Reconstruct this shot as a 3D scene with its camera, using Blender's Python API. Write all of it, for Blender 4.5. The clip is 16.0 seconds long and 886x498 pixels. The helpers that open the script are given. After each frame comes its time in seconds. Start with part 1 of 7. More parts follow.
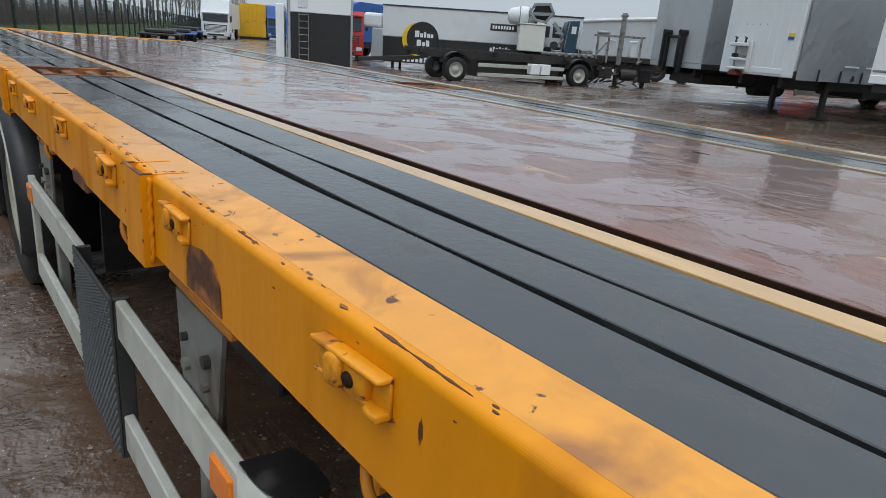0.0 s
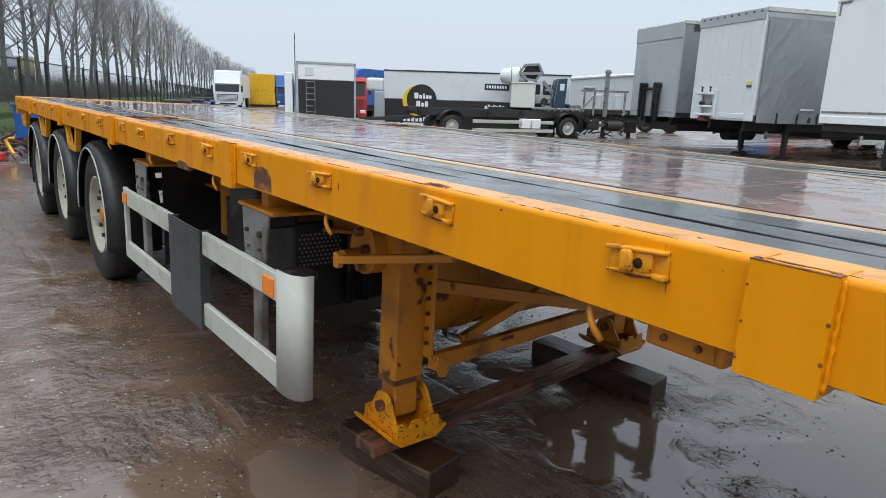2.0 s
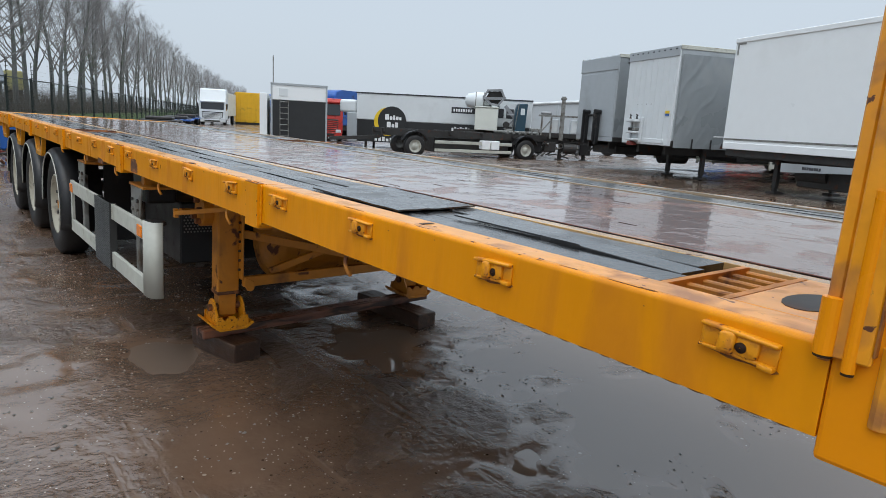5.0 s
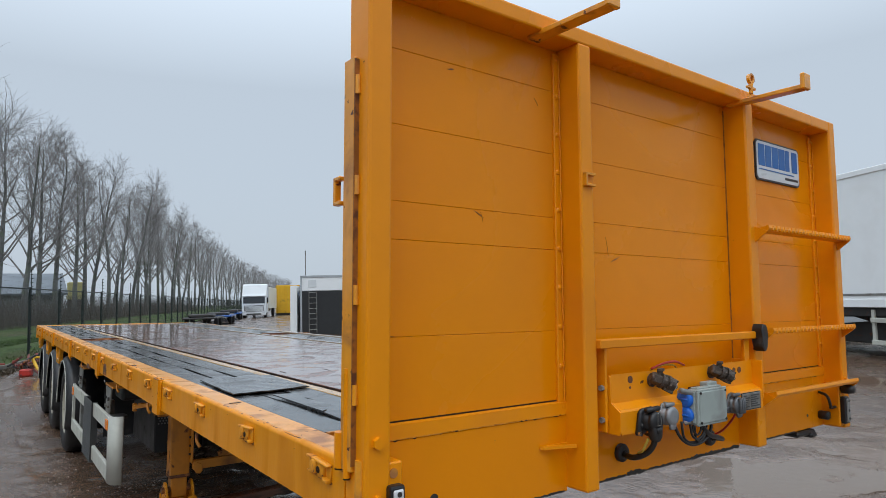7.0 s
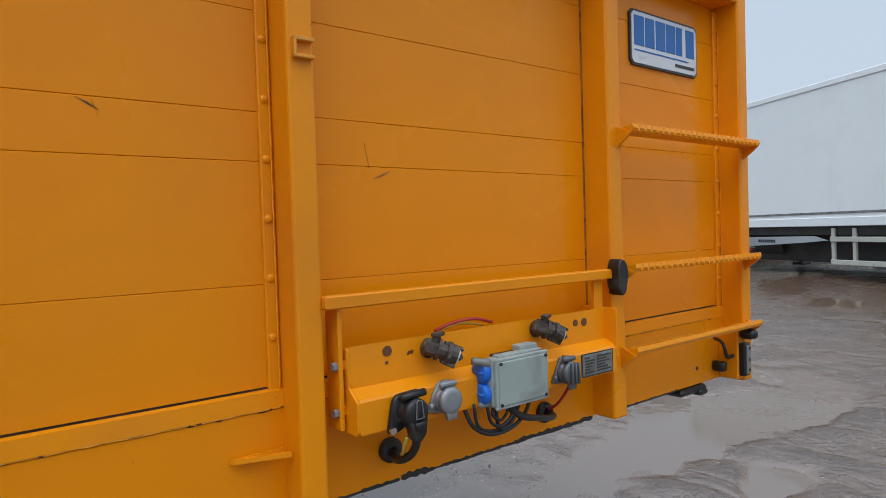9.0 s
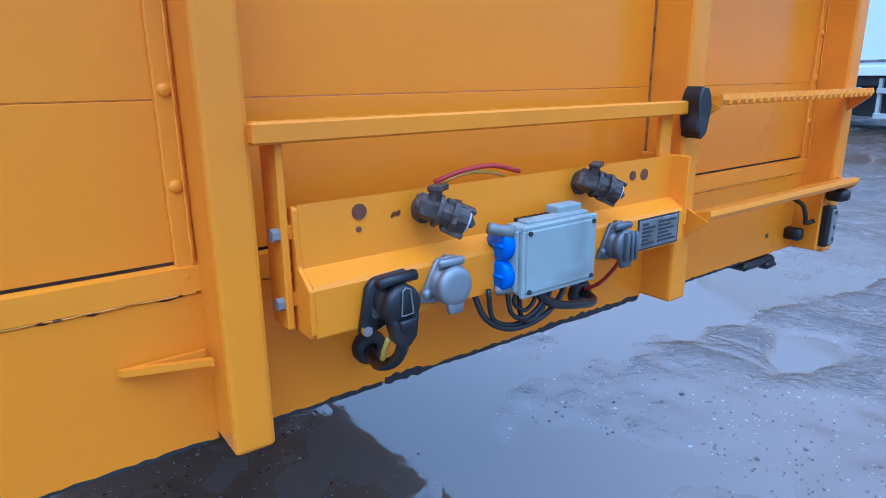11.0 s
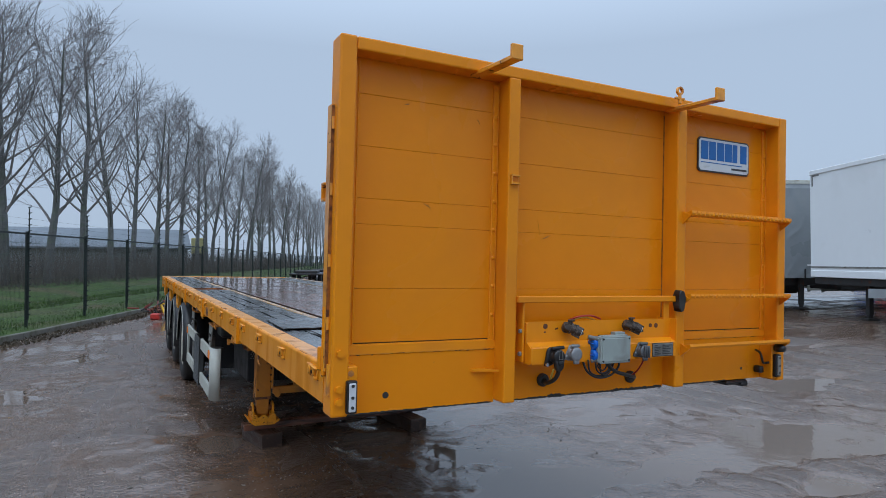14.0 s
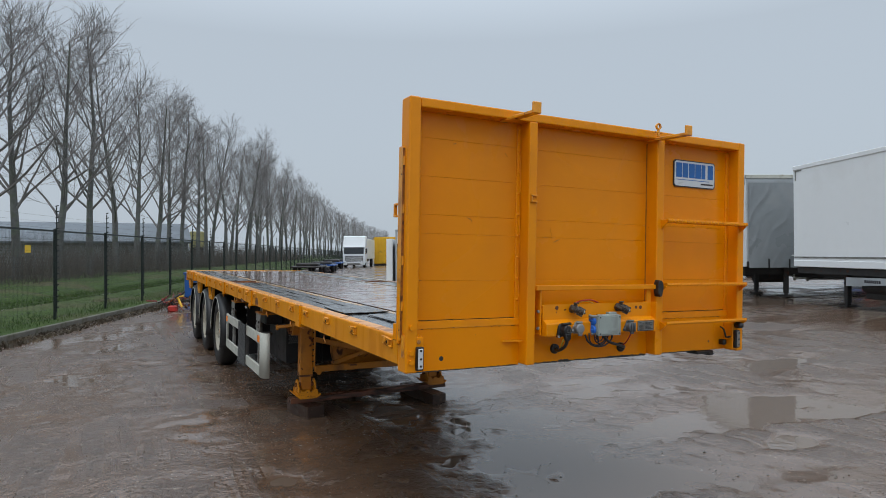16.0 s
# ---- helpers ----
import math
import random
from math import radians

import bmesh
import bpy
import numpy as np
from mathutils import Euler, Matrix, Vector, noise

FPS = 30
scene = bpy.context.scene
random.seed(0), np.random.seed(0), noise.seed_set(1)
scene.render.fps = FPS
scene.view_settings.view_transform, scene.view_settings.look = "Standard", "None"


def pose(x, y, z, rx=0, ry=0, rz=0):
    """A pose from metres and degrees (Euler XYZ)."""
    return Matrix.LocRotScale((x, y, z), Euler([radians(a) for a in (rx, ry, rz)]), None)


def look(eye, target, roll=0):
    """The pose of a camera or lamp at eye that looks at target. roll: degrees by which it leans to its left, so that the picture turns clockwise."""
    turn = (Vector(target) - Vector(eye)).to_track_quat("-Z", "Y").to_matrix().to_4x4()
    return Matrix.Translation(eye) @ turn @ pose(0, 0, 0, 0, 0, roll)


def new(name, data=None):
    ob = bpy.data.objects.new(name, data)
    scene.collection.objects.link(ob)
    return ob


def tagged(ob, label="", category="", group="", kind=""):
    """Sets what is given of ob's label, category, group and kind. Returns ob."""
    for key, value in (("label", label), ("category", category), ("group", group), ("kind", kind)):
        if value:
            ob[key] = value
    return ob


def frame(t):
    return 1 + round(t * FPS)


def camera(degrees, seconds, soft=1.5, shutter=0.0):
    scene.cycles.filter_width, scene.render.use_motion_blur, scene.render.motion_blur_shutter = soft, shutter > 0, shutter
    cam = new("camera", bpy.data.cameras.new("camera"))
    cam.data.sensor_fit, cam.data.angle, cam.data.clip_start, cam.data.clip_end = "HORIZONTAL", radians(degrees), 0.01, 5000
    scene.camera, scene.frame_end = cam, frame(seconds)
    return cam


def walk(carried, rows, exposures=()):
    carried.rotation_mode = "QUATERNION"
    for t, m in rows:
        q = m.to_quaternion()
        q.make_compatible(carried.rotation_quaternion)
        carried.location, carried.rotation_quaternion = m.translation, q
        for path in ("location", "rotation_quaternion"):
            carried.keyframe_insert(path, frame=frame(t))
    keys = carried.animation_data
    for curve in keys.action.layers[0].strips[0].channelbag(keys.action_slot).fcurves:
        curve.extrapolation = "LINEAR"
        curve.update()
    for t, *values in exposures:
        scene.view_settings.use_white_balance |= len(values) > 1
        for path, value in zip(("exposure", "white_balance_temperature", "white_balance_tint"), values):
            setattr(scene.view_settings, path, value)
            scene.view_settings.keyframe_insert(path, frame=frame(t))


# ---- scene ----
cam = camera(70.7, 16.0, soft=0.85)
PATH = [
    (0, (-0.282, 2.862, 1.534), (0.96, 4.301, 0.913), 5.4),
    (0.5, (-0.467, 2.615, 1.485), (0.836, 4.004, 0.875), 2.5),
    (1, (-0.636, 2.359, 1.495), (0.511, 3.893, 0.92), 1.2),
    (1.5, (-0.696, 2.016, 1.453), (0.424, 3.554, 0.837), 2.2),
    (2, (-0.847, 1.709, 1.463), (0.394, 3.213, 1.016), 3.3),
    (2.5, (-1.003, 1.417, 1.485), (0.289, 2.869, 1.016), 4.0),
    (3, (-0.971, 1.067, 1.467), (0.316, 2.539, 1.044), 6.6),
    (3.5, (-0.968, 0.764, 1.483), (0.321, 2.254, 1.14), 3.5),
    (3.7, (-0.977, 0.63, 1.476), (0.363, 2.06, 1.078), 4.4),
    (5.8, (-0.928, -0.597, 1.566), (0.307, 0.944, 1.249), 3.8),
    (6, (-0.911, -0.701, 1.567), (0.349, 0.834, 1.327), 2.6),
    (6.5, (-0.718, -1.016, 1.61), (0.556, 0.522, 1.501), 3.1),
    (7, (-0.686, -1.229, 1.65), (0.487, 0.382, 1.821), -0.1),
    (7.5, (-0.644, -1.409, 1.695), (0.369, 0.284, 2.025), -0.8),
    (8, (-0.374, -1.438, 1.681), (0.785, 0.17, 1.946), -1.1),
    (8.5, (-0.035, -1.362, 1.7), (1.157, 0.239, 1.824), -1.8),
    (9, (0.217, -1.099, 1.658), (1.439, 0.483, 1.604), -1.8),
    (9.5, (0.423, -0.829, 1.616), (1.571, 0.766, 1.243), 0.5),
    (9.7, (0.524, -0.723, 1.586), (1.617, 0.856, 1.029), 0.3),
    (11.8, (0.447, -0.785, 1.602), (1.678, 0.736, 1.19), -0.1),
    (12, (0.328, -0.89, 1.633), (1.628, 0.596, 1.315), 1.1),
    (12.5, (0.1, -1.244, 1.646), (1.174, 0.435, 1.486), -0.0),
    (13, (-0.126, -1.546, 1.672), (0.843, 0.204, 1.639), 0.5),
    (13.5, (-0.437, -1.833, 1.68), (0.474, -0.053, 1.638), 1.1),
    (14, (-0.656, -2.126, 1.668), (0.25, -0.344, 1.713), 1.4),
    (14.5, (-0.88, -2.422, 1.69), (0.004, -0.628, 1.728), -0.0),
    (15, (-1.155, -2.646, 1.67), (-0.238, -0.87, 1.591), -0.9),
    (15.5, (-1.254, -2.761, 1.703), (-0.351, -0.976, 1.67), 0.3),
    (16, (-1.247, -2.782, 1.7), (-0.327, -1.007, 1.718), 1.0),
]
# the trailer stands a little out of level on its blocks; its own frame is square
LEVEL = pose(0, 0, -0.087, 0.46, 1.26, 0)
EXPOSURES = [(0, -0.16, 6500, 10), (0.5, -0.14, 6500, 10), (1, 0.3, 6500, 10), (1.5, 0.3, 6500, 10), (3.7, 0.2, 6500, 10), (6, 0.1, 6500, 10), (6.5, 0.2, 6500, 10), (7, -0.05, 6400, 10), (7.5, -0.56, 6000, 10), (8, -0.65, 6200, 10), (8.5, -0.2, 6200, 10), (9, 0.06, 6200, 10), (9.5, 0.25, 5300, 10), (9.7, 0.35, 4700, 10), (11.8, 0.6, 4100, 10), (12.5, 0.25, 4300, 10), (13, 0.2, 4500, 10), (13.5, -0.1, 4900, 10), (14, -0.22, 5700, 10), (14.5, -0.22, 6200, 10), (16, -0.2, 6500, 10)]
walk(cam, [(t, LEVEL @ look(eye, target, roll)) for t, eye, target, roll in PATH], EXPOSURES)

# ---- world, sun ----
world = bpy.data.worlds.new("world")
scene.world = world
world.use_nodes = True
wn, wl = world.node_tree.nodes, world.node_tree.links
sky = wn.new("ShaderNodeTexSky")
sky.sky_type, sky.sun_disc = "NISHITA", False
sky.sun_elevation, sky.sun_rotation = radians(57), radians(227)
sky.air_density, sky.dust_density, sky.ozone_density = 1.0, 6.0, 1.5
cloud = wn.new("ShaderNodeMixRGB")          # the overcast layer that greys the sky
cloud.inputs["Fac"].default_value = 0.82
# an overcast layer is brighter overhead than at the horizon
dirn, sep, up = wn.new("ShaderNodeTexCoord"), wn.new("ShaderNodeSeparateXYZ"), wn.new("ShaderNodeMapRange")
wl.new(dirn.outputs["Generated"], sep.inputs["Vector"])
wl.new(sep.outputs["Z"], up.inputs["Value"])
up.inputs["From Min"].default_value, up.inputs["From Max"].default_value = 0.32, 1.0
up.inputs["To Min"].default_value, up.inputs["To Max"].default_value = 1.0, 3.4
grey = wn.new("ShaderNodeVectorMath")
grey.operation = "SCALE"
grey.inputs[0].default_value = (6.3, 7.2, 8.1)
wl.new(up.outputs["Result"], grey.inputs["Scale"])
wl.new(grey.outputs["Vector"], cloud.inputs["Color2"])
wl.new(sky.outputs["Color"], cloud.inputs["Color1"])
wl.new(cloud.outputs["Color"], wn["Background"].inputs["Color"])
wn["Background"].inputs["Strength"].default_value = 0.1
sun = new("sun", bpy.data.lights.new("sun", "SUN"))
sun.data.energy, sun.data.angle, sun.data.color = 0.5, radians(35), (1.0, 0.97, 0.92)
sun.matrix_world = look((-14, -13, 30), (0, 0, 0))


# ---- materials ----
def material(name, base, rough=0.5, metal=0.0, grain=0.06, grain_size=30.0, stain=None, stain_size=3.0, stain_at=0.62, stain_soft=0.12,
             bump=0.0, bump_size=60.0, rough_var=0.1, coat=0.0, vary=0.0, stretch=(1, 1, 1), second=None, second_size=11.0, second_at=0.68, second_soft=0.05, coords="Object", spec=0.5):
    """Paint or stone with fine grain, broad stains and small relief, in metres."""
    m = bpy.data.materials.new(name)
    m.use_nodes = True
    n, l = m.node_tree.nodes, m.node_tree.links
    b = n["Principled BSDF"]
    b.inputs["Metallic"].default_value = metal
    b.inputs["Coat Weight"].default_value = coat
    b.inputs["Specular IOR Level"].default_value = spec
    b.inputs["Coat Roughness"].default_value = 0.12
    tc, mp = n.new("ShaderNodeTexCoord"), n.new("ShaderNodeMapping")
    mp.inputs["Scale"].default_value = stretch
    l.new(tc.outputs[coords], mp.inputs["Vector"])

    def tex(size, detail=5.0, distort=0.0):
        t = n.new("ShaderNodeTexNoise")
        t.inputs["Scale"].default_value, t.inputs["Detail"].default_value, t.inputs["Distortion"].default_value = size, detail, distort
        l.new(mp.outputs["Vector"], t.inputs["Vector"])
        return t

    def ramp(t, lo, hi):
        r = n.new("ShaderNodeMapRange")
        r.inputs["From Min"].default_value, r.inputs["From Max"].default_value = lo, hi
        l.new(t, r.inputs["Value"])
        return r.outputs["Result"]

    def mix(fac, a, c, kind="MIX"):
        x = n.new("ShaderNodeMixRGB")
        x.blend_type = kind
        for key, v in (("Fac", fac), ("Color1", a), ("Color2", c)):
            if isinstance(v, (int, float)):
                x.inputs[key].default_value = v
            elif isinstance(v, tuple):
                x.inputs[key].default_value = (*v, 1) if len(v) == 3 else v
            else:
                l.new(v, x.inputs[key])
        return x.outputs["Color"]

    g1, g2 = tex(grain_size), tex(grain_size * 0.07, 3.0)
    col = mix(ramp(g1.outputs["Fac"], 0.3, 0.7), tuple(c * (1 - grain) for c in base), tuple(min(1, c * (1 + grain)) for c in base))
    col = mix(ramp(g2.outputs["Fac"], 0.3, 0.7), col, tuple(c * (1 - 1.3 * grain) for c in base), "MIX") if grain else col
    if vary:
        info = n.new("ShaderNodeObjectInfo")
        hsv = n.new("ShaderNodeHueSaturation")
        l.new(col, hsv.inputs["Color"])
        l.new(ramp(info.outputs["Random"], 0, 1), hsv.inputs["Fac"])
        hsv.inputs["Value"].default_value = 1 - vary
        col = hsv.outputs["Color"]
    rough_out = ramp(tex(grain_size * 0.2).outputs["Fac"], 0.25, 0.75)
    rr = n.new("ShaderNodeMapRange")
    rr.inputs["To Min"].default_value, rr.inputs["To Max"].default_value = max(0.02, rough - rough_var), min(1, rough + rough_var)
    l.new(rough_out, rr.inputs["Value"])
    rough_now = rr.outputs["Result"]
    for st, size, lim, soft in ((stain, stain_size, stain_at, stain_soft), (second, second_size, second_at, second_soft)):
        if st:
            f = ramp(tex(size, 8.0, 0.6).outputs["Fac"], lim, lim + soft)
            col = mix(f, col, st)
            rx = n.new("ShaderNodeMapRange")
            rx.inputs["To Max"].default_value = 0.8
            l.new(f, rx.inputs["Value"])
            l.new(rough_now, rx.inputs["To Min"])
            rough_now = rx.outputs["Result"]
    l.new(col, b.inputs["Base Color"])
    l.new(rough_now, b.inputs["Roughness"])
    if bump:
        bp = n.new("ShaderNodeBump")
        bp.inputs["Strength"].default_value, bp.inputs["Distance"].default_value = 1.0, bump
        l.new(tex(bump_size, 6.0).outputs["Fac"], bp.inputs["Height"])
        l.new(bp.outputs["Normal"], b.inputs["Normal"])
    return m


RUST, DIRT = (0.10, 0.032, 0.012), (0.07, 0.045, 0.03)
ORANGE = (0.79, 0.265, 0.001)
paint = material("orange_paint", ORANGE, 0.3, grain=0.05, grain_size=9, stain=(0.62, 0.20, 0.01), stain_size=1.7, stain_at=0.55, stain_soft=0.3, second=RUST, second_size=23, second_at=0.735, second_soft=0.03, bump=0.0006, bump_size=35, rough_var=0.08, spec=0.27)
paint_side = material("rail_side_paint", (0.745, 0.268, 0.001), 0.35, grain=0.07, grain_size=11, stretch=(1, 2.2, 0.45), stain=(0.5, 0.16, 0.006), stain_size=3.2, stain_at=0.53, stain_soft=0.25, second=RUST, second_size=15, second_at=0.715, second_soft=0.03, bump=0.0008, bump_size=40, spec=0.25)
paint_worn = material("worn_orange_paint", (0.80, 0.31, 0.008), 0.36, grain=0.14, grain_size=26, stain=(0.34, 0.13, 0.03), stain_size=7.0, stain_at=0.52, stain_soft=0.16, second=RUST, second_size=30, second_at=0.665, second_soft=0.03, bump=0.001, bump_size=40, spec=0.4, coat=0.5)
strip_paint = material("pale_yellow_paint", (0.60, 0.36, 0.14), 0.24, grain=0.16, grain_size=14, stretch=(2, 0.5, 2), stain=(0.26, 0.15, 0.06), stain_size=4, stain_at=0.58, stain_soft=0.2, second=RUST, second_size=16, second_at=0.68, second_soft=0.03, bump=0.0008, bump_size=40, coat=0.5)
# far-side copy of the yellow paint, greyed in its colour for reflected sky
sky_paled_strip = material("sky_paled_yellow_paint", (0.40, 0.30, 0.19), 0.22, grain=0.16, grain_size=14, stretch=(2, 0.5, 2), stain=(0.24, 0.18, 0.12), stain_size=4, stain_at=0.55, stain_soft=0.2, second=RUST, second_size=16, second_at=0.68, second_soft=0.03, bump=0.0008, bump_size=40, coat=0.8)
hook_paint = material("rusting_orange_paint", (0.76, 0.29, 0.004), 0.42, grain=0.12, grain_size=30, stain=(0.4, 0.13, 0.015), stain_size=30, stain_at=0.53, stain_soft=0.15, second=RUST, second_size=60, second_at=0.61, second_soft=0.04, bump=0.002, bump_size=60, spec=0.4)
hook_weep = material("rust_weep", (0.36, 0.12, 0.012), 0.6, grain=0.3, grain_size=60, stain=RUST, stain_size=30, stain_at=0.5, stain_soft=0.15)
teal = material("teal_paint", (0.018, 0.058, 0.088), 0.4, grain=0.1)
paint_under = material("dirty_orange_paint", (0.56, 0.20, 0.010), 0.45, grain=0.15, grain_size=12, stain=(0.16, 0.07, 0.025), stain_size=3.5, stain_at=0.53, stain_soft=0.2, second=RUST, second_size=9, second_at=0.62, second_soft=0.06, bump=0.001, bump_size=40)
paint_panel = material("headboard_paint", (0.78, 0.25, 0.0005), 0.22, grain=0.04, grain_size=7, stain=(0.66, 0.215, 0.008), stain_size=1.3, stain_at=0.52, stain_soft=0.3, second=RUST, second_size=37, second_at=0.77, second_soft=0.02, bump=0.0009, bump_size=14, spec=0.22)
rust = material("rusty_steel", (0.14, 0.05, 0.02), 0.75, grain=0.4, grain_size=60, stain=(0.3, 0.11, 0.03), stain_size=12, stain_at=0.5, bump=0.002, bump_size=80)
# dark rust, and the painted shade inside gaps, slots and hollows
rust_shade = material("dark_rust_and_shade", (0.035, 0.016, 0.009), 0.7, grain=0.4, grain_size=60, stain=(0.08, 0.03, 0.015), stain_size=14, stain_at=0.55, bump=0.002, bump_size=80, spec=0.2)
rubber = material("wet_black_rubber", (0.034, 0.035, 0.036), 0.17, grain=0.3, grain_size=25, stain=(0.06, 0.058, 0.052), stain_size=4, stain_at=0.55, stain_soft=0.2, bump=0.0008, bump_size=60, rough_var=0.08, coat=0.35)
tyre_rubber = material("tyre_rubber", (0.014, 0.013, 0.0125), 0.6, grain=0.3, grain_size=20, stain=(0.04, 0.028, 0.02), stain_size=4, stain_at=0.6, bump=0.001)
plastic = material("black_plastic", (0.011, 0.011, 0.012), 0.42, grain=0.2, stain=(0.05, 0.045, 0.04), stain_size=6, stain_at=0.6)
dark = material("dark_steel", (0.03, 0.028, 0.026), 0.6, grain=0.3, stain=RUST, stain_size=6, stain_at=0.6)
alu = material("grey_aluminium", (0.50, 0.50, 0.44), 0.55, metal=0.1, grain=0.1, grain_size=20, stain=(0.25, 0.22, 0.16), stain_size=5, stain_at=0.58, stain_soft=0.2, bump=0.0004)
tread_dark = material("dark_tread_steel", (0.06, 0.06, 0.058), 0.5, metal=0.3, grain=0.2)
galv = material("galvanised_steel", (0.26, 0.26, 0.245), 0.5, metal=0.3, grain=0.2, grain_size=18, stain=(0.09, 0.07, 0.05), stain_size=6, stain_at=0.5, stain_soft=0.2)
rim_paint = material("cream_rim_paint", (0.40, 0.37, 0.29), 0.5, grain=0.15, grain_size=12, stain=DIRT, stain_size=6, stain_at=0.55, stain_soft=0.2)
timber = material("wet_dark_timber", (0.048, 0.022, 0.012), 0.36, grain=0.4, grain_size=12, stretch=(6, 1, 6), stain=(0.10, 0.06, 0.04), stain_size=3, stain_at=0.55, bump=0.003, bump_size=25)
timber_red = material("wet_red_timber", (0.18, 0.068, 0.036), 0.32, grain=0.25, grain_size=12, stretch=(1, 6, 6), stain=(0.04, 0.025, 0.02), stain_size=3, stain_at=0.5, bump=0.003, bump_size=25)
white_panel = material("white_panel", (0.82, 0.84, 0.84), 0.35, grain=0.02, grain_size=4, stain=(0.75, 0.76, 0.75), stain_size=0.8, stain_at=0.55, stain_soft=0.25)
grey_panel = material("grey_panel", (0.38, 0.41, 0.43), 0.5, grain=0.05, grain_size=4, stain=(0.24, 0.25, 0.25), stain_size=0.7, stain_at=0.5, stain_soft=0.3)
curtain = material("grey_curtain", (0.23, 0.25, 0.26), 0.3, grain=0.08, grain_size=5, stain=(0.28, 0.29, 0.29), stain_size=0.9, stain_at=0.55, stain_soft=0.25)
black_panel = material("black_panel", (0.02, 0.021, 0.022), 0.45, grain=0.15, grain_size=5)
blue_paint = material("blue_paint", (0.02, 0.10, 0.36), 0.4, grain=0.1, stain=(0.05, 0.06, 0.1), stain_size=2, stain_at=0.6)
old_red = material("faded_red_paint", (0.22, 0.035, 0.025), 0.5, grain=0.2, stain=(0.08, 0.04, 0.03), stain_size=4, stain_at=0.5)
red_paint = material("red_paint", (0.5, 0.03, 0.02), 0.45, grain=0.15, stain=(0.18, 0.03, 0.02), stain_size=3, stain_at=0.55)
yellow_paint = material("yellow_paint", (0.72, 0.40, 0.01), 0.45, grain=0.08, stain=(0.4, 0.25, 0.03), stain_size=1.5, stain_at=0.6)
glass = material("dark_glass", (0.02, 0.025, 0.03), 0.06, grain=0.0, rough_var=0.02)
chrome = material("chrome", (0.6, 0.6, 0.6), 0.2, metal=1.0, grain=0.1)
lens_clear = material("clear_lens", (0.62, 0.64, 0.66), 0.12, grain=0.05, rough_var=0.05)
lens_amber = material("amber_lens", (0.85, 0.22, 0.01), 0.2, grain=0.08, grain_size=200)
box_grey = material("grey_plastic", (0.31, 0.35, 0.325), 0.45, grain=0.06, grain_size=20, stain=(0.22, 0.23, 0.21), stain_size=9, stain_at=0.55, stain_soft=0.2)
cable_black = material("cable_black", (0.015, 0.015, 0.015), 0.4, grain=0.1)
cable_red = material("cable_red", (0.45, 0.03, 0.02), 0.4, grain=0.1)
cable_yellow = material("cable_yellow", (0.6, 0.42, 0.05), 0.45, grain=0.1)
brass = material("weathered_brass", (0.075, 0.055, 0.042), 0.5, metal=0.25, grain=0.35, grain_size=50, stain=(0.17, 0.13, 0.1), stain_size=40, stain_at=0.56, bump=0.0015, bump_size=120)
alu_cast = material("cast_aluminium", (0.30, 0.31, 0.32), 0.45, metal=0.5, grain=0.12, grain_size=60)
sign_white = material("sign_white", (0.62, 0.66, 0.68), 0.4, grain=0.04, stain=(0.42, 0.44, 0.44), stain_size=14, stain_at=0.6)
sign_blue = material("sign_blue", (0.01, 0.13, 0.42), 0.4, grain=0.1, stain=(0.3, 0.38, 0.45), stain_size=30, stain_at=0.68)
off_white = material("dull_white_paint", (0.66, 0.69, 0.70), 0.4, grain=0.04, grain_size=3, stain=(0.52, 0.54, 0.54), stain_size=0.9, stain_at=0.55, stain_soft=0.3)
dull_grey = material("dull_light_grey_paint", (0.46, 0.49, 0.51), 0.45, grain=0.06, grain_size=3, stain=(0.34, 0.36, 0.37), stain_size=0.7, stain_at=0.52, stain_soft=0.3)
cream = material("cream_paint", (0.68, 0.69, 0.62), 0.4, grain=0.04, grain_size=3, stain=(0.5, 0.5, 0.44), stain_size=1.1, stain_at=0.58, stain_soft=0.3)
print_dark = material("dark_print", (0.03, 0.03, 0.035), 0.5, grain=0.0)
print_white = material("white_print", (0.78, 0.79, 0.79), 0.5, grain=0.0)
print_yellow = material("yellow_print", (0.75, 0.5, 0.02), 0.5, grain=0.0)
fence_green = material("dark_green_coating", (0.012, 0.02, 0.017), 0.5, grain=0.2)
concrete = material("kerb_concrete", (0.15, 0.138, 0.112), 0.7, grain=0.2, grain_size=25, stain=(0.08, 0.075, 0.045), stain_size=2.5, stain_at=0.5, bump=0.004, bump_size=40)
bark = material("grey_bark", (0.15, 0.15, 0.145), 0.9, grain=0.25, grain_size=6, stain=(0.115, 0.13, 0.10), stain_size=1.5, stain_at=0.5)
twig = material("grey_twigs", (0.25, 0.235, 0.23), 0.9, grain=0.2, grain_size=3)
grass_blade = material("grass_blades", (0.058, 0.105, 0.021), 0.7, grain=0.3, grain_size=3, stain=(0.11, 0.095, 0.045), stain_size=1.2, stain_at=0.6, spec=0.2)
brush = material("dead_brush", (0.135, 0.115, 0.098), 0.9, grain=0.3, grain_size=2)
leaf_litter = material("dead_leaves", (0.085, 0.062, 0.034), 0.8, grain=0.4, grain_size=9)
dim_rim = material("dirty_grey_rim", (0.16, 0.16, 0.15), 0.5, metal=0.3, grain=0.2, stain=(0.05, 0.04, 0.03), stain_size=5, stain_at=0.52)
pebble = material("wet_pebbles", (0.17, 0.15, 0.13), 0.35, grain=0.3, grain_size=40, vary=0.4)
slate = material("slate_roof", (0.125, 0.145, 0.165), 0.6, grain=0.08, grain_size=3)
wall_dark = material("barn_wall", (0.22, 0.235, 0.24), 0.8, grain=0.1, grain_size=3)
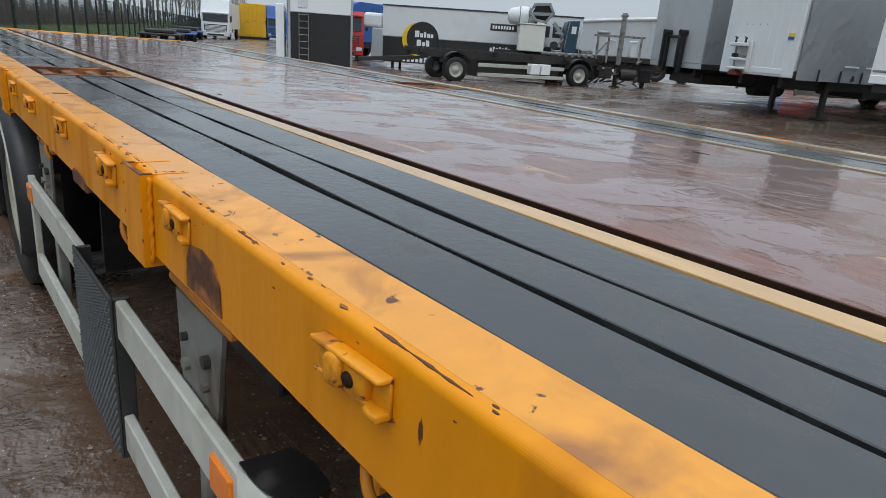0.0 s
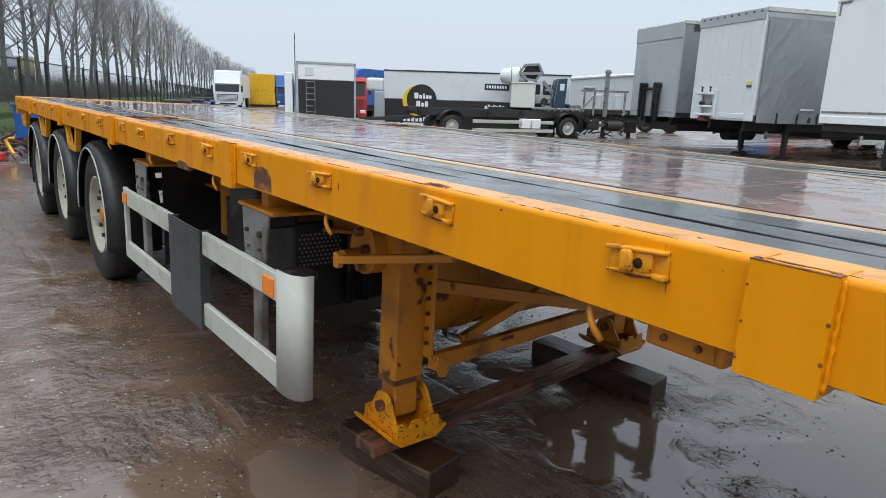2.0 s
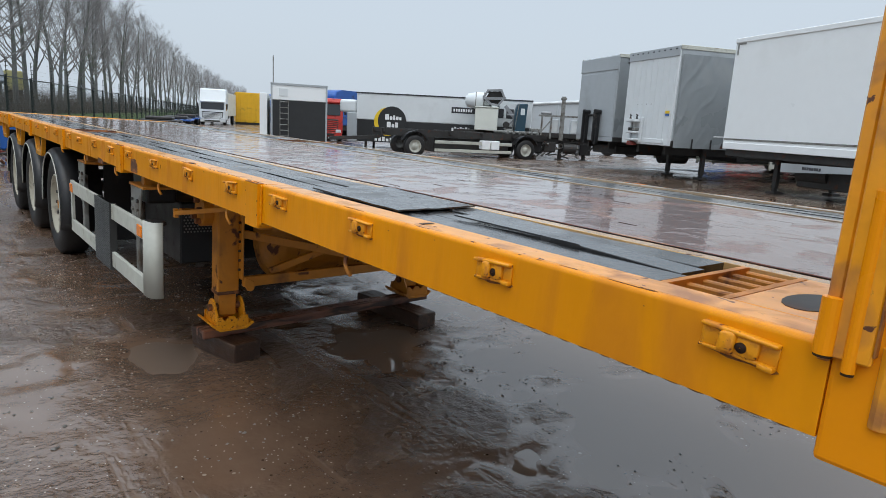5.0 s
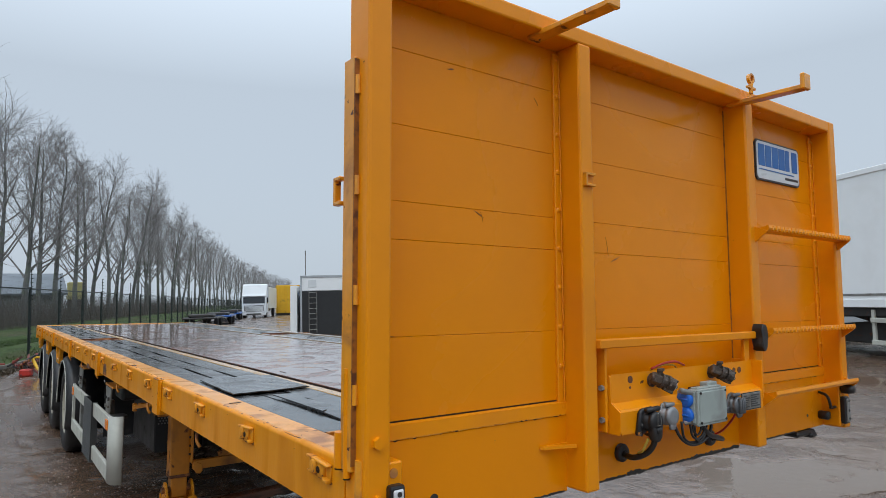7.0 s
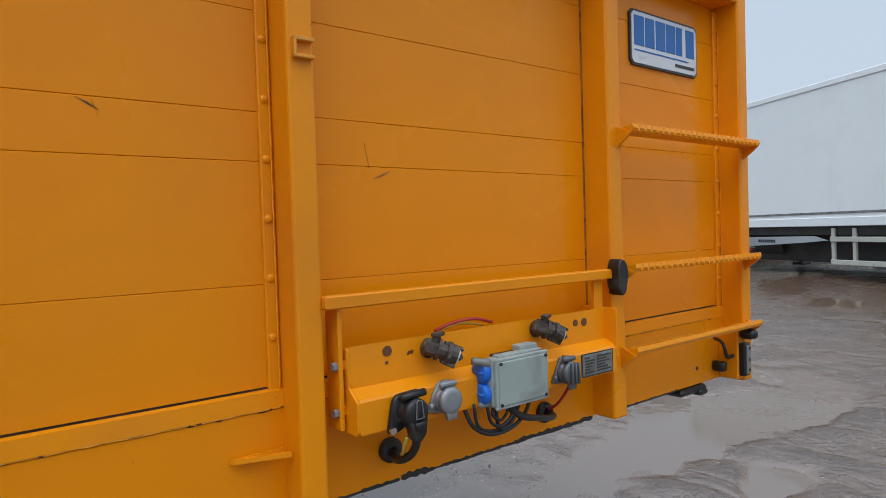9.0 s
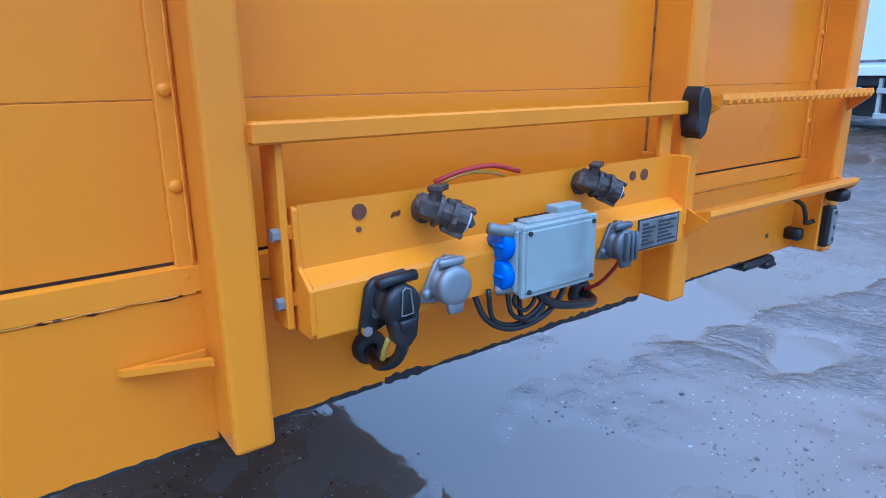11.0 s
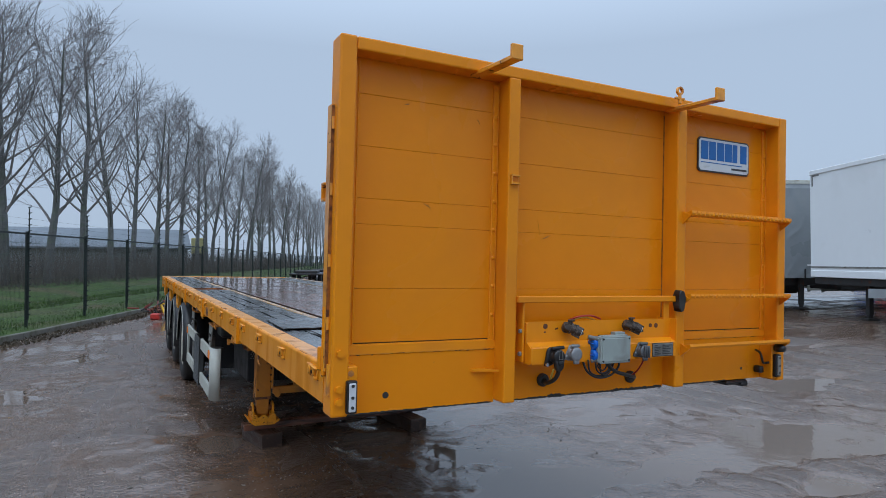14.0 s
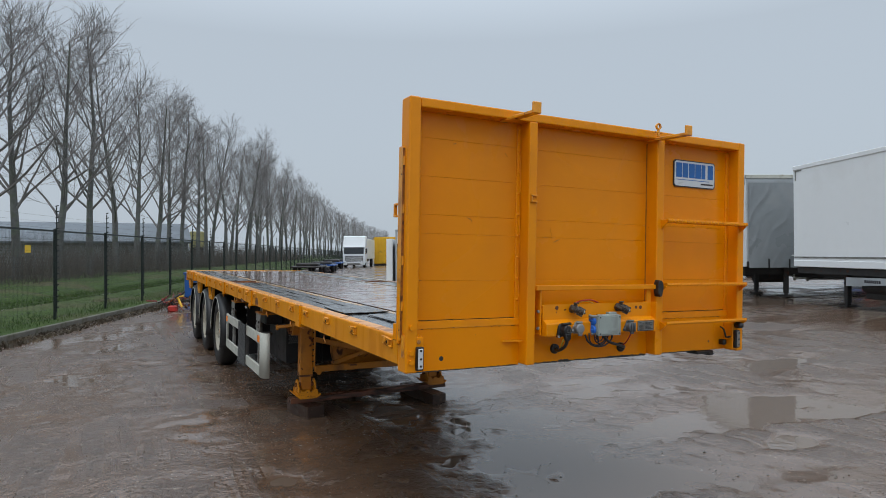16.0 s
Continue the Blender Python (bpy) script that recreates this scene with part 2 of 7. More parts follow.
khaki = material("khaki_paint", (0.32, 0.29, 0.13), 0.6, grain=0.1)


def wet_surface(name, dry, wet, stretch, pool_size, pool_at, pool_soft, bump, extra=None, grain_size=40.0, wet_rough=0.06, dry_rough=0.45, lumps=False, spec=0.5, skin=0.0):
    """A rained-on surface: pools with a smooth film where a broad noise is low, rough and relief-bearing elsewhere."""
    m = bpy.data.materials.new(name)
    m.use_nodes = True
    n, l = m.node_tree.nodes, m.node_tree.links
    b = n["Principled BSDF"]
    b.inputs["Specular IOR Level"].default_value = spec
    tc = n.new("ShaderNodeTexCoord")
    mp = n.new("ShaderNodeMapping")
    mp.inputs["Scale"].default_value = stretch
    l.new(tc.outputs["Object"], mp.inputs["Vector"])

    def tex(size, detail=6.0, distort=0.3, src=mp):
        t = n.new("ShaderNodeTexNoise")
        t.inputs["Scale"].default_value, t.inputs["Detail"].default_value, t.inputs["Distortion"].default_value = size, detail, distort
        l.new(src.outputs["Vector" if src is mp else "Object"], t.inputs["Vector"])
        return t.outputs["Fac"]

    def ramp(v, lo, hi, a=0.0, c=1.0):
        r = n.new("ShaderNodeMapRange")
        for key, val in (("From Min", lo), ("From Max", hi), ("To Min", a), ("To Max", c)):
            r.inputs[key].default_value = val
        l.new(v, r.inputs["Value"])
        return r.outputs["Result"]

    def mix(fac, a, c):
        x = n.new("ShaderNodeMixRGB")
        l.new(fac, x.inputs["Fac"])
        for key, v in (("Color1", a), ("Color2", c)):
            if isinstance(v, tuple):
                x.inputs[key].default_value = (*v, 1)
            else:
                l.new(v, x.inputs[key])
        return x.outputs["Color"]

    pool = ramp(tex(pool_size, 5.0, 0.6, tc if skin else mp), pool_at, pool_at + pool_soft)
    if lumps:      # low ground stays wet: a film that closes towards the puddles
        level, higher = n.new("ShaderNodeSeparateXYZ"), n.new("ShaderNodeMath")
        l.new(tc.outputs["Object"], level.inputs["Vector"])
        higher.operation = "MAXIMUM"
        l.new(pool, higher.inputs[0])
        l.new(ramp(level.outputs["Z"], -0.008, -0.021), higher.inputs[1])
        # long wet wheel tracks past the trailer
        tracks = n.new("ShaderNodeMapping")
        tracks.inputs["Scale"].default_value, tracks.inputs["Rotation"].default_value = (2.6, 0.22, 1), (0, 0, 0.06)
        l.new(tc.outputs["Object"], tracks.inputs["Vector"])
        lane = n.new("ShaderNodeTexNoise")
        lane.inputs["Scale"].default_value, lane.inputs["Detail"].default_value = 1.5, 7.0
        l.new(tracks.outputs["Vector"], lane.inputs["Vector"])
        film = n.new("ShaderNodeMath")
        film.operation = "MAXIMUM"
        l.new(higher.outputs["Value"], film.inputs[0])
        l.new(ramp(lane.outputs["Fac"], 0.50, 0.62, 0.0, 0.85), film.inputs[1])
        pool = film.outputs["Value"]
    col = mix(ramp(tex(grain_size, 8.0), 0.3, 0.7), tuple(c * 0.72 for c in dry), tuple(c * 1.25 for c in dry))
    col = mix(ramp(tex(grain_size * 0.09, 5.0), 0.35, 0.7), col, tuple(c * 0.75 for c in dry))
    if extra:
        col = mix(ramp(tex(grain_size * 0.3, 8.0, 0.8), 0.56, 0.68), col, extra)
    col = mix(pool, col, wet)
    if lumps:
        # pale and dark pebbles pressed into the mud, at three sizes
        for size, least, tone in ((46.0, 0.72, (0.36, 0.3, 0.25)), (21.0, 0.80, (0.30, 0.25, 0.2)), (30.0, 0.74, (0.03, 0.022, 0.016))):
            specks = n.new("ShaderNodeTexVoronoi")
            specks.inputs["Scale"].default_value = size
            l.new(mp.outputs["Vector"], specks.inputs["Vector"])
            both = n.new("ShaderNodeMath")
            both.operation = "MULTIPLY"
            l.new(ramp(specks.outputs["Distance"], 0.22, 0.15), both.inputs[0])
            l.new(ramp(specks.outputs["Color"], least, least + 0.04), both.inputs[1])
            col = mix(both.outputs["Value"], col, tone)
    l.new(col, b.inputs["Base Color"])
    rough = n.new("ShaderNodeMapRange")
    rough.inputs["To Min"].default_value, rough.inputs["To Max"].default_value = dry_rough, wet_rough
    l.new(pool, rough.inputs["Value"])
    l.new(rough.outputs["Result"], b.inputs["Roughness"])
    bp = n.new("ShaderNodeBump")
    bp.inputs["Distance"].default_value = bump
    grit = n.new("ShaderNodeTexVoronoi")
    grit.inputs["Scale"].default_value = grain_size * 2.6
    l.new(mp.outputs["Vector"], grit.inputs["Vector"])
    lump = n.new("ShaderNodeMath")
    lump.operation = "MULTIPLY_ADD"
    lump.inputs[1].default_value = -0.14 if lumps else 0.0
    l.new(grit.outputs["Distance"], lump.inputs[0])
    l.new(tex(grain_size * 0.8, 8.0, 0.0), lump.inputs[2])
    inv = n.new("ShaderNodeMath")
    inv.operation = "MULTIPLY"
    l.new(lump.outputs["Value"], inv.inputs[0])
    l.new(ramp(pool, 0, 1, 1.0, 0.04), inv.inputs[1])
    l.new(inv.outputs["Value"], bp.inputs["Height"])
    l.new(bp.outputs["Normal"], b.inputs["Normal"])
    if skin:       # standing rainwater over the surface, with slow ripples
        l.new(ramp(pool, 0, 1, skin * 0.4, skin), b.inputs["Coat Weight"])
        b.inputs["Coat Roughness"].default_value = 0.04
        b.inputs["Coat IOR"].default_value = 1.33
        ripple = n.new("ShaderNodeBump")
        ripple.inputs["Distance"].default_value = 0.006
        l.new(tex(6.0, 4.0, 0.8, tc), ripple.inputs["Height"])
        l.new(ripple.outputs["Normal"], b.inputs["Coat Normal"])
    return m


mud = wet_surface("wet_gravel_mud", (0.090, 0.053, 0.033), (0.132, 0.082, 0.054), (1, 1, 1), 0.55, 0.45, 0.12, 0.024, extra=(0.15, 0.10, 0.068), grain_size=26, wet_rough=0.13, dry_rough=0.33, lumps=True, spec=1.0)
plywood = wet_surface("wet_brown_plywood", (0.20, 0.072, 0.042), (0.17, 0.058, 0.037), (4.2, 0.55, 4.2), 4.2, 0.42, 0.05, 0.004, extra=(0.42, 0.24, 0.12), grain_size=9, wet_rough=0.06, dry_rough=0.2, skin=0.85)
meadow = wet_surface("rough_meadow", (0.048, 0.082, 0.017), (0.082, 0.07, 0.034), (1, 1, 1), 0.35, 0.52, 0.15, 0.03, extra=(0.075, 0.1, 0.023), grain_size=18, wet_rough=0.8, dry_rough=0.8, spec=0.2)

water = bpy.data.materials.new("puddle_water")
water.use_nodes = True
wb = water.node_tree.nodes["Principled BSDF"]
wb.inputs["Base Color"].default_value = (0.15, 0.107, 0.079, 1)
wb.inputs["Roughness"].default_value = 0.05
wb.inputs["IOR"].default_value = 1.45
wb.inputs["Specular IOR Level"].default_value = 0.9
wt = water.node_tree.nodes.new("ShaderNodeTexNoise")
wt.inputs["Scale"].default_value, wt.inputs["Detail"].default_value = 9.0, 3.0
wc = water.node_tree.nodes.new("ShaderNodeTexCoord")
wbp = water.node_tree.nodes.new("ShaderNodeBump")
wbp.inputs["Distance"].default_value = 0.0012
water.node_tree.links.new(wc.outputs["Object"], wt.inputs["Vector"])
water.node_tree.links.new(wt.outputs["Fac"], wbp.inputs["Height"])
water.node_tree.links.new(wbp.outputs["Normal"], wb.inputs["Normal"])


# ---- building helpers ----
def finish(name, bm, mat, smooth=False):
    me = bpy.data.meshes.new(name)
    bmesh.ops.recalc_face_normals(bm, faces=bm.faces[:])
    bm.to_mesh(me)
    bm.free()
    if smooth:
        me.shade_smooth()
    me.materials.append(mat)
    return me


def part(name, bm, mat, parent, label="", smooth=False):
    ob = new(name, finish(name, bm, mat, smooth))
    ob.parent = parent
    return tagged(ob, label=label)


def piece(name, me, parent, m=None):
    """A repeat on shared mesh data."""
    ob = new(name, me)
    ob.parent = parent
    if m is not None:
        ob.matrix_local = m
    return ob


def thing(name, label, category, m=None, group="", kind=""):
    ob = new(name)
    if m is not None:
        ob.matrix_world = m
    ob.empty_display_size = 0.1
    return tagged(ob, label, category, group, kind)


def box(bm, x0, x1, y0, y1, z0, z1, bevel=0.0, m=None, seg=1):
    made = bmesh.ops.create_cube(bm, size=1.0)["verts"]
    t = Matrix.Translation(((x0 + x1) / 2, (y0 + y1) / 2, (z0 + z1) / 2)) @ Matrix.Diagonal((x1 - x0, y1 - y0, z1 - z0, 1))
    bmesh.ops.transform(bm, matrix=(m @ t) if m is not None else t, verts=made)
    if bevel:
        edges = {e for v in made for e in v.link_edges}
        bmesh.ops.bevel(bm, geom=list(edges), offset=bevel, segments=seg, affect="EDGES", profile=0.5)
    return bm


def boxes(*rows, bevel=0.0, seg=1):
    bm = bmesh.new()
    for r in rows:
        box(bm, *r, bevel=bevel, seg=seg)
    return bm


def cyl(bm, p0, p1, r0, r1=None, seg=16, caps=True):
    p0, p1 = Vector(p0), Vector(p1)
    d = p1 - p0
    m = Matrix.Translation((p0 + p1) / 2) @ d.to_track_quat("Z", "Y").to_matrix().to_4x4()
    bmesh.ops.create_cone(bm, cap_ends=caps, segments=seg, radius1=r0, radius2=r0 if r1 is None else r1, depth=d.length, matrix=m)
    return bm


def cyls(*rows, seg=16):
    bm = bmesh.new()
    for r in rows:
        cyl(bm, *r, seg=seg)
    return bm


def bar(bm, p0, p1, w, h, bevel=0.0, up=(0, 0, 1)):
    """A square bar from p0 to p1, w across and h high."""
    p0, p1 = Vector(p0), Vector(p1)
    d = (p1 - p0).normalized()
    s = d.cross(Vector(up)).normalized()
    u = s.cross(d)
    m = Matrix.Translation(p0) @ Matrix((s, d, u)).transposed().to_4x4()
    return box(bm, -w / 2, w / 2, 0, (p1 - p0).length, -h / 2, h / 2, bevel, m)


def sweep(bm, pts, r, seg=8, closed=False):
    """A round tube along the points."""
    pts = [Vector(p) for p in pts]
    rings = []
    n = len(pts)
    side = None
    for i, p in enumerate(pts):
        d = (pts[min(i + 1, n - 1)] - pts[max(i - 1, 0)]).normalized()
        if side is None:
            side = d.orthogonal().normalized()
        side = (side - d * side.dot(d)).normalized()
        up = d.cross(side)
        rad = r[i] if isinstance(r, (list, tuple)) else r
        rings.append([bm.verts.new(p + rad * (math.cos(a) * side + math.sin(a) * up)) for a in (2 * math.pi * k / seg for k in range(seg))])
    for a, b in zip(rings, rings[1:]):
        for k in range(seg):
            bm.faces.new((a[k], a[(k + 1) % seg], b[(k + 1) % seg], b[k]))
    bm.faces.new(rings[0][::-1])
    bm.faces.new(rings[-1])
    return bm


def curve_pts(ctrl, n=24):
    """Points of a smooth curve through the given ones."""
    c = [Vector(p) for p in ctrl]
    c = [c[0] * 2 - c[1]] + c + [c[-1] * 2 - c[-2]]
    out = []
    spans = len(c) - 3
    for i in range(n + 1):
        u = i / n * spans
        k = min(int(u), spans - 1)
        t = u - k
        a, b, d, e = c[k:k + 4]
        out.append(0.5 * ((2 * b) + (d - a) * t + (2 * a - 5 * b + 4 * d - e) * t * t + (3 * b - a - 3 * d + e) * t ** 3))
    return out


def prism(bm, poly, axis, a, b, bevel=0.0):
    """A flat outline of (u, v) pairs pushed from a to b along an axis."""
    def at(u, v, w):
        return {"x": (w, u, v), "y": (u, w, v), "z": (u, v, w)}[axis]
    lo = [bm.verts.new(at(u, v, a)) for u, v in poly]
    hi = [bm.verts.new(at(u, v, b)) for u, v in poly]
    k = len(poly)
    faces = [bm.faces.new(lo), bm.faces.new(hi[::-1])]
    faces += [bm.faces.new((lo[i], hi[i], hi[(i + 1) % k], lo[(i + 1) % k])) for i in range(k)]
    if bevel:
        bmesh.ops.bevel(bm, geom=list({e for f in faces for e in f.edges}), offset=bevel, segments=1, affect="EDGES")
    return bm


def lathe(bm, profile, centre, axis="x", seg=32):
    """A turned body from (along, radius) pairs round an axis."""
    rings = []
    for a, r in profile:
        ring = []
        for k in range(seg):
            t = 2 * math.pi * k / seg
            c, s = r * math.cos(t), r * math.sin(t)
            v = {"x": (a, c, s), "y": (c, a, s), "z": (c, s, a)}[axis]
            ring.append(bm.verts.new(Vector(centre) + Vector(v)))
        rings.append(ring)
    for a, b in zip(rings, rings[1:]):
        for k in range(seg):
            bm.faces.new((a[k], a[(k + 1) % seg], b[(k + 1) % seg], b[k]))
    return bm

# ---- the yard ----
def ease(v, a, b):
    t = max(0.0, min(1.0, (v - a) / (b - a)))
    return t * t * (3 - 2 * t)


def base(x, y):
    """The yard rises gently towards the parked trailers."""
    return 0.10 * ease(x, 5, 12) * (1 - ease(y, 15, 26)) + 0.17 * ease(x, 6.5, 14) * (1 - ease(y, 11, 17))


def height(x, y):
    """Relief of the yard: potholes that hold water, ruts, small lumps."""
    p = Vector((x, y, 0))
    h = base(x, y) + 0.016 * noise.noise(p * 0.42 + Vector((3.1, 7.7, 0))) + 0.014 * noise.noise(p * 1.1) + 0.014 * noise.noise(p * 2.9) + 0.009 * noise.noise(p * 6.0) + 0.005 * noise.noise(p * 11.0)
    # wheel ruts that run past the trailer
    rut = math.sin((x + 0.12 * y) * 2.4) * 0.006
    h += rut * (0.5 + 0.5 * noise.noise(Vector((x * 0.2, y * 0.05, 5))))
    for cx, cy, rx, ry, d in POOLS:
        q = ((x - cx) / rx) ** 2 + ((y - cy) / ry) ** 2
        if q < 4:
            h -= d * math.exp(-q * 1.2)
    return h


# centre, half-widths and depth of the larger puddles
POOLS = ((0.13, 3.62, 0.24, 0.34, 0.05), (-0.15, 1.75, 0.28, 0.3, 0.03), (1.15, 3.1, 0.5, 0.35, 0.022), (2.5, 3.45, 0.7, 0.45, 0.03), (2.7, 2.3, 0.7, 0.35, 0.026), (3.3, 1.35, 0.9, 0.35, 0.026), (2.5, 1.7, 1.6, 1.2, 0.014), (3.9, 0.6, 0.5, 0.2, 0.03), (4.4, -0.4, 0.7, 0.2, 0.03), (3.6, 2.9, 0.45, 0.22, 0.03), (5.6, 0.9, 0.6, 0.2, 0.026), (2.2, 0.7, 0.8, 0.45, 0.026), (5.5, 2.2, 1.6, 0.8, 0.016), (0.35, 0.75, 0.3, 0.35, 0.025), (1.85, 2.4, 0.7, 0.5, 0.022), (1.9, 1.5, 0.6, 0.3, 0.030), (3.0, 0.15, 1.0, 0.3, 0.030), (4.6, 3.4, 1.0, 0.3, 0.03), (1.3, 5.2, 0.6, 0.5, 0.025),
         (1.95, 0.55, 0.45, 0.22, 0.03), (0.9, -0.9, 0.4, 0.25, 0.034), (4.6, 1.4, 1.3, 0.5, 0.03), (7.0, 2.95, 0.9, 0.35, 0.04), (14.6, 8.2, 2.4, 1.0, 0.05),
         (-1.8, 6.5, 0.35, 1.0, 0.022), (-1.2, 9.8, 0.4, 1.0, 0.024), (8.5, 9.5, 2.5, 0.6, 0.035), (12.0, 15.0, 3.0, 0.7, 0.035))


def graded(lo, hi, step, far):
    """Coordinates with an even step between lo and hi that widen towards +-far."""
    mid = list(np.arange(lo, hi + step / 2, step))
    out, d, v = [], step, hi
    while v < far:
        d *= 1.25
        v += d
        out.append(v)
    pre, d, v = [], step, lo
    while v > -far:
        d *= 1.25
        v -= d
        pre.append(v)
    return pre[::-1] + mid + out


gx, gy = graded(-4.0, 9.0, 0.045, 900), graded(-2.5, 9.0, 0.045, 900)
gverts = [(x, y, height(x, y) if -60 < x < 90 and -60 < y < 120 else 0.0) for y in gy for x in gx]
k = len(gx)
gfaces = [(j * k + i, j * k + i + 1, (j + 1) * k + i + 1, (j + 1) * k + i) for j in range(len(gy) - 1) for i in range(k - 1)]
me = bpy.data.meshes.new("ground")
me.from_pydata(gverts, [], gfaces)
me.shade_smooth()
me.materials.append(mud)
tagged(new("ground", me), "wet brown gravel and mud yard with potholes", "ground", kind="structure")
bm = bmesh.new()
wx, wy = (-60, *(5 + 0.25 * k for k in range(37)), 90), (-60, *(11 + 0.5 * k for k in range(31)), 120)
rows = [[bm.verts.new((x, y, base(x, y) - 0.024)) for x in wx] for y in wy]
for a, c in zip(rows, rows[1:]):
    for i in range(len(wx) - 1):
        bm.faces.new((a[i], a[i + 1], c[i + 1], c[i]))
tagged(new("water", finish("water", bm, water)), "shallow muddy rainwater standing in the potholes", "puddle", kind="structure")

# ---- verge, kerb and fence along the yard's edge ----
FDIR = Vector((0.36, 0.933, 0)).normalized()
FNOR = Vector((-FDIR.y, FDIR.x, 0))
FORG = Vector((-2.55, 14.05, 0))


def along(s, off, z=0.0):
    """A place s metres along the fence and off metres to its outer side."""
    p = FORG + FDIR * s + FNOR * off
    return Vector((p.x, p.y, z))


offs = [-0.42, -0.2, 0.1, 0.6, 1.2, 1.9, 2.6, 3.2, 3.9, 4.8, 6.0, 8.0, 11.0, 16.0, 30.0, 80.0, 400.0]
hgt = [0.10, 0.13, 0.14, 0.16, 0.2, 0.24, 0.12, -0.12, 0.08, 0.32, 0.42, 0.5, 0.5, 0.45, 0.4, 0.4, 0.4]
ss = [-60, -40] + [-30 + 0.8 * i for i in range(90)] + [45, 60, 90, 150, 400]
bm = bmesh.new()
rows = [[bm.verts.new(along(s, o, h + 0.05 * noise.noise(Vector((s * 0.7, o, 2))) * (o > 0))) for o, h in zip(offs, hgt)] for s in ss]
for a, b in zip(rows, rows[1:]):
    for i in range(len(offs) - 1):
        bm.faces.new((a[i], a[i + 1], b[i + 1], b[i]))
tagged(new("verge", finish("verge", bm, meadow, True)), "rough green grass verge with brown patches", "grass", kind="structure")

kerb_me = finish("kerb_stone", boxes((-0.055, 0.055, 0.004, 0.996, -0.1, 0.125), bevel=0.012, seg=2), concrete)
kerb = thing("kerb", "weathered concrete kerb stones edging the yard", "kerb", kind="structure")
turn = math.atan2(-FDIR.x, FDIR.y)
for i in range(-28, 34):
    p = along(i, -0.46, 0.0)
    piece("kerb_stone", kerb_me, kerb, Matrix.Translation((p.x, p.y, 0.01 * noise.noise(Vector((i * 0.9, 0, 0))))) @ Matrix.Rotation(turn + 0.012 * noise.noise(Vector((i, 3, 0))), 4, "Z"))

GAP = 2.72
post_bm = boxes((-0.026, 0.026, -0.026, 0.026, 0.0, 2.12), bevel=0.004)
post_me = finish("fence_post", post_bm, fence_green)
bm = bmesh.new()
cyl(bm, (0.04, 0, 0.2), (0.04, 0, 2.62), 0.012, seg=6)
for i in range(19):
    z = 0.3 + i * 0.13
    cyl(bm, (0.02, 0, z), (0.09, 0, z + 0.02), 0.017, 0.010, 6)
rod_me = finish("insulator_rod", bm, fence_green)
wires = bmesh.new()
def wire(bm, p0, p1, r):
    box(bm, min(p0[0], p1[0]) - r, max(p0[0], p1[0]) + r, min(p0[1], p1[1]) - r, max(p0[1], p1[1]) + r, min(p0[2], p1[2]) - r, max(p0[2], p1[2]) + r)
wv, wf = [], []
def thin(a, b, c, d, e, f):
    o = len(wv)
    wv.extend([(x, y, z) for x in (a, b) for y in (c, d) for z in (e, f)])
    wf.extend([tuple(o + q for q in face) for face in ((0, 1, 3, 2), (4, 6, 7, 5), (0, 4, 5, 1), (2, 3, 7, 6), (0, 2, 6, 4), (1, 5, 7, 3))])
for i in range(58):
    y = 0.03 + i * (GAP - 0.06) / 57
    thin(-0.0009, 0.0009, y - 0.0009, y + 0.0009, 0.06, 2.06)
for i in range(11):
    z = 0.08 + i * 0.198
    thin(-0.002, 0.002, 0.02, GAP - 0.02, z - 0.002, z + 0.002)
thin(-0.012, 0.012, 0.0, GAP, 2.05, 2.09)
for i in range(17):
    z = 0.31 + i * 0.13
    thin(0.068, 0.071, 0.0, GAP, z - 0.0014, z + 0.0014)
mesh_me = bpy.data.meshes.new("wire_mesh")
mesh_me.from_pydata(wv, [], wf)
mesh_me.materials.append(fence_green)
fence = thing("fence", "dark green welded mesh fence with posts and insulator rods", "fence", kind="structure")
for i in range(-9, 60):
    p = along(0.07 + i * GAP, 0.0)
    m = Matrix.Translation((p.x, p.y, 0.1)) @ Matrix.Rotation(turn, 4, "Z")
    fp = piece("fence_post", post_me, fence, m)
    piece("insulator_rod", rod_me, fp)
    piece("wire_mesh", mesh_me, fp)
part("warning_sign", boxes((-0.006, 0.0, -0.11, 0.11, -0.08, 0.08)), print_yellow, fence, "small yellow warning sign").matrix_local = Matrix.Translation(along(-1.1, -0.02, 1.75)) @ Matrix.Rotation(turn, 4, "Z")


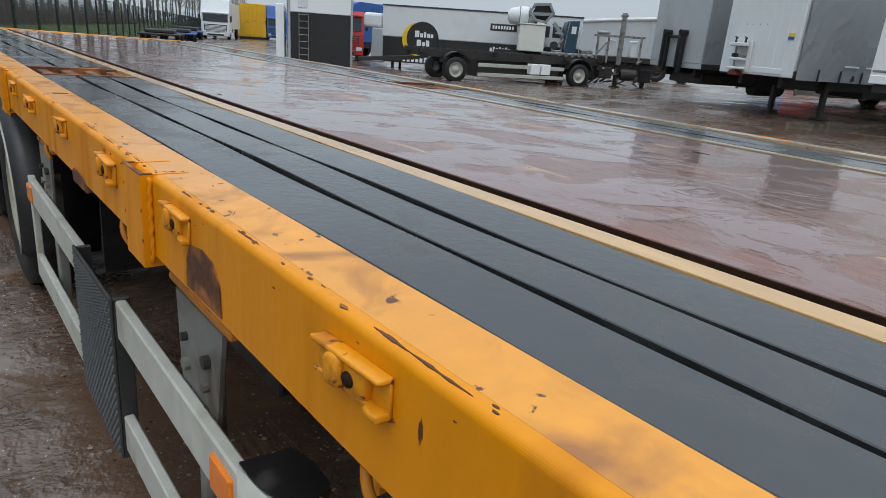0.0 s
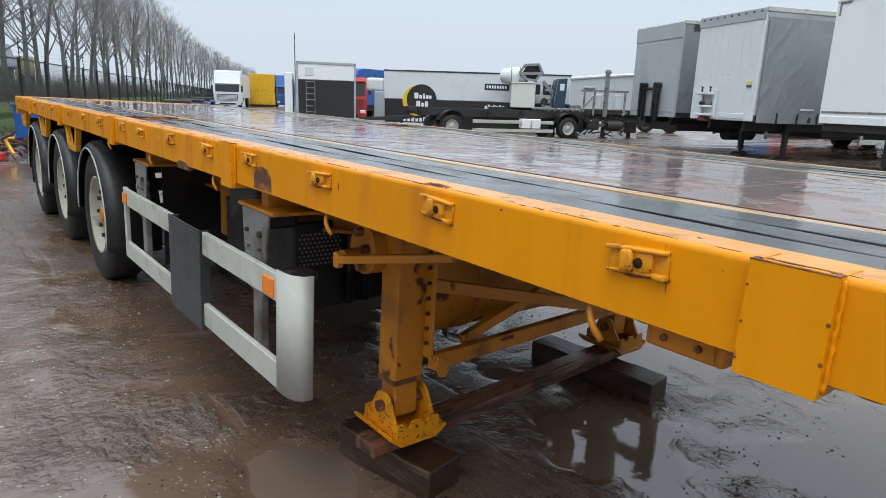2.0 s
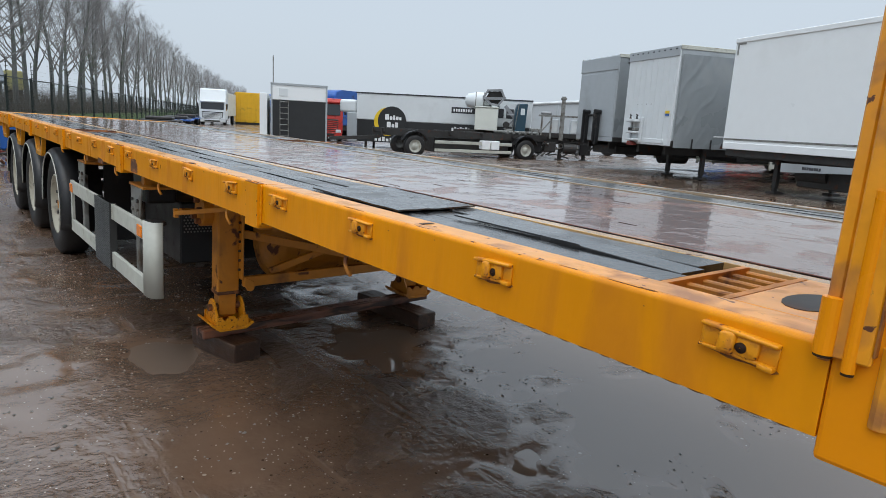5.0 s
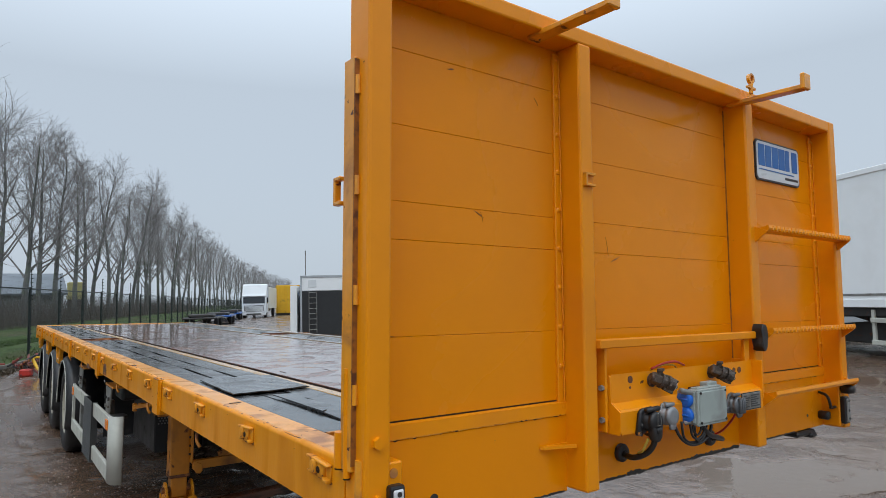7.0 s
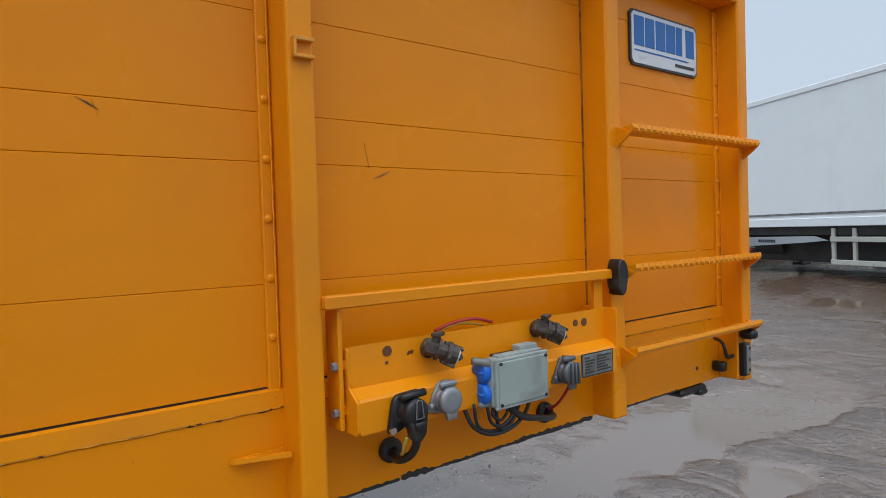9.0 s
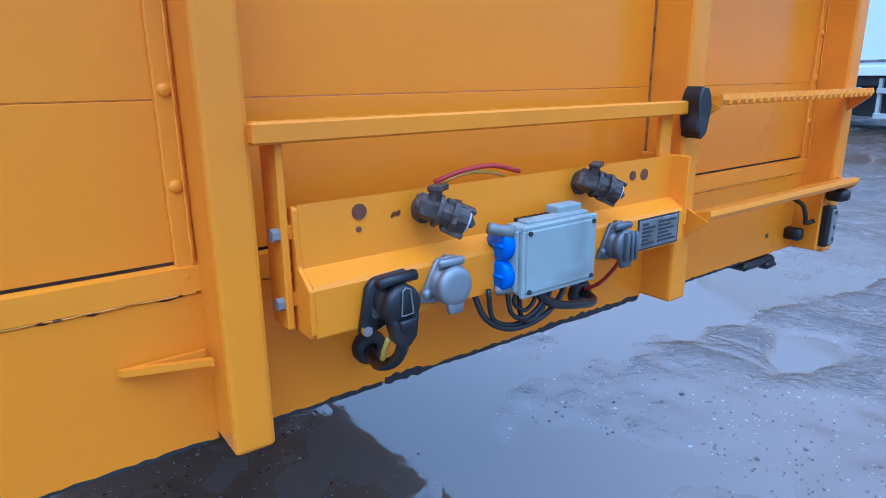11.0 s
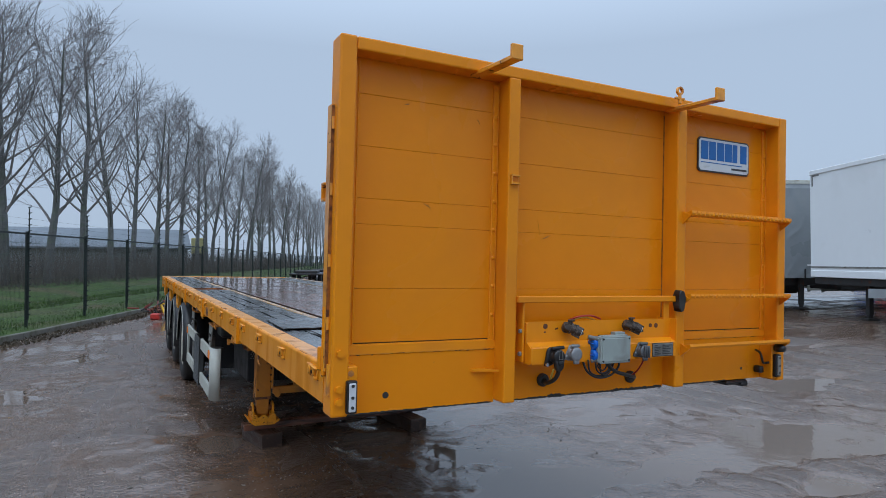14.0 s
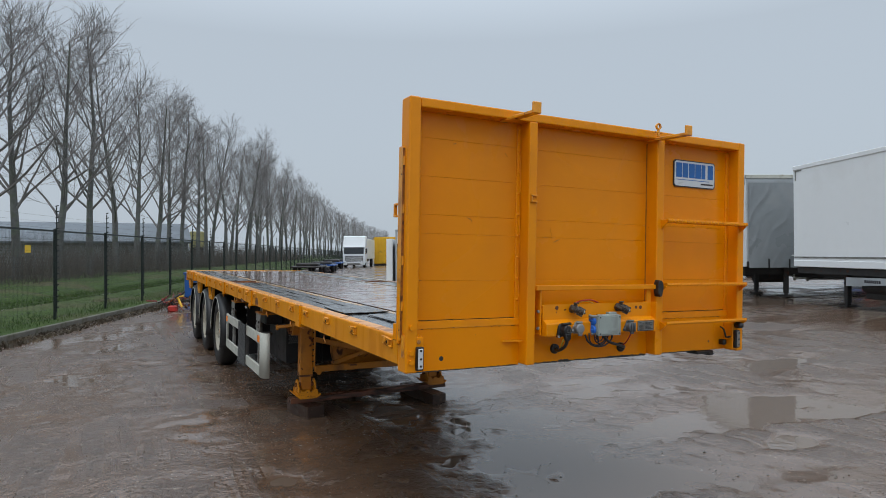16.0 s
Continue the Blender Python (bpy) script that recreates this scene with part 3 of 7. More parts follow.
# ---- bare trees behind the fence ----
def tree_meshes(seed, tall, counts):
    """A slender bare tree: trunk, upswept limbs, branches and fine twigs; counts of each per parent."""
    r = random.Random(seed)
    bins = {"trunk": ([], []), "crown": ([], [])}

    def limb(pts, rad, kind, seg):
        v, f = bins[kind]
        base = len(v)
        n = len(pts)
        for i, (p, q) in enumerate(zip(pts, rad)):
            d = (pts[min(i + 1, n - 1)] - pts[max(i - 1, 0)]).normalized()
            a = d.orthogonal().normalized()
            b = d.cross(a)
            for k in range(seg):
                t = 2 * math.pi * k / seg
                v.append(p + q * (math.cos(t) * a + math.sin(t) * b))
        for i in range(n - 1):
            for k in range(seg):
                f.append((base + i * seg + k, base + i * seg + (k + 1) % seg, base + (i + 1) * seg + (k + 1) % seg, base + (i + 1) * seg + k))

    def wander(p, d, length, steps, bend, up):
        pts = [p]
        for _ in range(steps):
            d = (d + Vector((r.gauss(0, bend), r.gauss(0, bend), r.gauss(0, bend) + up))).normalized()
            pts.append(pts[-1] + d * length / steps)
        return pts

    def grow(pts, r0, r1, level):
        n = len(pts) - 1
        seg = (8, 5, 3, 3)[level]
        rad = [r0 + (r1 - r0) * i / n for i in range(n + 1)]
        limb(pts, rad, "trunk" if level == 0 else "crown", seg)
        if level == 3:
            return
        count = counts[level]
        for c in range(count):
            u = (0.26 + 0.74 * (c + r.random()) / count) if level == 0 else (0.2 + 0.8 * r.random())
            i = min(int(u * n), n - 1)
            p = pts[i].lerp(pts[i + 1], u * n - i)
            d = (pts[i + 1] - pts[i]).normalized()
            side = Matrix.Rotation(r.uniform(0, 2 * math.pi), 3, d) @ d.orthogonal().normalized()
            open_ = radians(r.uniform(28, 54) if level == 0 else r.uniform(22, 50))
            dd = (d * math.cos(open_) + side * math.sin(open_)).normalized()
            if level == 0:
                length = tall * (0.44 * (1 - u) ** 0.8 + 0.08) * r.uniform(0.7, 1.15)
                grow(wander(p, dd, length, 6, 0.09, 0.12), max(0.02, 0.06 * (1 - u) + 0.02), 0.008, 1)
            elif level == 1:
                grow(wander(p, dd, r.uniform(0.5, 1.6), 3, 0.14, 0.09), 0.011, 0.005, 2)
            else:
                grow(wander(p, dd, r.uniform(0.3, 0.9), 2, 0.15, 0.07), 0.006, 0.0035, 3)

    trunk = wander(Vector((0, 0, -0.3)), Vector((r.gauss(0, 0.04), r.gauss(0, 0.04), 1)).normalized(), tall, 12, 0.045, 0.05)
    grow(trunk, 0.19, 0.02, 0)
    out = []
    for kind, mat in (("trunk", bark), ("crown", twig)):
        me = bpy.data.meshes.new(kind)
        me.from_pydata([tuple(p) for p in bins[kind][0]], [], bins[kind][1])
        me.materials.append(mat)
        out.append(me)
    return out


near_trees = [tree_meshes(11 + i, 12.4 + 0.5 * i, (27, 9, 6)) for i in range(4)]
row_trees = [tree_meshes(31 + i, 12.4 + 0.5 * i, (24, 8, 6)) for i in range(4)]
far_trees = [tree_meshes(51 + i, 12.6 + 0.5 * i, (18, 7, 5)) for i in range(3)]
TDIR = Vector((0.345, 0.939, 0))
rt = random.Random(4)
s, i = -28.0, 0
while s < 420:
    # the row stands a tree every three to five metres
    side = rt.uniform(-0.35, 0.5)
    p = Vector((-4.5 + 0.0002 * max(0, s) ** 2, 32.0, 0.4)) + TDIR * s + FNOR * side
    kinds = near_trees if -14 < s < 30 else row_trees if s < 90 else far_trees
    m = Matrix.Translation(p) @ Matrix.Rotation(rt.uniform(0, 6.28), 4, "Z") @ Matrix.Diagonal((1.14, 1.14, rt.uniform(0.94, 1.06) * (0.97 + 0.19 * ease(s, 5, 80)), 1))
    t = thing("tree", "tall bare winter tree with a grey trunk and upswept twigs", "tree", m, group="row of bare trees")
    for kind, me in zip(("trunk", "crown"), kinds[i % len(kinds)]):
        piece(kind, me, t)
    i += 1
    s += (3.63, 3.7, 2.2, 3.2, 3.6, 4.5)[i % 6] * (1 if s < 120 else 1.5)

# brush under the trees, grass along the kerb, leaf litter: uncountable
def strew(name, mat, count, s_range, o_range, h_range, w, lean, label, cat, zfun, seed, power=1.0):
    r = random.Random(seed)
    v, f = [], []
    for _ in range(count):
        s0 = s_range[0] + (s_range[1] - s_range[0]) * r.random() ** power
        p = along(s0, r.uniform(*o_range))
        z = zfun(p)
        h = r.uniform(*h_range)
        a = r.uniform(0, 2 * math.pi)
        d = Vector((math.cos(a), math.sin(a), 0)) * w
        tip = Vector((r.gauss(0, lean), r.gauss(0, lean), 0)) * h
        o = len(v)
        v += [(p.x - d.x, p.y - d.y, z - 0.03), (p.x + d.x, p.y + d.y, z - 0.03), (p.x + tip.x * 0.5 + d.x * 0.6, p.y + tip.y * 0.5 + d.y * 0.6, z + h * 0.6), (p.x + tip.x * 0.5 - d.x * 0.6, p.y + tip.y * 0.5 - d.y * 0.6, z + h * 0.6), (p.x + tip.x, p.y + tip.y, z + h)]
        f += [(o, o + 1, o + 2, o + 3), (o + 3, o + 2, o + 4)]
    me = bpy.data.meshes.new(name)
    me.from_pydata(v, [], f)
    me.materials.append(mat)
    return tagged(new(name, me), label, cat, kind="stuff")


strew("brushwood", brush, 42000, (-25, 110), (6.5, 13.0), (0.4, 2.7), 0.006, 0.3, "brown leafless brush and saplings under the trees", "shrubs", lambda p: 0.4, 21, 1.3)
strew("grass", grass_blade, 46000, (-14, 40), (-0.3, 5.0), (0.03, 0.10), 0.005, 0.6, "tufts of green and straw-coloured grass", "grass", lambda p: 0.15, 22, 1.2)
strew("dead_stalks", leaf_litter, 7000, (-14, 16), (-1.05, -0.34), (0.012, 0.045), 0.018, 2.2, "dead leaves and weeds along the kerb", "weeds", lambda p: 0.015, 23)

# loose stones on the yard
r = random.Random(8)
v, f = [], []
for _ in range(36000):
    x, y = r.uniform(-4.5, 6), r.uniform(-2.8, 9)
    if noise.noise(Vector((x * 0.9, y * 0.9, 7))) + 0.5 * noise.noise(Vector((x * 3, y * 3, 2))) < r.uniform(-0.3, 0.5):
        continue
    q = r.uniform(0.002, 0.007) * (2.0 if r.random() < 0.03 else 1)
    z = height(x, y) + q * 0.2
    o = len(v)
    sx, sy = q * r.uniform(0.7, 1.4), q * r.uniform(0.7, 1.4)
    v += [(x + sx, y, z), (x - sx, y + q * 0.2, z), (x, y + sy, z), (x + q * 0.2, y - sy, z), (x + q * 0.1, y, z + q * 0.8), (x, y, z - q)]
    f += [(o, o + 2, o + 4), (o + 2, o + 1, o + 4), (o + 1, o + 3, o + 4), (o + 3, o, o + 4), (o, o + 5, o + 2), (o + 2, o + 5, o + 1), (o + 1, o + 5, o + 3), (o + 3, o + 5, o)]
me = bpy.data.meshes.new("gravel")
me.from_pydata(v, [], f)
me.materials.append(pebble)
tagged(new("gravel", me), "scattered wet gravel stones on the yard", "gravel", kind="stuff")

# ---- the flatbed trailer, in its own square frame ----
WID, LEN, DECK = 2.46, 11.1, 1.272
ROOT = LEVEL
trailer = thing("flatbed_trailer", "orange flatbed semi-trailer with a tall headboard, parked on timber blocks", "trailer", ROOT)


def ground_in_trailer(x, y):
    """Height of the yard in the trailer's frame."""
    return 0.087 + 0.022 * x - 0.008 * y


def mirrored(x, far):
    return WID - x if far else x


# side rails, with stake pockets and rope hooks
POCKETS = (2.02, 3.99, 5.89, 7.80, 9.72)
HOOKS = (0.223, 0.76, 1.295, 1.822, 2.25, 2.76, 3.294, 3.80, 4.225, 4.72, 5.22, 5.63, 6.22, 6.75, 7.3, 8.15, 8.7, 9.25, 10.1, 10.7)
for far in (False, True):
    s = -1 if far else 1
    e = WID if far else 0.0
    bm = bmesh.new()
    # folded channel: outer face, top flange, bottom lip
    prof = [(0.0, 1.148)] + [(0.011 - 0.011 * math.cos(k * math.pi / 16), 1.277 + 0.011 * math.sin(k * math.pi / 16)) for k in range(9)] + [(0.018, 1.288), (0.018, 1.274), (0.02, 1.267), (0.012, 1.257), (0.012, 1.160), (0.06, 1.160), (0.06, 1.148)]
    prism(bm, [(e + s * u, v) for u, v in prof], "y", 0.10, LEN)
    rail = part("side_rail", bm, paint_side, trailer)
    part("rail_top", boxes((min(e + s * 0.0182, e + s * 0.096), max(e + s * 0.0182, e + s * 0.096), 0.10, LEN, 1.274, 1.2881)), sky_paled_strip if far else paint_worn, rail, "wet scuffed top of the rail")
    for y in POCKETS:
        def sp(a, b):
            return min(e + s * a, e + s * b), max(e + s * a, e + s * b)
        fold = [(-0.018, -0.054), (0.06, -0.054), (0.06, -0.047), (-0.012, -0.047), (-0.012, 0.047), (0.06, 0.047), (0.06, 0.054), (-0.018, 0.054)]
        pk = part("stake_pocket", prism(bmesh.new(), [(e + s * u, y + v) for u, v in fold], "z", 1.128, 1.289), paint_side, rail, "square folded steel stake pocket")
        part("weld_bead", sweep(bmesh.new(), [(e - s * (0.004 + 0.002 * math.sin(2.3 * q)), y - 0.056 + 0.0008 * math.sin(1.7 * q), 1.136 + 0.0087 * q) for q in range(18)], [0.0042 + 0.0009 * math.sin(2.9 * q) for q in range(18)], 8), paint_side, pk, smooth=True)
        rim = boxes((*sp(-0.0183, -0.0113), y - 0.0545, y + 0.0545, 1.2885, 1.2902), (*sp(-0.0113, 0.002), y - 0.0545, y - 0.0465, 1.2885, 1.2902), (*sp(-0.0113, 0.002), y + 0.0465, y + 0.0545, 1.2885, 1.2902))
        part("pocket_rim", rim, rust, pk, "rusted rim of the open pocket")
        part("pocket_mouth", boxes((*sp(-0.0115, -0.0005), y - 0.0465, y + 0.0465, 1.270, 1.274)), rust_shade, pk, "dark open mouth of the pocket")
        for k in range(5):
            part("rust_spot", cyls(((e - s * 0.0175, y + 0.052 * (-1) ** k, 1.15 + 0.026 * k), (e - s * 0.0188, y + 0.052 * (-1) ** k, 1.15 + 0.026 * k), 0.0022 + 0.0009 * (k % 2)), seg=6), rust, pk)
    sx = -s
    hook = bmesh.new()
    def hb(x1, y0, y1, z0, z1, bev, seg=2):
        box(hook, min(0, sx * x1), max(0, sx * x1), y0, y1, z0, z1, bev, None, seg)
    # a cast saddle: two straight flanges along a back plate, a rounded bridge between them, open troughs fore and aft
    hb(0.004, -0.060, 0.060, -0.021, 0.021, 0.001, 1)
    hb(0.0165, -0.060, 0.060, 0.0140, 0.0215, 0.0030)
    hb(0.0115, -0.040, 0.060, -0.0215, -0.0150, 0.0025)
    hb(0.0165, -0.060, -0.036, -0.0230, -0.0140, 0.0030)
    hb(0.0205, 0.001, 0.029, -0.0180, 0.0180, 0.0075, 3)
    hb(0.0130, -0.034, 0.004, -0.0175, 0.0170, 0.0050)
    hb(0.0085, 0.026, 0.056, -0.0170, 0.0165, 0.0030)
    if not far:
        bmesh.ops.subdivide_edges(hook, edges=hook.edges[:], cuts=1, use_grid_fill=True)
    for v in hook.verts:      # cast and battered edges
        v.co.y *= 0.93
        v.co += Vector((0.6, 0.7, 1.0)) * 0.0026 * noise.noise(v.co * 55 + Vector((2, 5, 9)))
    hook_me = finish("rope_hook", hook, hook_paint, not far)
    hole = lathe(bmesh.new(), [(-0.012, 0.001), (-0.010, 0.0075), (0.0, 0.0085), (0.0020, 0.0070), (0.0024, 0.001)] if sx > 0 else [(0.012, 0.001), (0.010, 0.0075), (0.0, 0.0085), (-0.0020, 0.0070), (-0.0024, 0.001)], (sx * 0.0132, -0.0070, -0.002), "x", 14)
    hole_me = finish("hook_hole", hole, rust_shade, True)
    weep = prism(bmesh.new(), [(-0.060, -0.023), (-0.052, -0.0275), (-0.02, -0.0255), (0.012, -0.0285), (0.03, -0.0255), (0.05, -0.0245), (0.055, -0.021), (-0.056, -0.020)], "x", 0, sx * 0.0009)
    weep_me = finish("rust_weep", weep, hook_weep)
    for k, y in enumerate(HOOKS):
        # every casting sits and is knocked a little differently
        seat = Matrix.Translation((e, y, 1.244 + 0.003 * math.sin(7 * y))) @ Euler((0.07 * math.sin(5 * y), 0, 0)).to_matrix().to_4x4() @ Matrix.Diagonal((1 + 0.12 * math.sin(3.3 * k), 1 + 0.07 * math.cos(2.1 * k), 1 + 0.08 * math.sin(1.7 * k), 1))
        piece("rope_hook", hook_me, rail, seat)
        piece("hook_hole", hole_me, rail, seat)
        piece("rust_weep", weep_me, rail, seat)
    # bent rope eyes under the rail
    for y in (1.40, 2.34, 3.29, 4.22, 5.15, 6.1):
        pts = [(e + s * 0.035, y + 0.01, 1.15), (e + s * 0.018, y + 0.005, 1.130), (e + s * 0.014, y - 0.008, 1.105), (e + s * 0.024, y - 0.02, 1.082)]
        part("rope_eye", sweep(bmesh.new(), curve_pts(pts, 8), 0.0065, 7), paint_under, rail, smooth=True)

# two rust scars on the near rail
part("rust_scar", prism(bmesh.new(), [(3.63, 1.155), (3.77, 1.155), (3.765, 1.20), (3.75, 1.225), (3.70, 1.232), (3.66, 1.225), (3.635, 1.20)], "x", -0.002, 0.01), rust, trailer, "dark rusted patch on the rail")
part("rust_scar", prism(bmesh.new(), [(4.47, 1.13), (4.62, 1.128), (4.63, 1.152), (4.6, 1.165), (4.52, 1.16), (4.48, 1.15)], "x", -0.003, 0.02), rust, trailer, "dark rusted patch on the rail")

# chips in the paint along the near rail's upper edge
rc = random.Random(31)
for i in range(110):
    y = rc.choice((rc.uniform(2.0, 4.6), rc.uniform(0.3, 8.0)))
    q = rc.uniform(0.0012, 0.0034) * (1.7 if i % 9 == 0 else 1)
    n = 7
    if i % 5:
        x = rc.uniform(0.008, 0.016) if i % 6 else rc.uniform(0.03, 0.095)
        pts = [(x + q * rc.uniform(0.5, 1.1) * math.cos(6.283 * k / n), y + 2.6 * q * rc.uniform(0.4, 1.3) * math.sin(6.283 * k / n)) for k in range(n)]
        part("paint_chip", prism(bmesh.new(), pts, "z", 1.286, 1.2885), rust, trailer)
    else:
        z = rc.uniform(1.258, 1.274)
        q *= 0.6
        pts = [(y + 2.6 * q * rc.uniform(0.4, 1.3) * math.cos(6.283 * k / n), z + q * rc.uniform(0.5, 1.1) * math.sin(6.283 * k / n)) for k in range(n)]
        part("paint_chip", prism(bmesh.new(), pts, "x", -0.0008, 0.003), rust, trailer)
# worn-through line of rust along the edge
for i in range(36):
    y = rc.choice((rc.uniform(1.6, 4.2), rc.uniform(0.3, 9.0)))
    l, w, x = rc.uniform(0.010, 0.05), rc.uniform(0.0010, 0.0024), rc.uniform(0.0085, 0.013)
    n = 9
    near_edge = [(x - w * rc.uniform(0.3, 1.0) * math.sin(math.pi * k / n), y - l + 2 * l * k / n) for k in range(n + 1)]
    back_edge = [(x + 0.0006 + w * rc.uniform(0.1, 1.2) * math.sin(math.pi * k / n), y + l - 2 * l * k / n) for k in range(n + 1)]
    part("rust_streak", prism(bmesh.new(), near_edge + back_edge, "z", 1.284, 1.2886), rust, trailer)
# torn dent in the top flange with curled lips of paint
def ragged(cx, cy, rx, ry, n=18):
    return [(cx + rx * rc.uniform(0.65, 1.1) * math.cos(6.283 * k / n), cy + ry * rc.uniform(0.65, 1.15) * math.sin(6.283 * k / n)) for k in range(n)]
scar = part("rust_scar", prism(bmesh.new(), ragged(0.030, 2.80, 0.019, 0.042, 24), "z", 1.284, 1.2887), rust, trailer, "torn rusty dent on the rail's top")
part("dent_floor", prism(bmesh.new(), ragged(0.025, 2.80, 0.009, 0.026), "z", 1.284, 1.2892), rust_shade, scar)
for p0, p1 in (((0.040, 2.775, 1.2888), (0.041, 2.815, 1.2905)), ((0.030, 2.758, 1.2885), (0.040, 2.77, 1.2905)), ((0.018, 2.835, 1.2885), (0.034, 2.832, 1.2912))):
    part("paint_lip", bar(bmesh.new(), p0, p1, 0.007, 0.003, 0.001), paint_worn, scar)
# torn, scalloped lower lip of the rails
for far in (False, True):
    a, b = (WID - 0.008, WID - 0.001) if far else (0.001, 0.008)
    top = [(0.11 + 0.0065 * k, 1.150) for k in range(1600)]
    low = [(0.11 + 0.0065 * k, 1.1466 + 0.0012 * math.sin(k * 0.9) + 0.0014 * noise.noise(Vector((k * 0.37, 1.0, 2.0)))) for k in range(1600)]
    v, f = [], []
    for (y, z), (y2, z2) in zip(top, low):
        v += [(a, y, z), (a, y2, z2), (b, y, z), (b, y2, z2)]
    for k in range(1599):
        o = 4 * k
        f += [(o, o + 1, o + 5, o + 4), (o + 2, o + 6, o + 7, o + 3), (o + 1, o + 3, o + 7, o + 5)]
    me = bpy.data.meshes.new("rail_lip")
    me.from_pydata(v, [], f)
    me.materials.append(rust)
    lip = new("rail_lip", me)
    lip.parent = trailer
    tagged(lip, "rusty scalloped lower lip of the rail")

# rear and front cross rails
part("rear_rail", boxes((0.0, WID, LEN, LEN + 0.05, 1.08, 1.286), bevel=0.006), paint_worn, trailer)

# deck: steel strips, black rubber runners, brown plywood sheets
deck = part("deck_frame", boxes((0.112, WID - 0.112, 0.12, LEN, 1.212, 1.247)), dark, trailer, "dark steel deck frame under the flooring")
for far in (False, True):
    def X(a, b):
        p, q = mirrored(a, far), mirrored(b, far)
        return min(p, q), max(p, q)
    # the far strip takes the copy greyed for sky reflection
    part("deck_strip", boxes((*X(0.465, 0.513), 0.12, LEN, 1.237, 1.2824), bevel=0.0012), sky_paled_strip if far else strip_paint, deck, "pale yellow steel strip along the deck")
    for k, (a, b) in enumerate(((0.109, 0.2225), (0.2365, 0.3305), (0.3445, 0.458))):
        for y0, y1 in ((0.44 + 0.02 * k, 5.80), (6.2 + 0.015 * k, LEN - 0.01)):
            n = 60
            bm = bmesh.new()
            top = []
            for i in range(n + 1):
                y = y0 + (y1 - y0) * i / n
                lift = 0.0015 * math.sin(3.1 * y + k) + 0.0015 * math.sin(7.7 * y + 2 * k)
                if not far and k == 1 and y < 1.15:
                    lift += 0.007 * max(0, math.sin((y - 0.5) / 0.65 * math.pi))
                xa, xb = X(a, b)
                z = 1.2815 + lift
                top.append([bm.verts.new(p) for p in ((xa, y, 1.247), (xa, y, z - 0.0015), (xa + 0.0012, y, z), (xb - 0.0012, y, z), (xb, y, z - 0.0015), (xb, y, 1.247))])
            for r0, r1 in zip(top, top[1:]):
                for j in range(5):
                    bm.faces.new((r0[j], r0[j + 1], r1[j + 1], r1[j]))
            bm.faces.new(top[0])
            bm.faces.new(top[-1])
            part("rubber_runner", bm, rubber, deck, "wet black rubber runner")
sheet_x = ((0.560, 1.229), (1.231, 1.900))
for x0, x1 in sheet_x:
    y = 0.14
    while y < LEN - 0.1:
        y1 = min(y + 2.44, LEN - 0.02)
        part("plywood_sheet", boxes((x0, x1, y + 0.0015, y1 - 0.0015, 1.248, 1.28), bevel=0.0015), plywood, deck)
        y = y1
# dark liner on floor and wall paints the shade of the gap
for x0, x1, w0, w1 in ((0.5135, 0.5595, 0.5555, 0.5595), (WID - 0.5595, WID - 0.5135, WID - 0.5595, WID - 0.5555)):
    part("deck_gap", boxes((x0, x1, 0.14, LEN - 0.02, 1.248, 1.252), (w0, w1, 0.14, LEN - 0.02, 1.2525, 1.2785)), rust_shade, deck, "gap beside the plywood, its shade put in as a dark liner")
# worn slivers of dark surface standing off the plywood
rnd = random.Random(5)
for i in range(14):
    cx, cy = rnd.uniform(0.6, 1.85), rnd.uniform(0.5, 7.5)
    w, l = rnd.uniform(0.0025, 0.006), rnd.uniform(0.015, 0.05)
    part("splinter", prism(bmesh.new(), [(cx - w, cy - l), (cx + w * 0.4, cy - l * 0.6), (cx + w, cy + l * 0.3), (cx, cy + l), (cx - w * 0.8, cy + l * 0.2)], "z", 1.279, 1.2812), timber, deck)

# loose rubber mat, slightly curled, lying over the runners
bm = bmesh.new()
nx, ny = 14, 18
gridv = []
for j in range(ny + 1):
    row = []
    for i in range(nx + 1):
        u, v = i / nx, j / ny
        x = 0.135 + 0.335 * u + 0.02 * (v - 0.5)
        y = 1.30 + 0.56 * v + 0.03 * u * (1 if v < 0.5 else -0.5)
        z = 1.2842 + 0.003 * max(0, 1 - v * 5) * (0.3 + u) * (0.6 + 0.4 * math.sin(9 * u)) + 0.002 * max(0, v * 6 - 5) + 0.0008 * math.sin(23 * u + 17 * v)
        row.append(bm.verts.new((x, y, z)))
    gridv.append(row)
fs = []
for j in range(ny):
    for i in range(nx):
        fs.append(bm.faces.new((gridv[j][i], gridv[j][i + 1], gridv[j + 1][i + 1], gridv[j + 1][i])))
ex = bmesh.ops.extrude_face_region(bm, geom=fs)
bmesh.ops.translate(bm, verts=[g for g in ex["geom"] if isinstance(g, bmesh.types.BMVert)], vec=(0, 0, 0.005))
part("loose_mat", bm, rubber, deck, "loose black rubber mat with curled edges")
# a peeled strip of rubber, pointing up
bm = bmesh.new()
prism(bm, [(0.235, 0.72), (0.26, 0.74), (0.33, 1.16), (0.24, 1.18)], "z", 1.288, 1.292)
part("peeled_strip", bm, rubber, deck, "peeled tongue of black rubber")

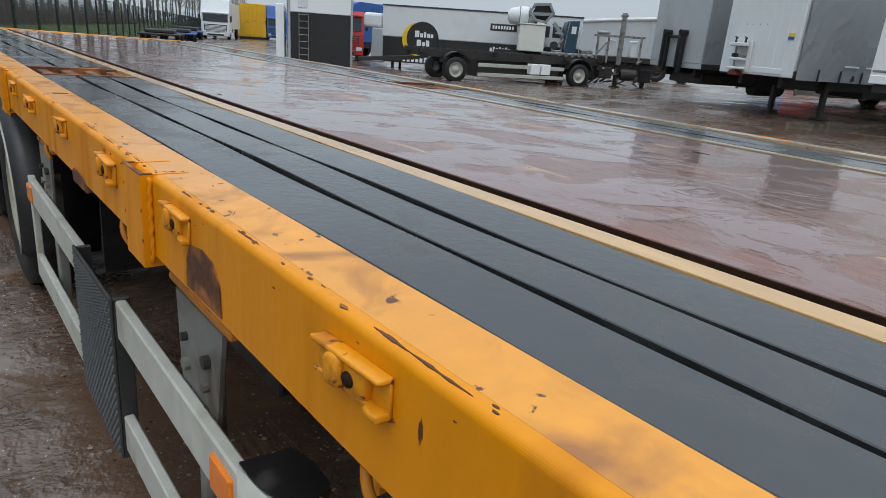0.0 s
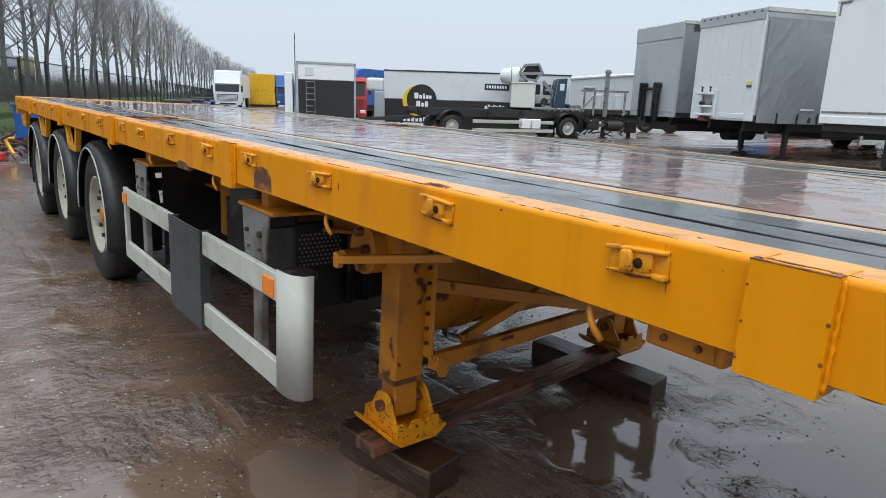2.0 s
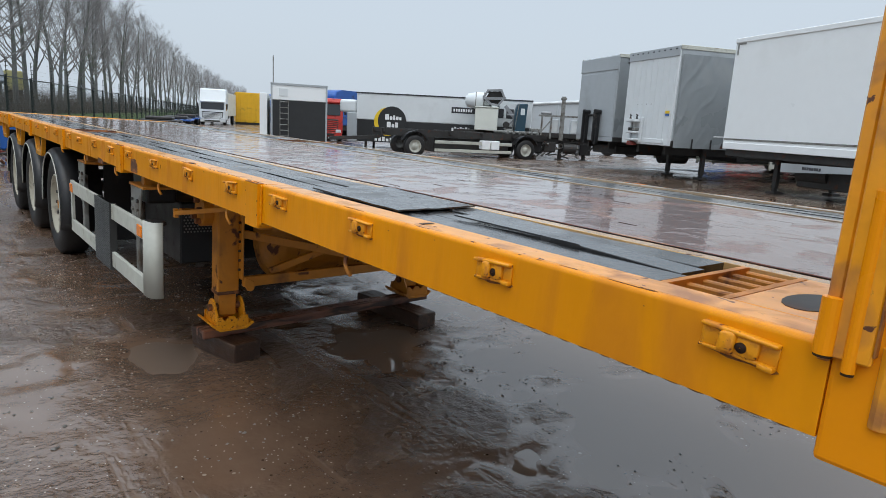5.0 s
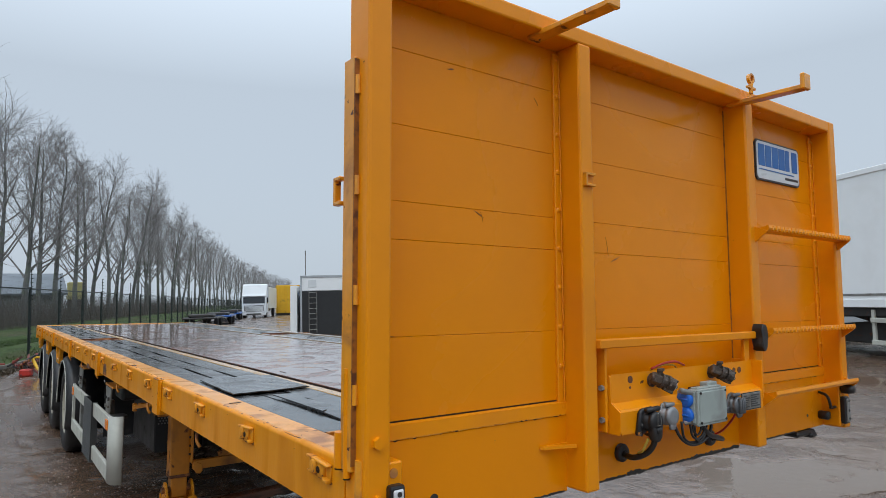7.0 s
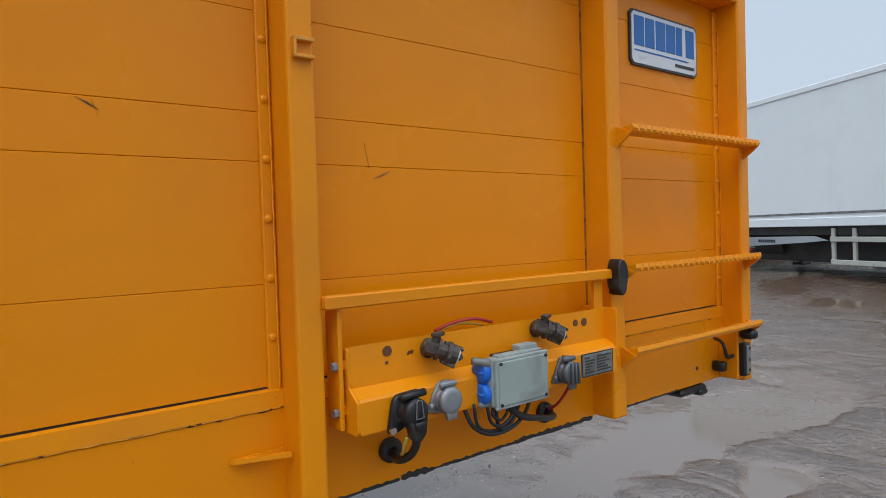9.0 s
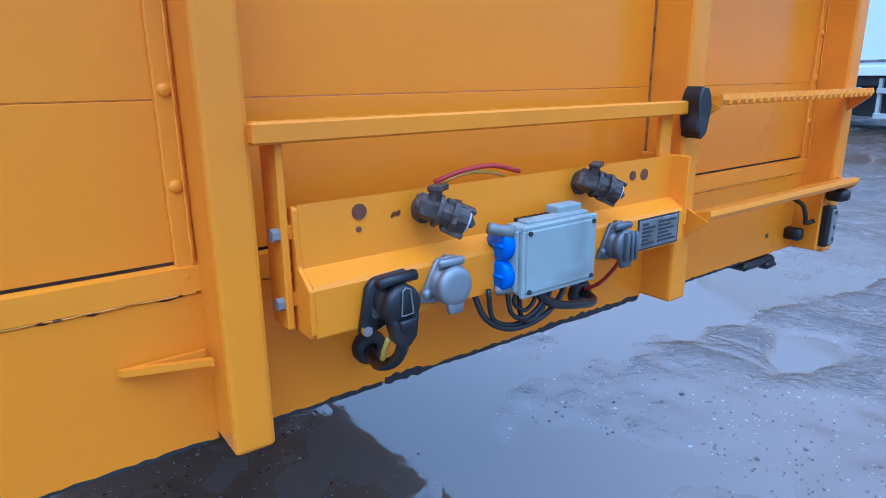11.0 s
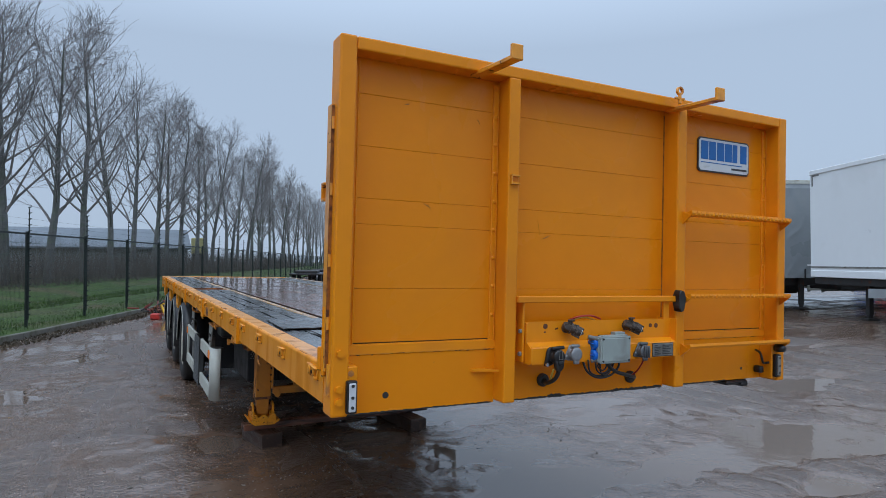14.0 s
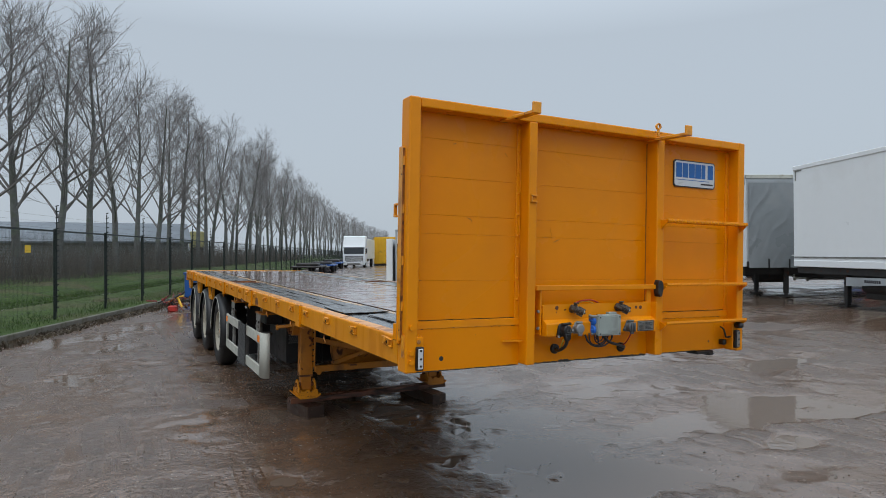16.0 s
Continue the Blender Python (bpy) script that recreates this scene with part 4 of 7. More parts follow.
# open recess with rusty bars, and a lashing hole, by the headboard; rusty recess further back
for far in (False, True):
    p = lambda a, b: (min(mirrored(a, far), mirrored(b, far)), max(mirrored(a, far), mirrored(b, far)))
    bm = boxes((*p(0.113, 0.455), 0.30, 0.315, 1.248, 1.285), (*p(0.113, 0.455), 0.42, 0.435, 1.248, 1.284))
    for i in range(6):
        x = mirrored(0.135 + 0.062 * i, far)
        box(bm, x - 0.009, x + 0.009, 0.31, 0.43, 1.257, 1.276, 0.003)
    part("lashing_grid", bm, paint_under, deck, "rusty orange bar grid in the deck")
    part("front_plate", boxes((*p(0.113, 0.455), 0.12, 0.298, 1.248, 1.2855), bevel=0.002), paint_worn, deck)
    part("lashing_hole", prism(bmesh.new(), [(mirrored(0.24 + 0.085 * math.cos(a), far), 0.21 + 0.045 * math.sin(a)) for a in (math.pi * k / 8 for k in range(16))], "z", 1.274, 1.2865), dark, deck)
    bm = boxes((*p(0.113, 0.455), 5.81, 5.84, 1.248, 1.284), (*p(0.113, 0.455), 6.15, 6.19, 1.248, 1.285), (*p(0.14, 0.45), 5.85, 6.14, 1.248, 1.258))
    for i in range(4):
        x = mirrored(0.16 + 0.09 * i, far)
        box(bm, x - 0.02, x + 0.02, 5.84, 6.15, 1.258, 1.274, 0.003)
    part("lashing_recess", bm, rust, deck, "rusty open lashing recess")
    for y in (1.08, 5.1):
        part("rail_slot", boxes((*p(0.040, 0.080), y - 0.007, y + 0.007, 1.28, 1.2892)), rust_shade, deck)

# ---- headboard ----
head = part("headboard", boxes((0.0, 0.064, 0.0, 0.10, 1.115, 2.478), bevel=0.008, seg=2), paint, trailer, "tall orange headboard of steel posts and planks")
part("end_post", boxes((WID - 0.06, WID, 0.0, 0.10, 1.095, 2.478), bevel=0.008, seg=2), paint, head)
part("top_beam", boxes((0.064, WID - 0.06, 0.0, 0.105, 2.428, 2.476), bevel=0.006, seg=2), paint, head)
SEAMS = (1.362, 1.566, 1.807, 1.904, 2.10, 2.296, 2.428)
bays = ((0.064, 0.714), (0.766, 1.664), (1.72, WID - 0.056))
for x0, x1 in bays:
    for z0, z1 in zip(SEAMS, SEAMS[1:]):
        part("plank", boxes((x0, x1, 0.088, 0.112, z0 + 0.0003, z1 - 0.0003), bevel=0.0012), paint_panel, head)
    # folded ledge at the foot of the planks and the apron below
    bm = bmesh.new()
    prism(bm, [(0.086, 1.360), (0.074, 1.357), (0.073, 1.3235), (0.112, 1.3235), (0.112, 1.360)], "x", x0, x1)
    part("foot_ledge", bm, paint, head)
    part("apron", boxes((x0, x1, 0.076, 0.112, 1.102, 1.3205), bevel=0.002), paint_panel, head)
    # cracked weld bead between ledge and apron
    bm = bmesh.new()
    rr = random.Random(int(x0 * 100))
    pts = [(x0 + 0.01 + (x1 - x0 - 0.02) * i / 40, 0.0752 - 0.001 * rr.random(), 1.3220 + 0.0016 * (rr.random() - 0.5)) for i in range(41)]
    sweep(bm, pts, [0.0010 + 0.0014 * rr.random() for _ in pts], 5)
    part("weld_bead", bm, hook_paint, head, "cracked rusty seam")
    for i in range(int((x1 - x0) / 0.07)):
        xc, lc = x0 + 0.03 + 0.07 * i + 0.03 * rr.random(), 0.006 + 0.026 * rr.random() ** 2
        zc = 1.3185 + 0.003 * rr.random()
        part("seam_crack", prism(bmesh.new(), [(xc - lc, zc), (xc - lc * 0.3, zc - 0.0016), (xc + lc, zc + 0.0008), (xc + lc * 0.2, zc + 0.0022)], "y", 0.0748, 0.078), rust_shade, head)
    part("panel_gap", boxes((x0, x1, 0.0864, 0.09, 1.3602, 1.3642)), rust_shade, head)
for x0, x1 in ((0.712, 0.768), (1.662, 1.722)):
    part("post", boxes((x0, x1, 0.0, 0.094, 1.11, 2.43), bevel=0.007, seg=2), paint, head)
# narrow brown strip laid along the post's left edge
part("post_gap", boxes((1.6555, 1.6618, 0.0862, 0.0885, 1.366, 2.41)), hook_weep, head, "thin brown line beside the post")
# riveted flanges beside posts
rivet_me = finish("rivet", lathe(bmesh.new(), [(0.0, 0.009), (-0.003, 0.0075), (-0.0045, 0.004), (-0.005, 0.0005)], (0, 0, 0), "y", 10), paint, True)
for x0, x1, side in ((0.685, 0.712, 0.0), (0.064, 0.102, 0.0), (2.375, WID - 0.056, 0.0)):
    fl = part("flange", boxes((x0, x1, 0.078, 0.09, 1.33, 2.414), bevel=0.0025), paint, head)
    xr = x0 + 0.012
    for i in range(10):
        piece("rivet", rivet_me, fl, Matrix.Translation((xr, 0.078, 1.345 + 0.1165 * i)))
    pts = [(x1 - 0.006, 0.076 - 0.002 * (i % 2), 1.36 + 1.04 * i / 46) for i in range(47)]
    part("weld_bead", sweep(bmesh.new(), pts, [0.0016 + 0.0012 * ((i * 7919) % 5) / 5 for i in range(47)], 5), paint, fl)
# hook brackets on the top beam
for x in (0.60, 1.675):
    bm = bmesh.new()
    bar(bm, (x - 0.02, 0.06, 2.425), (x - 0.005, -0.215, 2.425), 0.045, 0.016, 0.002)
    box(bm, x - 0.030, x + 0.020, -0.230, -0.214, 2.416, 2.474, 0.003)
    part("tarp_hook", bm, paint_worn, head)
bm = bmesh.new()
cyl(bm, (1.60, -0.06, 2.43), (1.60, -0.06, 2.475), 0.008, seg=8)
box(bm, 1.57, 1.63, -0.065, -0.055, 2.448, 2.458, 0.002)
lathe(bm, [(-0.006, 0.012), (-0.006, 0.02), (0.006, 0.02), (0.006, 0.012), (-0.006, 0.012)], (1.60, -0.06, 2.488), "y", 14)
part("ring_bolt", bm, paint_worn, head)
# rear pins and hinge plate on the near edge of the headboard
bm = boxes((-0.012, 0.004, 0.05, 0.098, 1.27, 2.232), (-0.004, 0.01, 0.10, 0.118, 1.26, 2.24), bevel=0.003)
hinge = part("hinge_plate", bm, paint_worn, head)
part("hinge_slit", boxes((-0.0121, 0.0, 0.0468, 0.0498, 1.285, 2.225)), hook_weep, hinge, "rusty slit behind the hinge")
for z in (1.42, 1.645, 1.90, 2.14):
    part("hinge_knuckle", cyls(((-0.004, 0.046, z), (-0.004, 0.046, z + 0.045), 0.007), seg=10), paint_worn, hinge)
for y, z0, z1, q in ((0.108, 1.272, 1.352, 0.014), (0.075, 1.255, 1.50, 0.009)):
    part("stake_tube", cyls(((-0.008, y, z0), (-0.008, y, z1), q), seg=14), paint, hinge, "round orange stake tube")
    # thin dark disc below each tube end draws its shade
    part("tube_shadow", cyls(((-0.008, y, z0 - 0.004), (-0.008, y, z0), q * 0.9), seg=14), rust_shade, hinge)
part("latch_ring", boxes((-0.014, 0.004, 0.118, 0.15, 1.885, 1.895), (-0.014, 0.004, 0.118, 0.15, 1.945, 1.955), (-0.014, 0.004, 0.142, 0.152, 1.885, 1.955), bevel=0.002), paint_worn, hinge)
part("latch_pin", cyls(((0.004, 0.03, 1.19), (0.004, 0.03, 1.30), 0.014), seg=10), paint_worn, hinge)
# small lugs and fittings on the front
part("hose_lug", boxes((0.722, 0.764, -0.014, 0.002, 2.025, 2.033), (0.722, 0.728, -0.014, 0.002, 1.995, 2.033), (0.722, 0.764, -0.014, 0.0, 1.993, 2.0), bevel=0.0015), paint_worn, head)
bm = bmesh.new()
prism(bm, [(0.60, 0.072), (0.606, 0.064), (0.697, 0.034), (0.706, 0.03), (0.706, 0.040), (0.63, 0.066), (0.706, 0.066), (0.706, 0.072)], "z", 1.234, 1.243)
part("step_gusset", bm, paint, head)
part("apron_hole", cyls(((0.235, 0.0745, 1.165), (0.235, 0.08, 1.165), 0.0125), seg=14), dark, head)
part("apron_hole", cyls(((2.222, 0.0745, 1.158), (2.222, 0.08, 1.158), 0.007), seg=12), dark, head)
for z in (1.17, 1.215, 1.34):
    part("bolt_head", cyls(((0.028, 0.002, z), (0.028, -0.012, z), 0.014), seg=6), paint, head)
# black grime along the apron's lower edge, thick in places and torn
rg = random.Random(77)
for x0, x1, h in ((0.07, 0.70, 0.004), (0.77, 0.98, 0.006), (0.985, 1.06, 0.014), (1.06, 1.34, 0.006), (1.34, 1.655, 0.011), (1.73, 2.1, 0.005)):
    n = int((x1 - x0) / 0.012) + 2
    up = [(x0 + (x1 - x0) * k / (n - 1), 1.1035 + h * rg.uniform(0.2, 1.0)) for k in range(n)]
    lo = [(x0 + (x1 - x0) * k / (n - 1), 1.1015 - h * rg.uniform(0.0, 0.45)) for k in range(n)]
    bm = bmesh.new()
    uv = [bm.verts.new((u, 0.0752, z)) for u, z in up]
    lv = [bm.verts.new((u, 0.0752, z)) for u, z in lo]
    ub = [bm.verts.new((u, 0.083, z)) for u, z in up]
    lb = [bm.verts.new((u, 0.083, z)) for u, z in lo]
    for k in range(n - 1):
        bm.faces.new((uv[k], uv[k + 1], lv[k + 1], lv[k]))
        bm.faces.new((lv[k], lv[k + 1], lb[k + 1], lb[k]))
        bm.faces.new((uv[k], ub[k], ub[k + 1], uv[k + 1]))
    part("edge_grime", bm, dark, head, "black grime along the lower edge")

# marker lamps on the apron's ends
for x0, x1, z0, z1, y in ((0.052, 0.092, 1.128, 1.245, -0.004), (2.372, 2.412, 1.118, 1.235, -0.004)):
    lamp = part("marker_lamp", boxes((x0, x1, y - 0.014, y + 0.012, z0, z1), bevel=0.006, seg=2), plastic, head, "narrow white marker lamp with black rim")
    # far lens swaps clear plastic for grey metal to look dull and unlit
    part("lens", boxes((x0 + 0.007, x1 - 0.007, y - 0.020, y - 0.012, z0 + 0.008, z1 - 0.008), bevel=0.003), lens_clear if x0 < 1 else galv, lamp, "reflecting lens, grey instead of clear on the far lamp")
    for k in (0.2, 0.5, 0.85):
        part("screw", cyls((((x0 + x1) / 2, y - 0.019, z0 + (z1 - z0) * k), ((x0 + x1) / 2, y - 0.0215, z0 + (z1 - z0) * k), 0.006), seg=10), dark, lamp)
part("lamp_plate", boxes((0.045, 0.098, 0.004, 0.078, 1.125, 1.292), bevel=0.004), paint, head)
part("lamp_plate", boxes((2.365, 2.42, 0.004, 0.078, 1.105, 1.285), bevel=0.004), paint, head)
part("plate_hole", cyls(((0.072, 0.001, 1.268), (0.072, 0.006, 1.268), 0.011), seg=12), paint_worn, head)
part("beacon_knob", lathe(bmesh.new(), [(-0.05, 0.001), (-0.048, 0.014), (-0.03, 0.02), (0.0, 0.02), (0.004, 0.014)], (2.392, 0.0, 1.268), "y", 14), plastic, head, "black rubber lamp stub", True)
bm = bmesh.new()
sweep(bm, curve_pts([(2.33, 0.07, 1.25), (2.31, 0.03, 1.24), (2.315, 0.02, 1.20), (2.34, 0.03, 1.185), (2.365, 0.02, 1.19)], 14), 0.006, 7)
box(bm, 2.315, 2.345, 0.03, 0.076, 1.135, 1.17, 0.006)
part("lamp_cable", bm, plastic, head, "black cable loop and bracket", True)
part("underside_plug", boxes((2.10, 2.26, 0.06, 0.16, 1.078, 1.10), (2.20, 2.25, 0.05, 0.15, 1.068, 1.09), bevel=0.008), plastic, head)

# ladder rungs with a sawtooth tread edge
for z, r in ((1.925, 0.0), (1.535, 0.0), (1.30, 0.0)):
    bm = bmesh.new()
    prism(bm, [(0.0, z - 0.006), (-0.05, z - 0.004), (-0.055, z + 0.006), (-0.052, z + 0.018), (-0.04, z + 0.014), (0.0, z + 0.006)], "x", 1.70, 2.428)
    rung = part("ladder_rung", bm, paint, head)
    for k in range(24 if z > 1.4 else 0):
        x = 1.725 + k * 0.0295
        part("tread_tooth", bar(bmesh.new(), (x, -0.0535, z - 0.003), (x + 0.010, -0.0525, z + 0.016), 0.007, 0.006, 0.001), paint, rung)
    for x in (1.70, 2.42):
        part("rung_bracket", prism(bmesh.new(), [(0.0, z - 0.045), (-0.05, z - 0.006), (0.0, z + 0.016)], "x", x - 0.004, x + 0.004), paint, rung)

# horizontal bar and connection bracket
part("guard_bar", boxes((0.766, 1.663, -0.016, 0.012, 1.514, 1.541), bevel=0.003), paint, head)
part("bar_stay", boxes((1.585, 1.62, 0.0, 0.012, 1.42, 1.515), bevel=0.002), paint, head)
part("stop_pad", prism(bmesh.new(), [(1.641, 1.492), (1.646, 1.478), (1.652, 1.476), (1.657, 1.466), (1.668, 1.470), (1.676, 1.480), (1.680, 1.50), (1.677, 1.53), (1.680, 1.552), (1.673, 1.562), (1.664, 1.561), (1.654, 1.571), (1.646, 1.562), (1.640, 1.548), (1.643, 1.52)], "y", -0.042, 0.0, 0.004), plastic, head, "black rubber buffer pad")
LOW = -0.042                                # the lower face of the bracket
coup = part("connection_bracket", prism(bmesh.new(), [(0.0, 1.432), (-0.006, 1.436), (-0.008, 1.352), (LOW + 0.004, 1.336), (LOW, 1.330), (LOW, 1.266), (LOW + 0.005, 1.266), (LOW + 0.006, 1.328), (-0.002, 1.346)], "x", 0.818, 1.62), paint, head, "folded orange bracket carrying air and power couplings")
part("bracket_cheek", prism(bmesh.new(), [(0.016, 1.430), (-0.002, 1.434), (-0.0075, 1.430), (-0.0085, 1.354), (LOW - 0.001, 1.331), (LOW - 0.001, 1.272), (LOW + 0.006, 1.264), (0.016, 1.264)], "x", 0.811, 0.8185, 0.0015), paint, coup)
part("bracket_cheek", boxes((1.618, 1.626, LOW - 0.003, 0.07, 1.30, 1.437), bevel=0.002), paint, coup)
part("bracket_stay", boxes((0.796, 0.806, -0.004, 0.05, 1.27, 1.515), (0.804, 0.814, 0.0, 0.012, 1.30, 1.32), (0.804, 0.814, 0.0, 0.012, 1.39, 1.41), bevel=0.002), paint, coup)
for z in (1.305, 1.398):
    part("bracket_bolt", cyls(((0.786, 0.008, z), (0.798, 0.008, z), 0.009), seg=6), galv, coup)
# brown discs stand in for the shaded orange inside of the holes
for x, z, r in ((0.906, 1.416, 0.011), (0.904, 1.392, 0.004), (1.494, 1.407, 0.009), (1.529, 1.406, 0.011)):
    part("bracket_hole", cyls(((x, -0.0085, z), (x, -0.004, z), r), seg=14), rust, coup)
# two air couplings: elbow, barrel with collars, claw and pale seal
for x, z in ((1.038, 1.405), (1.372, 1.408)):
    d = Vector((0.066, -0.040, -0.030)).normalized()
    p = Vector((x - 0.048, -0.026, z + 0.014))
    bm = bmesh.new()
    lathe(bm, [(0.0, 0.010), (0.0, 0.021), (-0.008, 0.021), (-0.010, 0.014), (-0.022, 0.016), (-0.030, 0.017), (-0.034, 0.010)], (x - 0.028, -0.006, z + 0.002), "y", 12)
    for u0, u1, q0, q1, sg in ((-0.006, 0.0, 0.012, 0.018, 12), (0.0, 0.026, 0.018, 0.020, 6), (0.026, 0.032, 0.024, 0.024, 14), (0.032, 0.048, 0.019, 0.018, 10), (0.048, 0.056, 0.0245, 0.0245, 14), (0.056, 0.072, 0.020, 0.0205, 12)):
        cyl(bm, p + d * u0, p + d * u1, q0, q1, sg)
    up = Vector((0.15, -0.1, 1)).normalized()
    cyl(bm, p + d * 0.022, p + d * 0.022 + up * 0.030, 0.011, 0.009, 8)
    knob = box(bmesh.new(), -0.016, 0.016, -0.010, 0.010, -0.004, 0.005, 0.002, Matrix.Translation(p + d * 0.024 + up * 0.031) @ Matrix.Rotation(0.5, 4, "Z"))
    claws = [bar(bmesh.new(), p + d * 0.040 + up * 0.019, p + d * 0.084 + up * 0.016, 0.016, 0.009, 0.002), bar(bmesh.new(), p + d * 0.036 - up * 0.020, p + d * 0.070 - up * 0.023, 0.018, 0.009, 0.002), bar(bmesh.new(), p + d * 0.066 + up * 0.018, p + d * 0.082 - up * 0.006, 0.010, 0.012, 0.002, (1, 0, 0))]
    for mesh in (bm, knob, *claws):      # grime and cast skin
        for v in mesh.verts:
            v.co += Vector((1, 1, 1)) * 0.0018 * noise.noise(v.co * 90)
    air = part("air_coupling", bm, brass, coup, "grimy brown air coupling with claw")
    part("coupling_knob", knob, brass, air)
    for claw in claws:
        part("coupling_claw", claw, brass, air)
    part("coupling_seal", cyls((p + d * 0.0715, p + d * 0.0755, 0.0175, 0.016), seg=16), sign_white, air, "pale sealing ring")
# sockets
def socket(x, z, mat, label):
    bm = bmesh.new()
    for dx, dz in ((-0.032, -0.012), (0.032, 0.004), (0.004, 0.032)):
        cyl(bm, (x + dx, LOW, z + dz), (x + dx, LOW - 0.012, z + dz), 0.008, seg=8)
    prism(bm, [(x - 0.046, z - 0.022), (x - 0.02, z - 0.028), (x + 0.030, z - 0.024), (x + 0.044, z + 0.002), (x + 0.020, z + 0.038), (x - 0.014, z + 0.037)], "y", LOW - 0.008, LOW, 0.002)
    lathe(bm, [(0.0, 0.029), (-0.014, 0.029), (-0.016, 0.026), (-0.020, 0.029), (-0.026, 0.029), (-0.031, 0.026), (-0.0325, 0.016), (-0.0315, 0.0005)], (x, LOW - 0.006, z), "y", 22)
    prism(bm, [(x - 0.016, z - 0.018), (x - 0.012, z - 0.040), (x + 0.012, z - 0.040), (x + 0.016, z - 0.018)], "y", LOW - 0.036, LOW - 0.026, 0.002)
    bar(bm, (x - 0.022, LOW - 0.022, z + 0.034), (x + 0.022, LOW - 0.022, z + 0.034), 0.012, 0.012, 0.003)
    if mat is socket_dark:
        for k in (-0.012, 0.0, 0.012):
            box(bm, x + k - 0.003, x + k + 0.003, LOW - 0.048, LOW - 0.036, z - 0.026, z + 0.026, 0.002)
    return part("power_socket", bm, mat, coup, label, True)
socket_dark = material("dark_cast_aluminium", (0.17, 0.18, 0.19), 0.45, metal=0.5, grain=0.2, grain_size=60)
socket(1.018, 1.304, alu_cast, "round cast aluminium power socket with lid")
socket(1.400, 1.300, socket_dark, "ribbed dark cast aluminium power socket with lid")
bm = bmesh.new()
prism(bm, [(0.852, 1.256), (0.876, 1.252), (0.93, 1.272), (0.945, 1.346), (0.880, 1.342), (0.868, 1.330)], "y", LOW - 0.014, LOW, 0.004)
lathe(bm, [(0.0, 0.034), (-0.020, 0.034), (-0.022, 0.031), (-0.026, 0.034), (-0.034, 0.033), (-0.040, 0.026), (-0.041, 0.0005)], (0.910, LOW - 0.010, 1.302), "y", 22)
cyl(bm, (0.876, LOW - 0.03, 1.340), (0.944, LOW - 0.03, 1.343), 0.009, seg=10)
# tongue of the lid, running down over the cable's end
prism(bm, [(0.884, 1.288), (0.940, 1.292), (0.934, 1.248), (0.918, 1.232), (0.898, 1.238)], "y", LOW - 0.050, LOW - 0.022, 0.005)
prism(bm, [(0.896, 1.282), (0.926, 1.284), (0.922, 1.262), (0.900, 1.262)], "y", LOW - 0.056, LOW - 0.046, 0.003)
bmesh.ops.transform(bm, matrix=Matrix.Translation((0.922, 0, 1.300)) @ Matrix.Diagonal((0.84, 1, 0.86, 1)) @ Matrix.Translation((-0.910, 0, -1.302)), verts=bm.verts[:])
abs_socket = part("abs_socket", bm, plastic, coup, "black plastic socket with hinged lid", True)
part("lid_mark", sweep(bmesh.new(), [(0.914, LOW - 0.053, 1.290), (0.916, LOW - 0.053, 1.324), (0.921, LOW - 0.053, 1.328), (0.928, LOW - 0.053, 1.325), (0.932, LOW - 0.053, 1.291), (0.914, LOW - 0.053, 1.290)], 0.0012, 5), galv, abs_socket, "bent wire loop")
for x, z in ((0.882, 1.266), (0.896, 1.288)):
    part("socket_bolt", cyls(((x, LOW - 0.012, z), (x, LOW - 0.019, z), 0.0075), seg=8), chrome, abs_socket)
socket_blue = material("bright_blue_plastic", (0.01, 0.14, 0.62), 0.35, grain=0.08)
# grey junction box with blue sockets on its side
jb = part("junction_box", boxes((1.138, 1.30, -0.082, LOW + 0.002, 1.262, 1.372), bevel=0.005, seg=2), box_grey, coup, "grey plastic junction box")
part("box_lid", boxes((1.143, 1.295, -0.089, -0.078, 1.267, 1.367), bevel=0.003, seg=2), box_grey, jb)
part("box_frame", boxes((1.136, 1.302, -0.0865, -0.0785, 1.260, 1.268), (1.136, 1.302, -0.0865, -0.0785, 1.366, 1.374), (1.136, 1.144, -0.0865, -0.0785, 1.266, 1.368), (1.294, 1.302, -0.0865, -0.0785, 1.266, 1.368), bevel=0.002), box_grey, jb, "pale rim round the lid")
part("box_hood", boxes((1.160, 1.300, -0.070, -0.046, 1.370, 1.377), (1.238, 1.296, -0.058, -0.030, 1.372, 1.388), bevel=0.003, seg=2), box_grey, jb)
part("box_slot", boxes((1.165, 1.236, -0.046, -0.034, 1.370, 1.3755)), rust_shade, jb, "dark slot behind the lid")
for ctrl, q in (([(1.145, -0.062, 1.362), (1.122, -0.058, 1.366), (1.100, -0.048, 1.372)], 0.009), ([(1.145, -0.060, 1.272), (1.128, -0.056, 1.272), (1.120, -0.046, 1.268)], 0.008)):
    part("cable_gland", sweep(bmesh.new(), curve_pts(ctrl, 8), [q * (1.25 if k in (2, 3) else 1.0) for k in range(9)], 12), galv, jb, "grey cable gland", True)
part("socket_panel", boxes((1.134, 1.139, -0.076, -0.014, 1.268, 1.366), bevel=0.002), box_grey, jb)
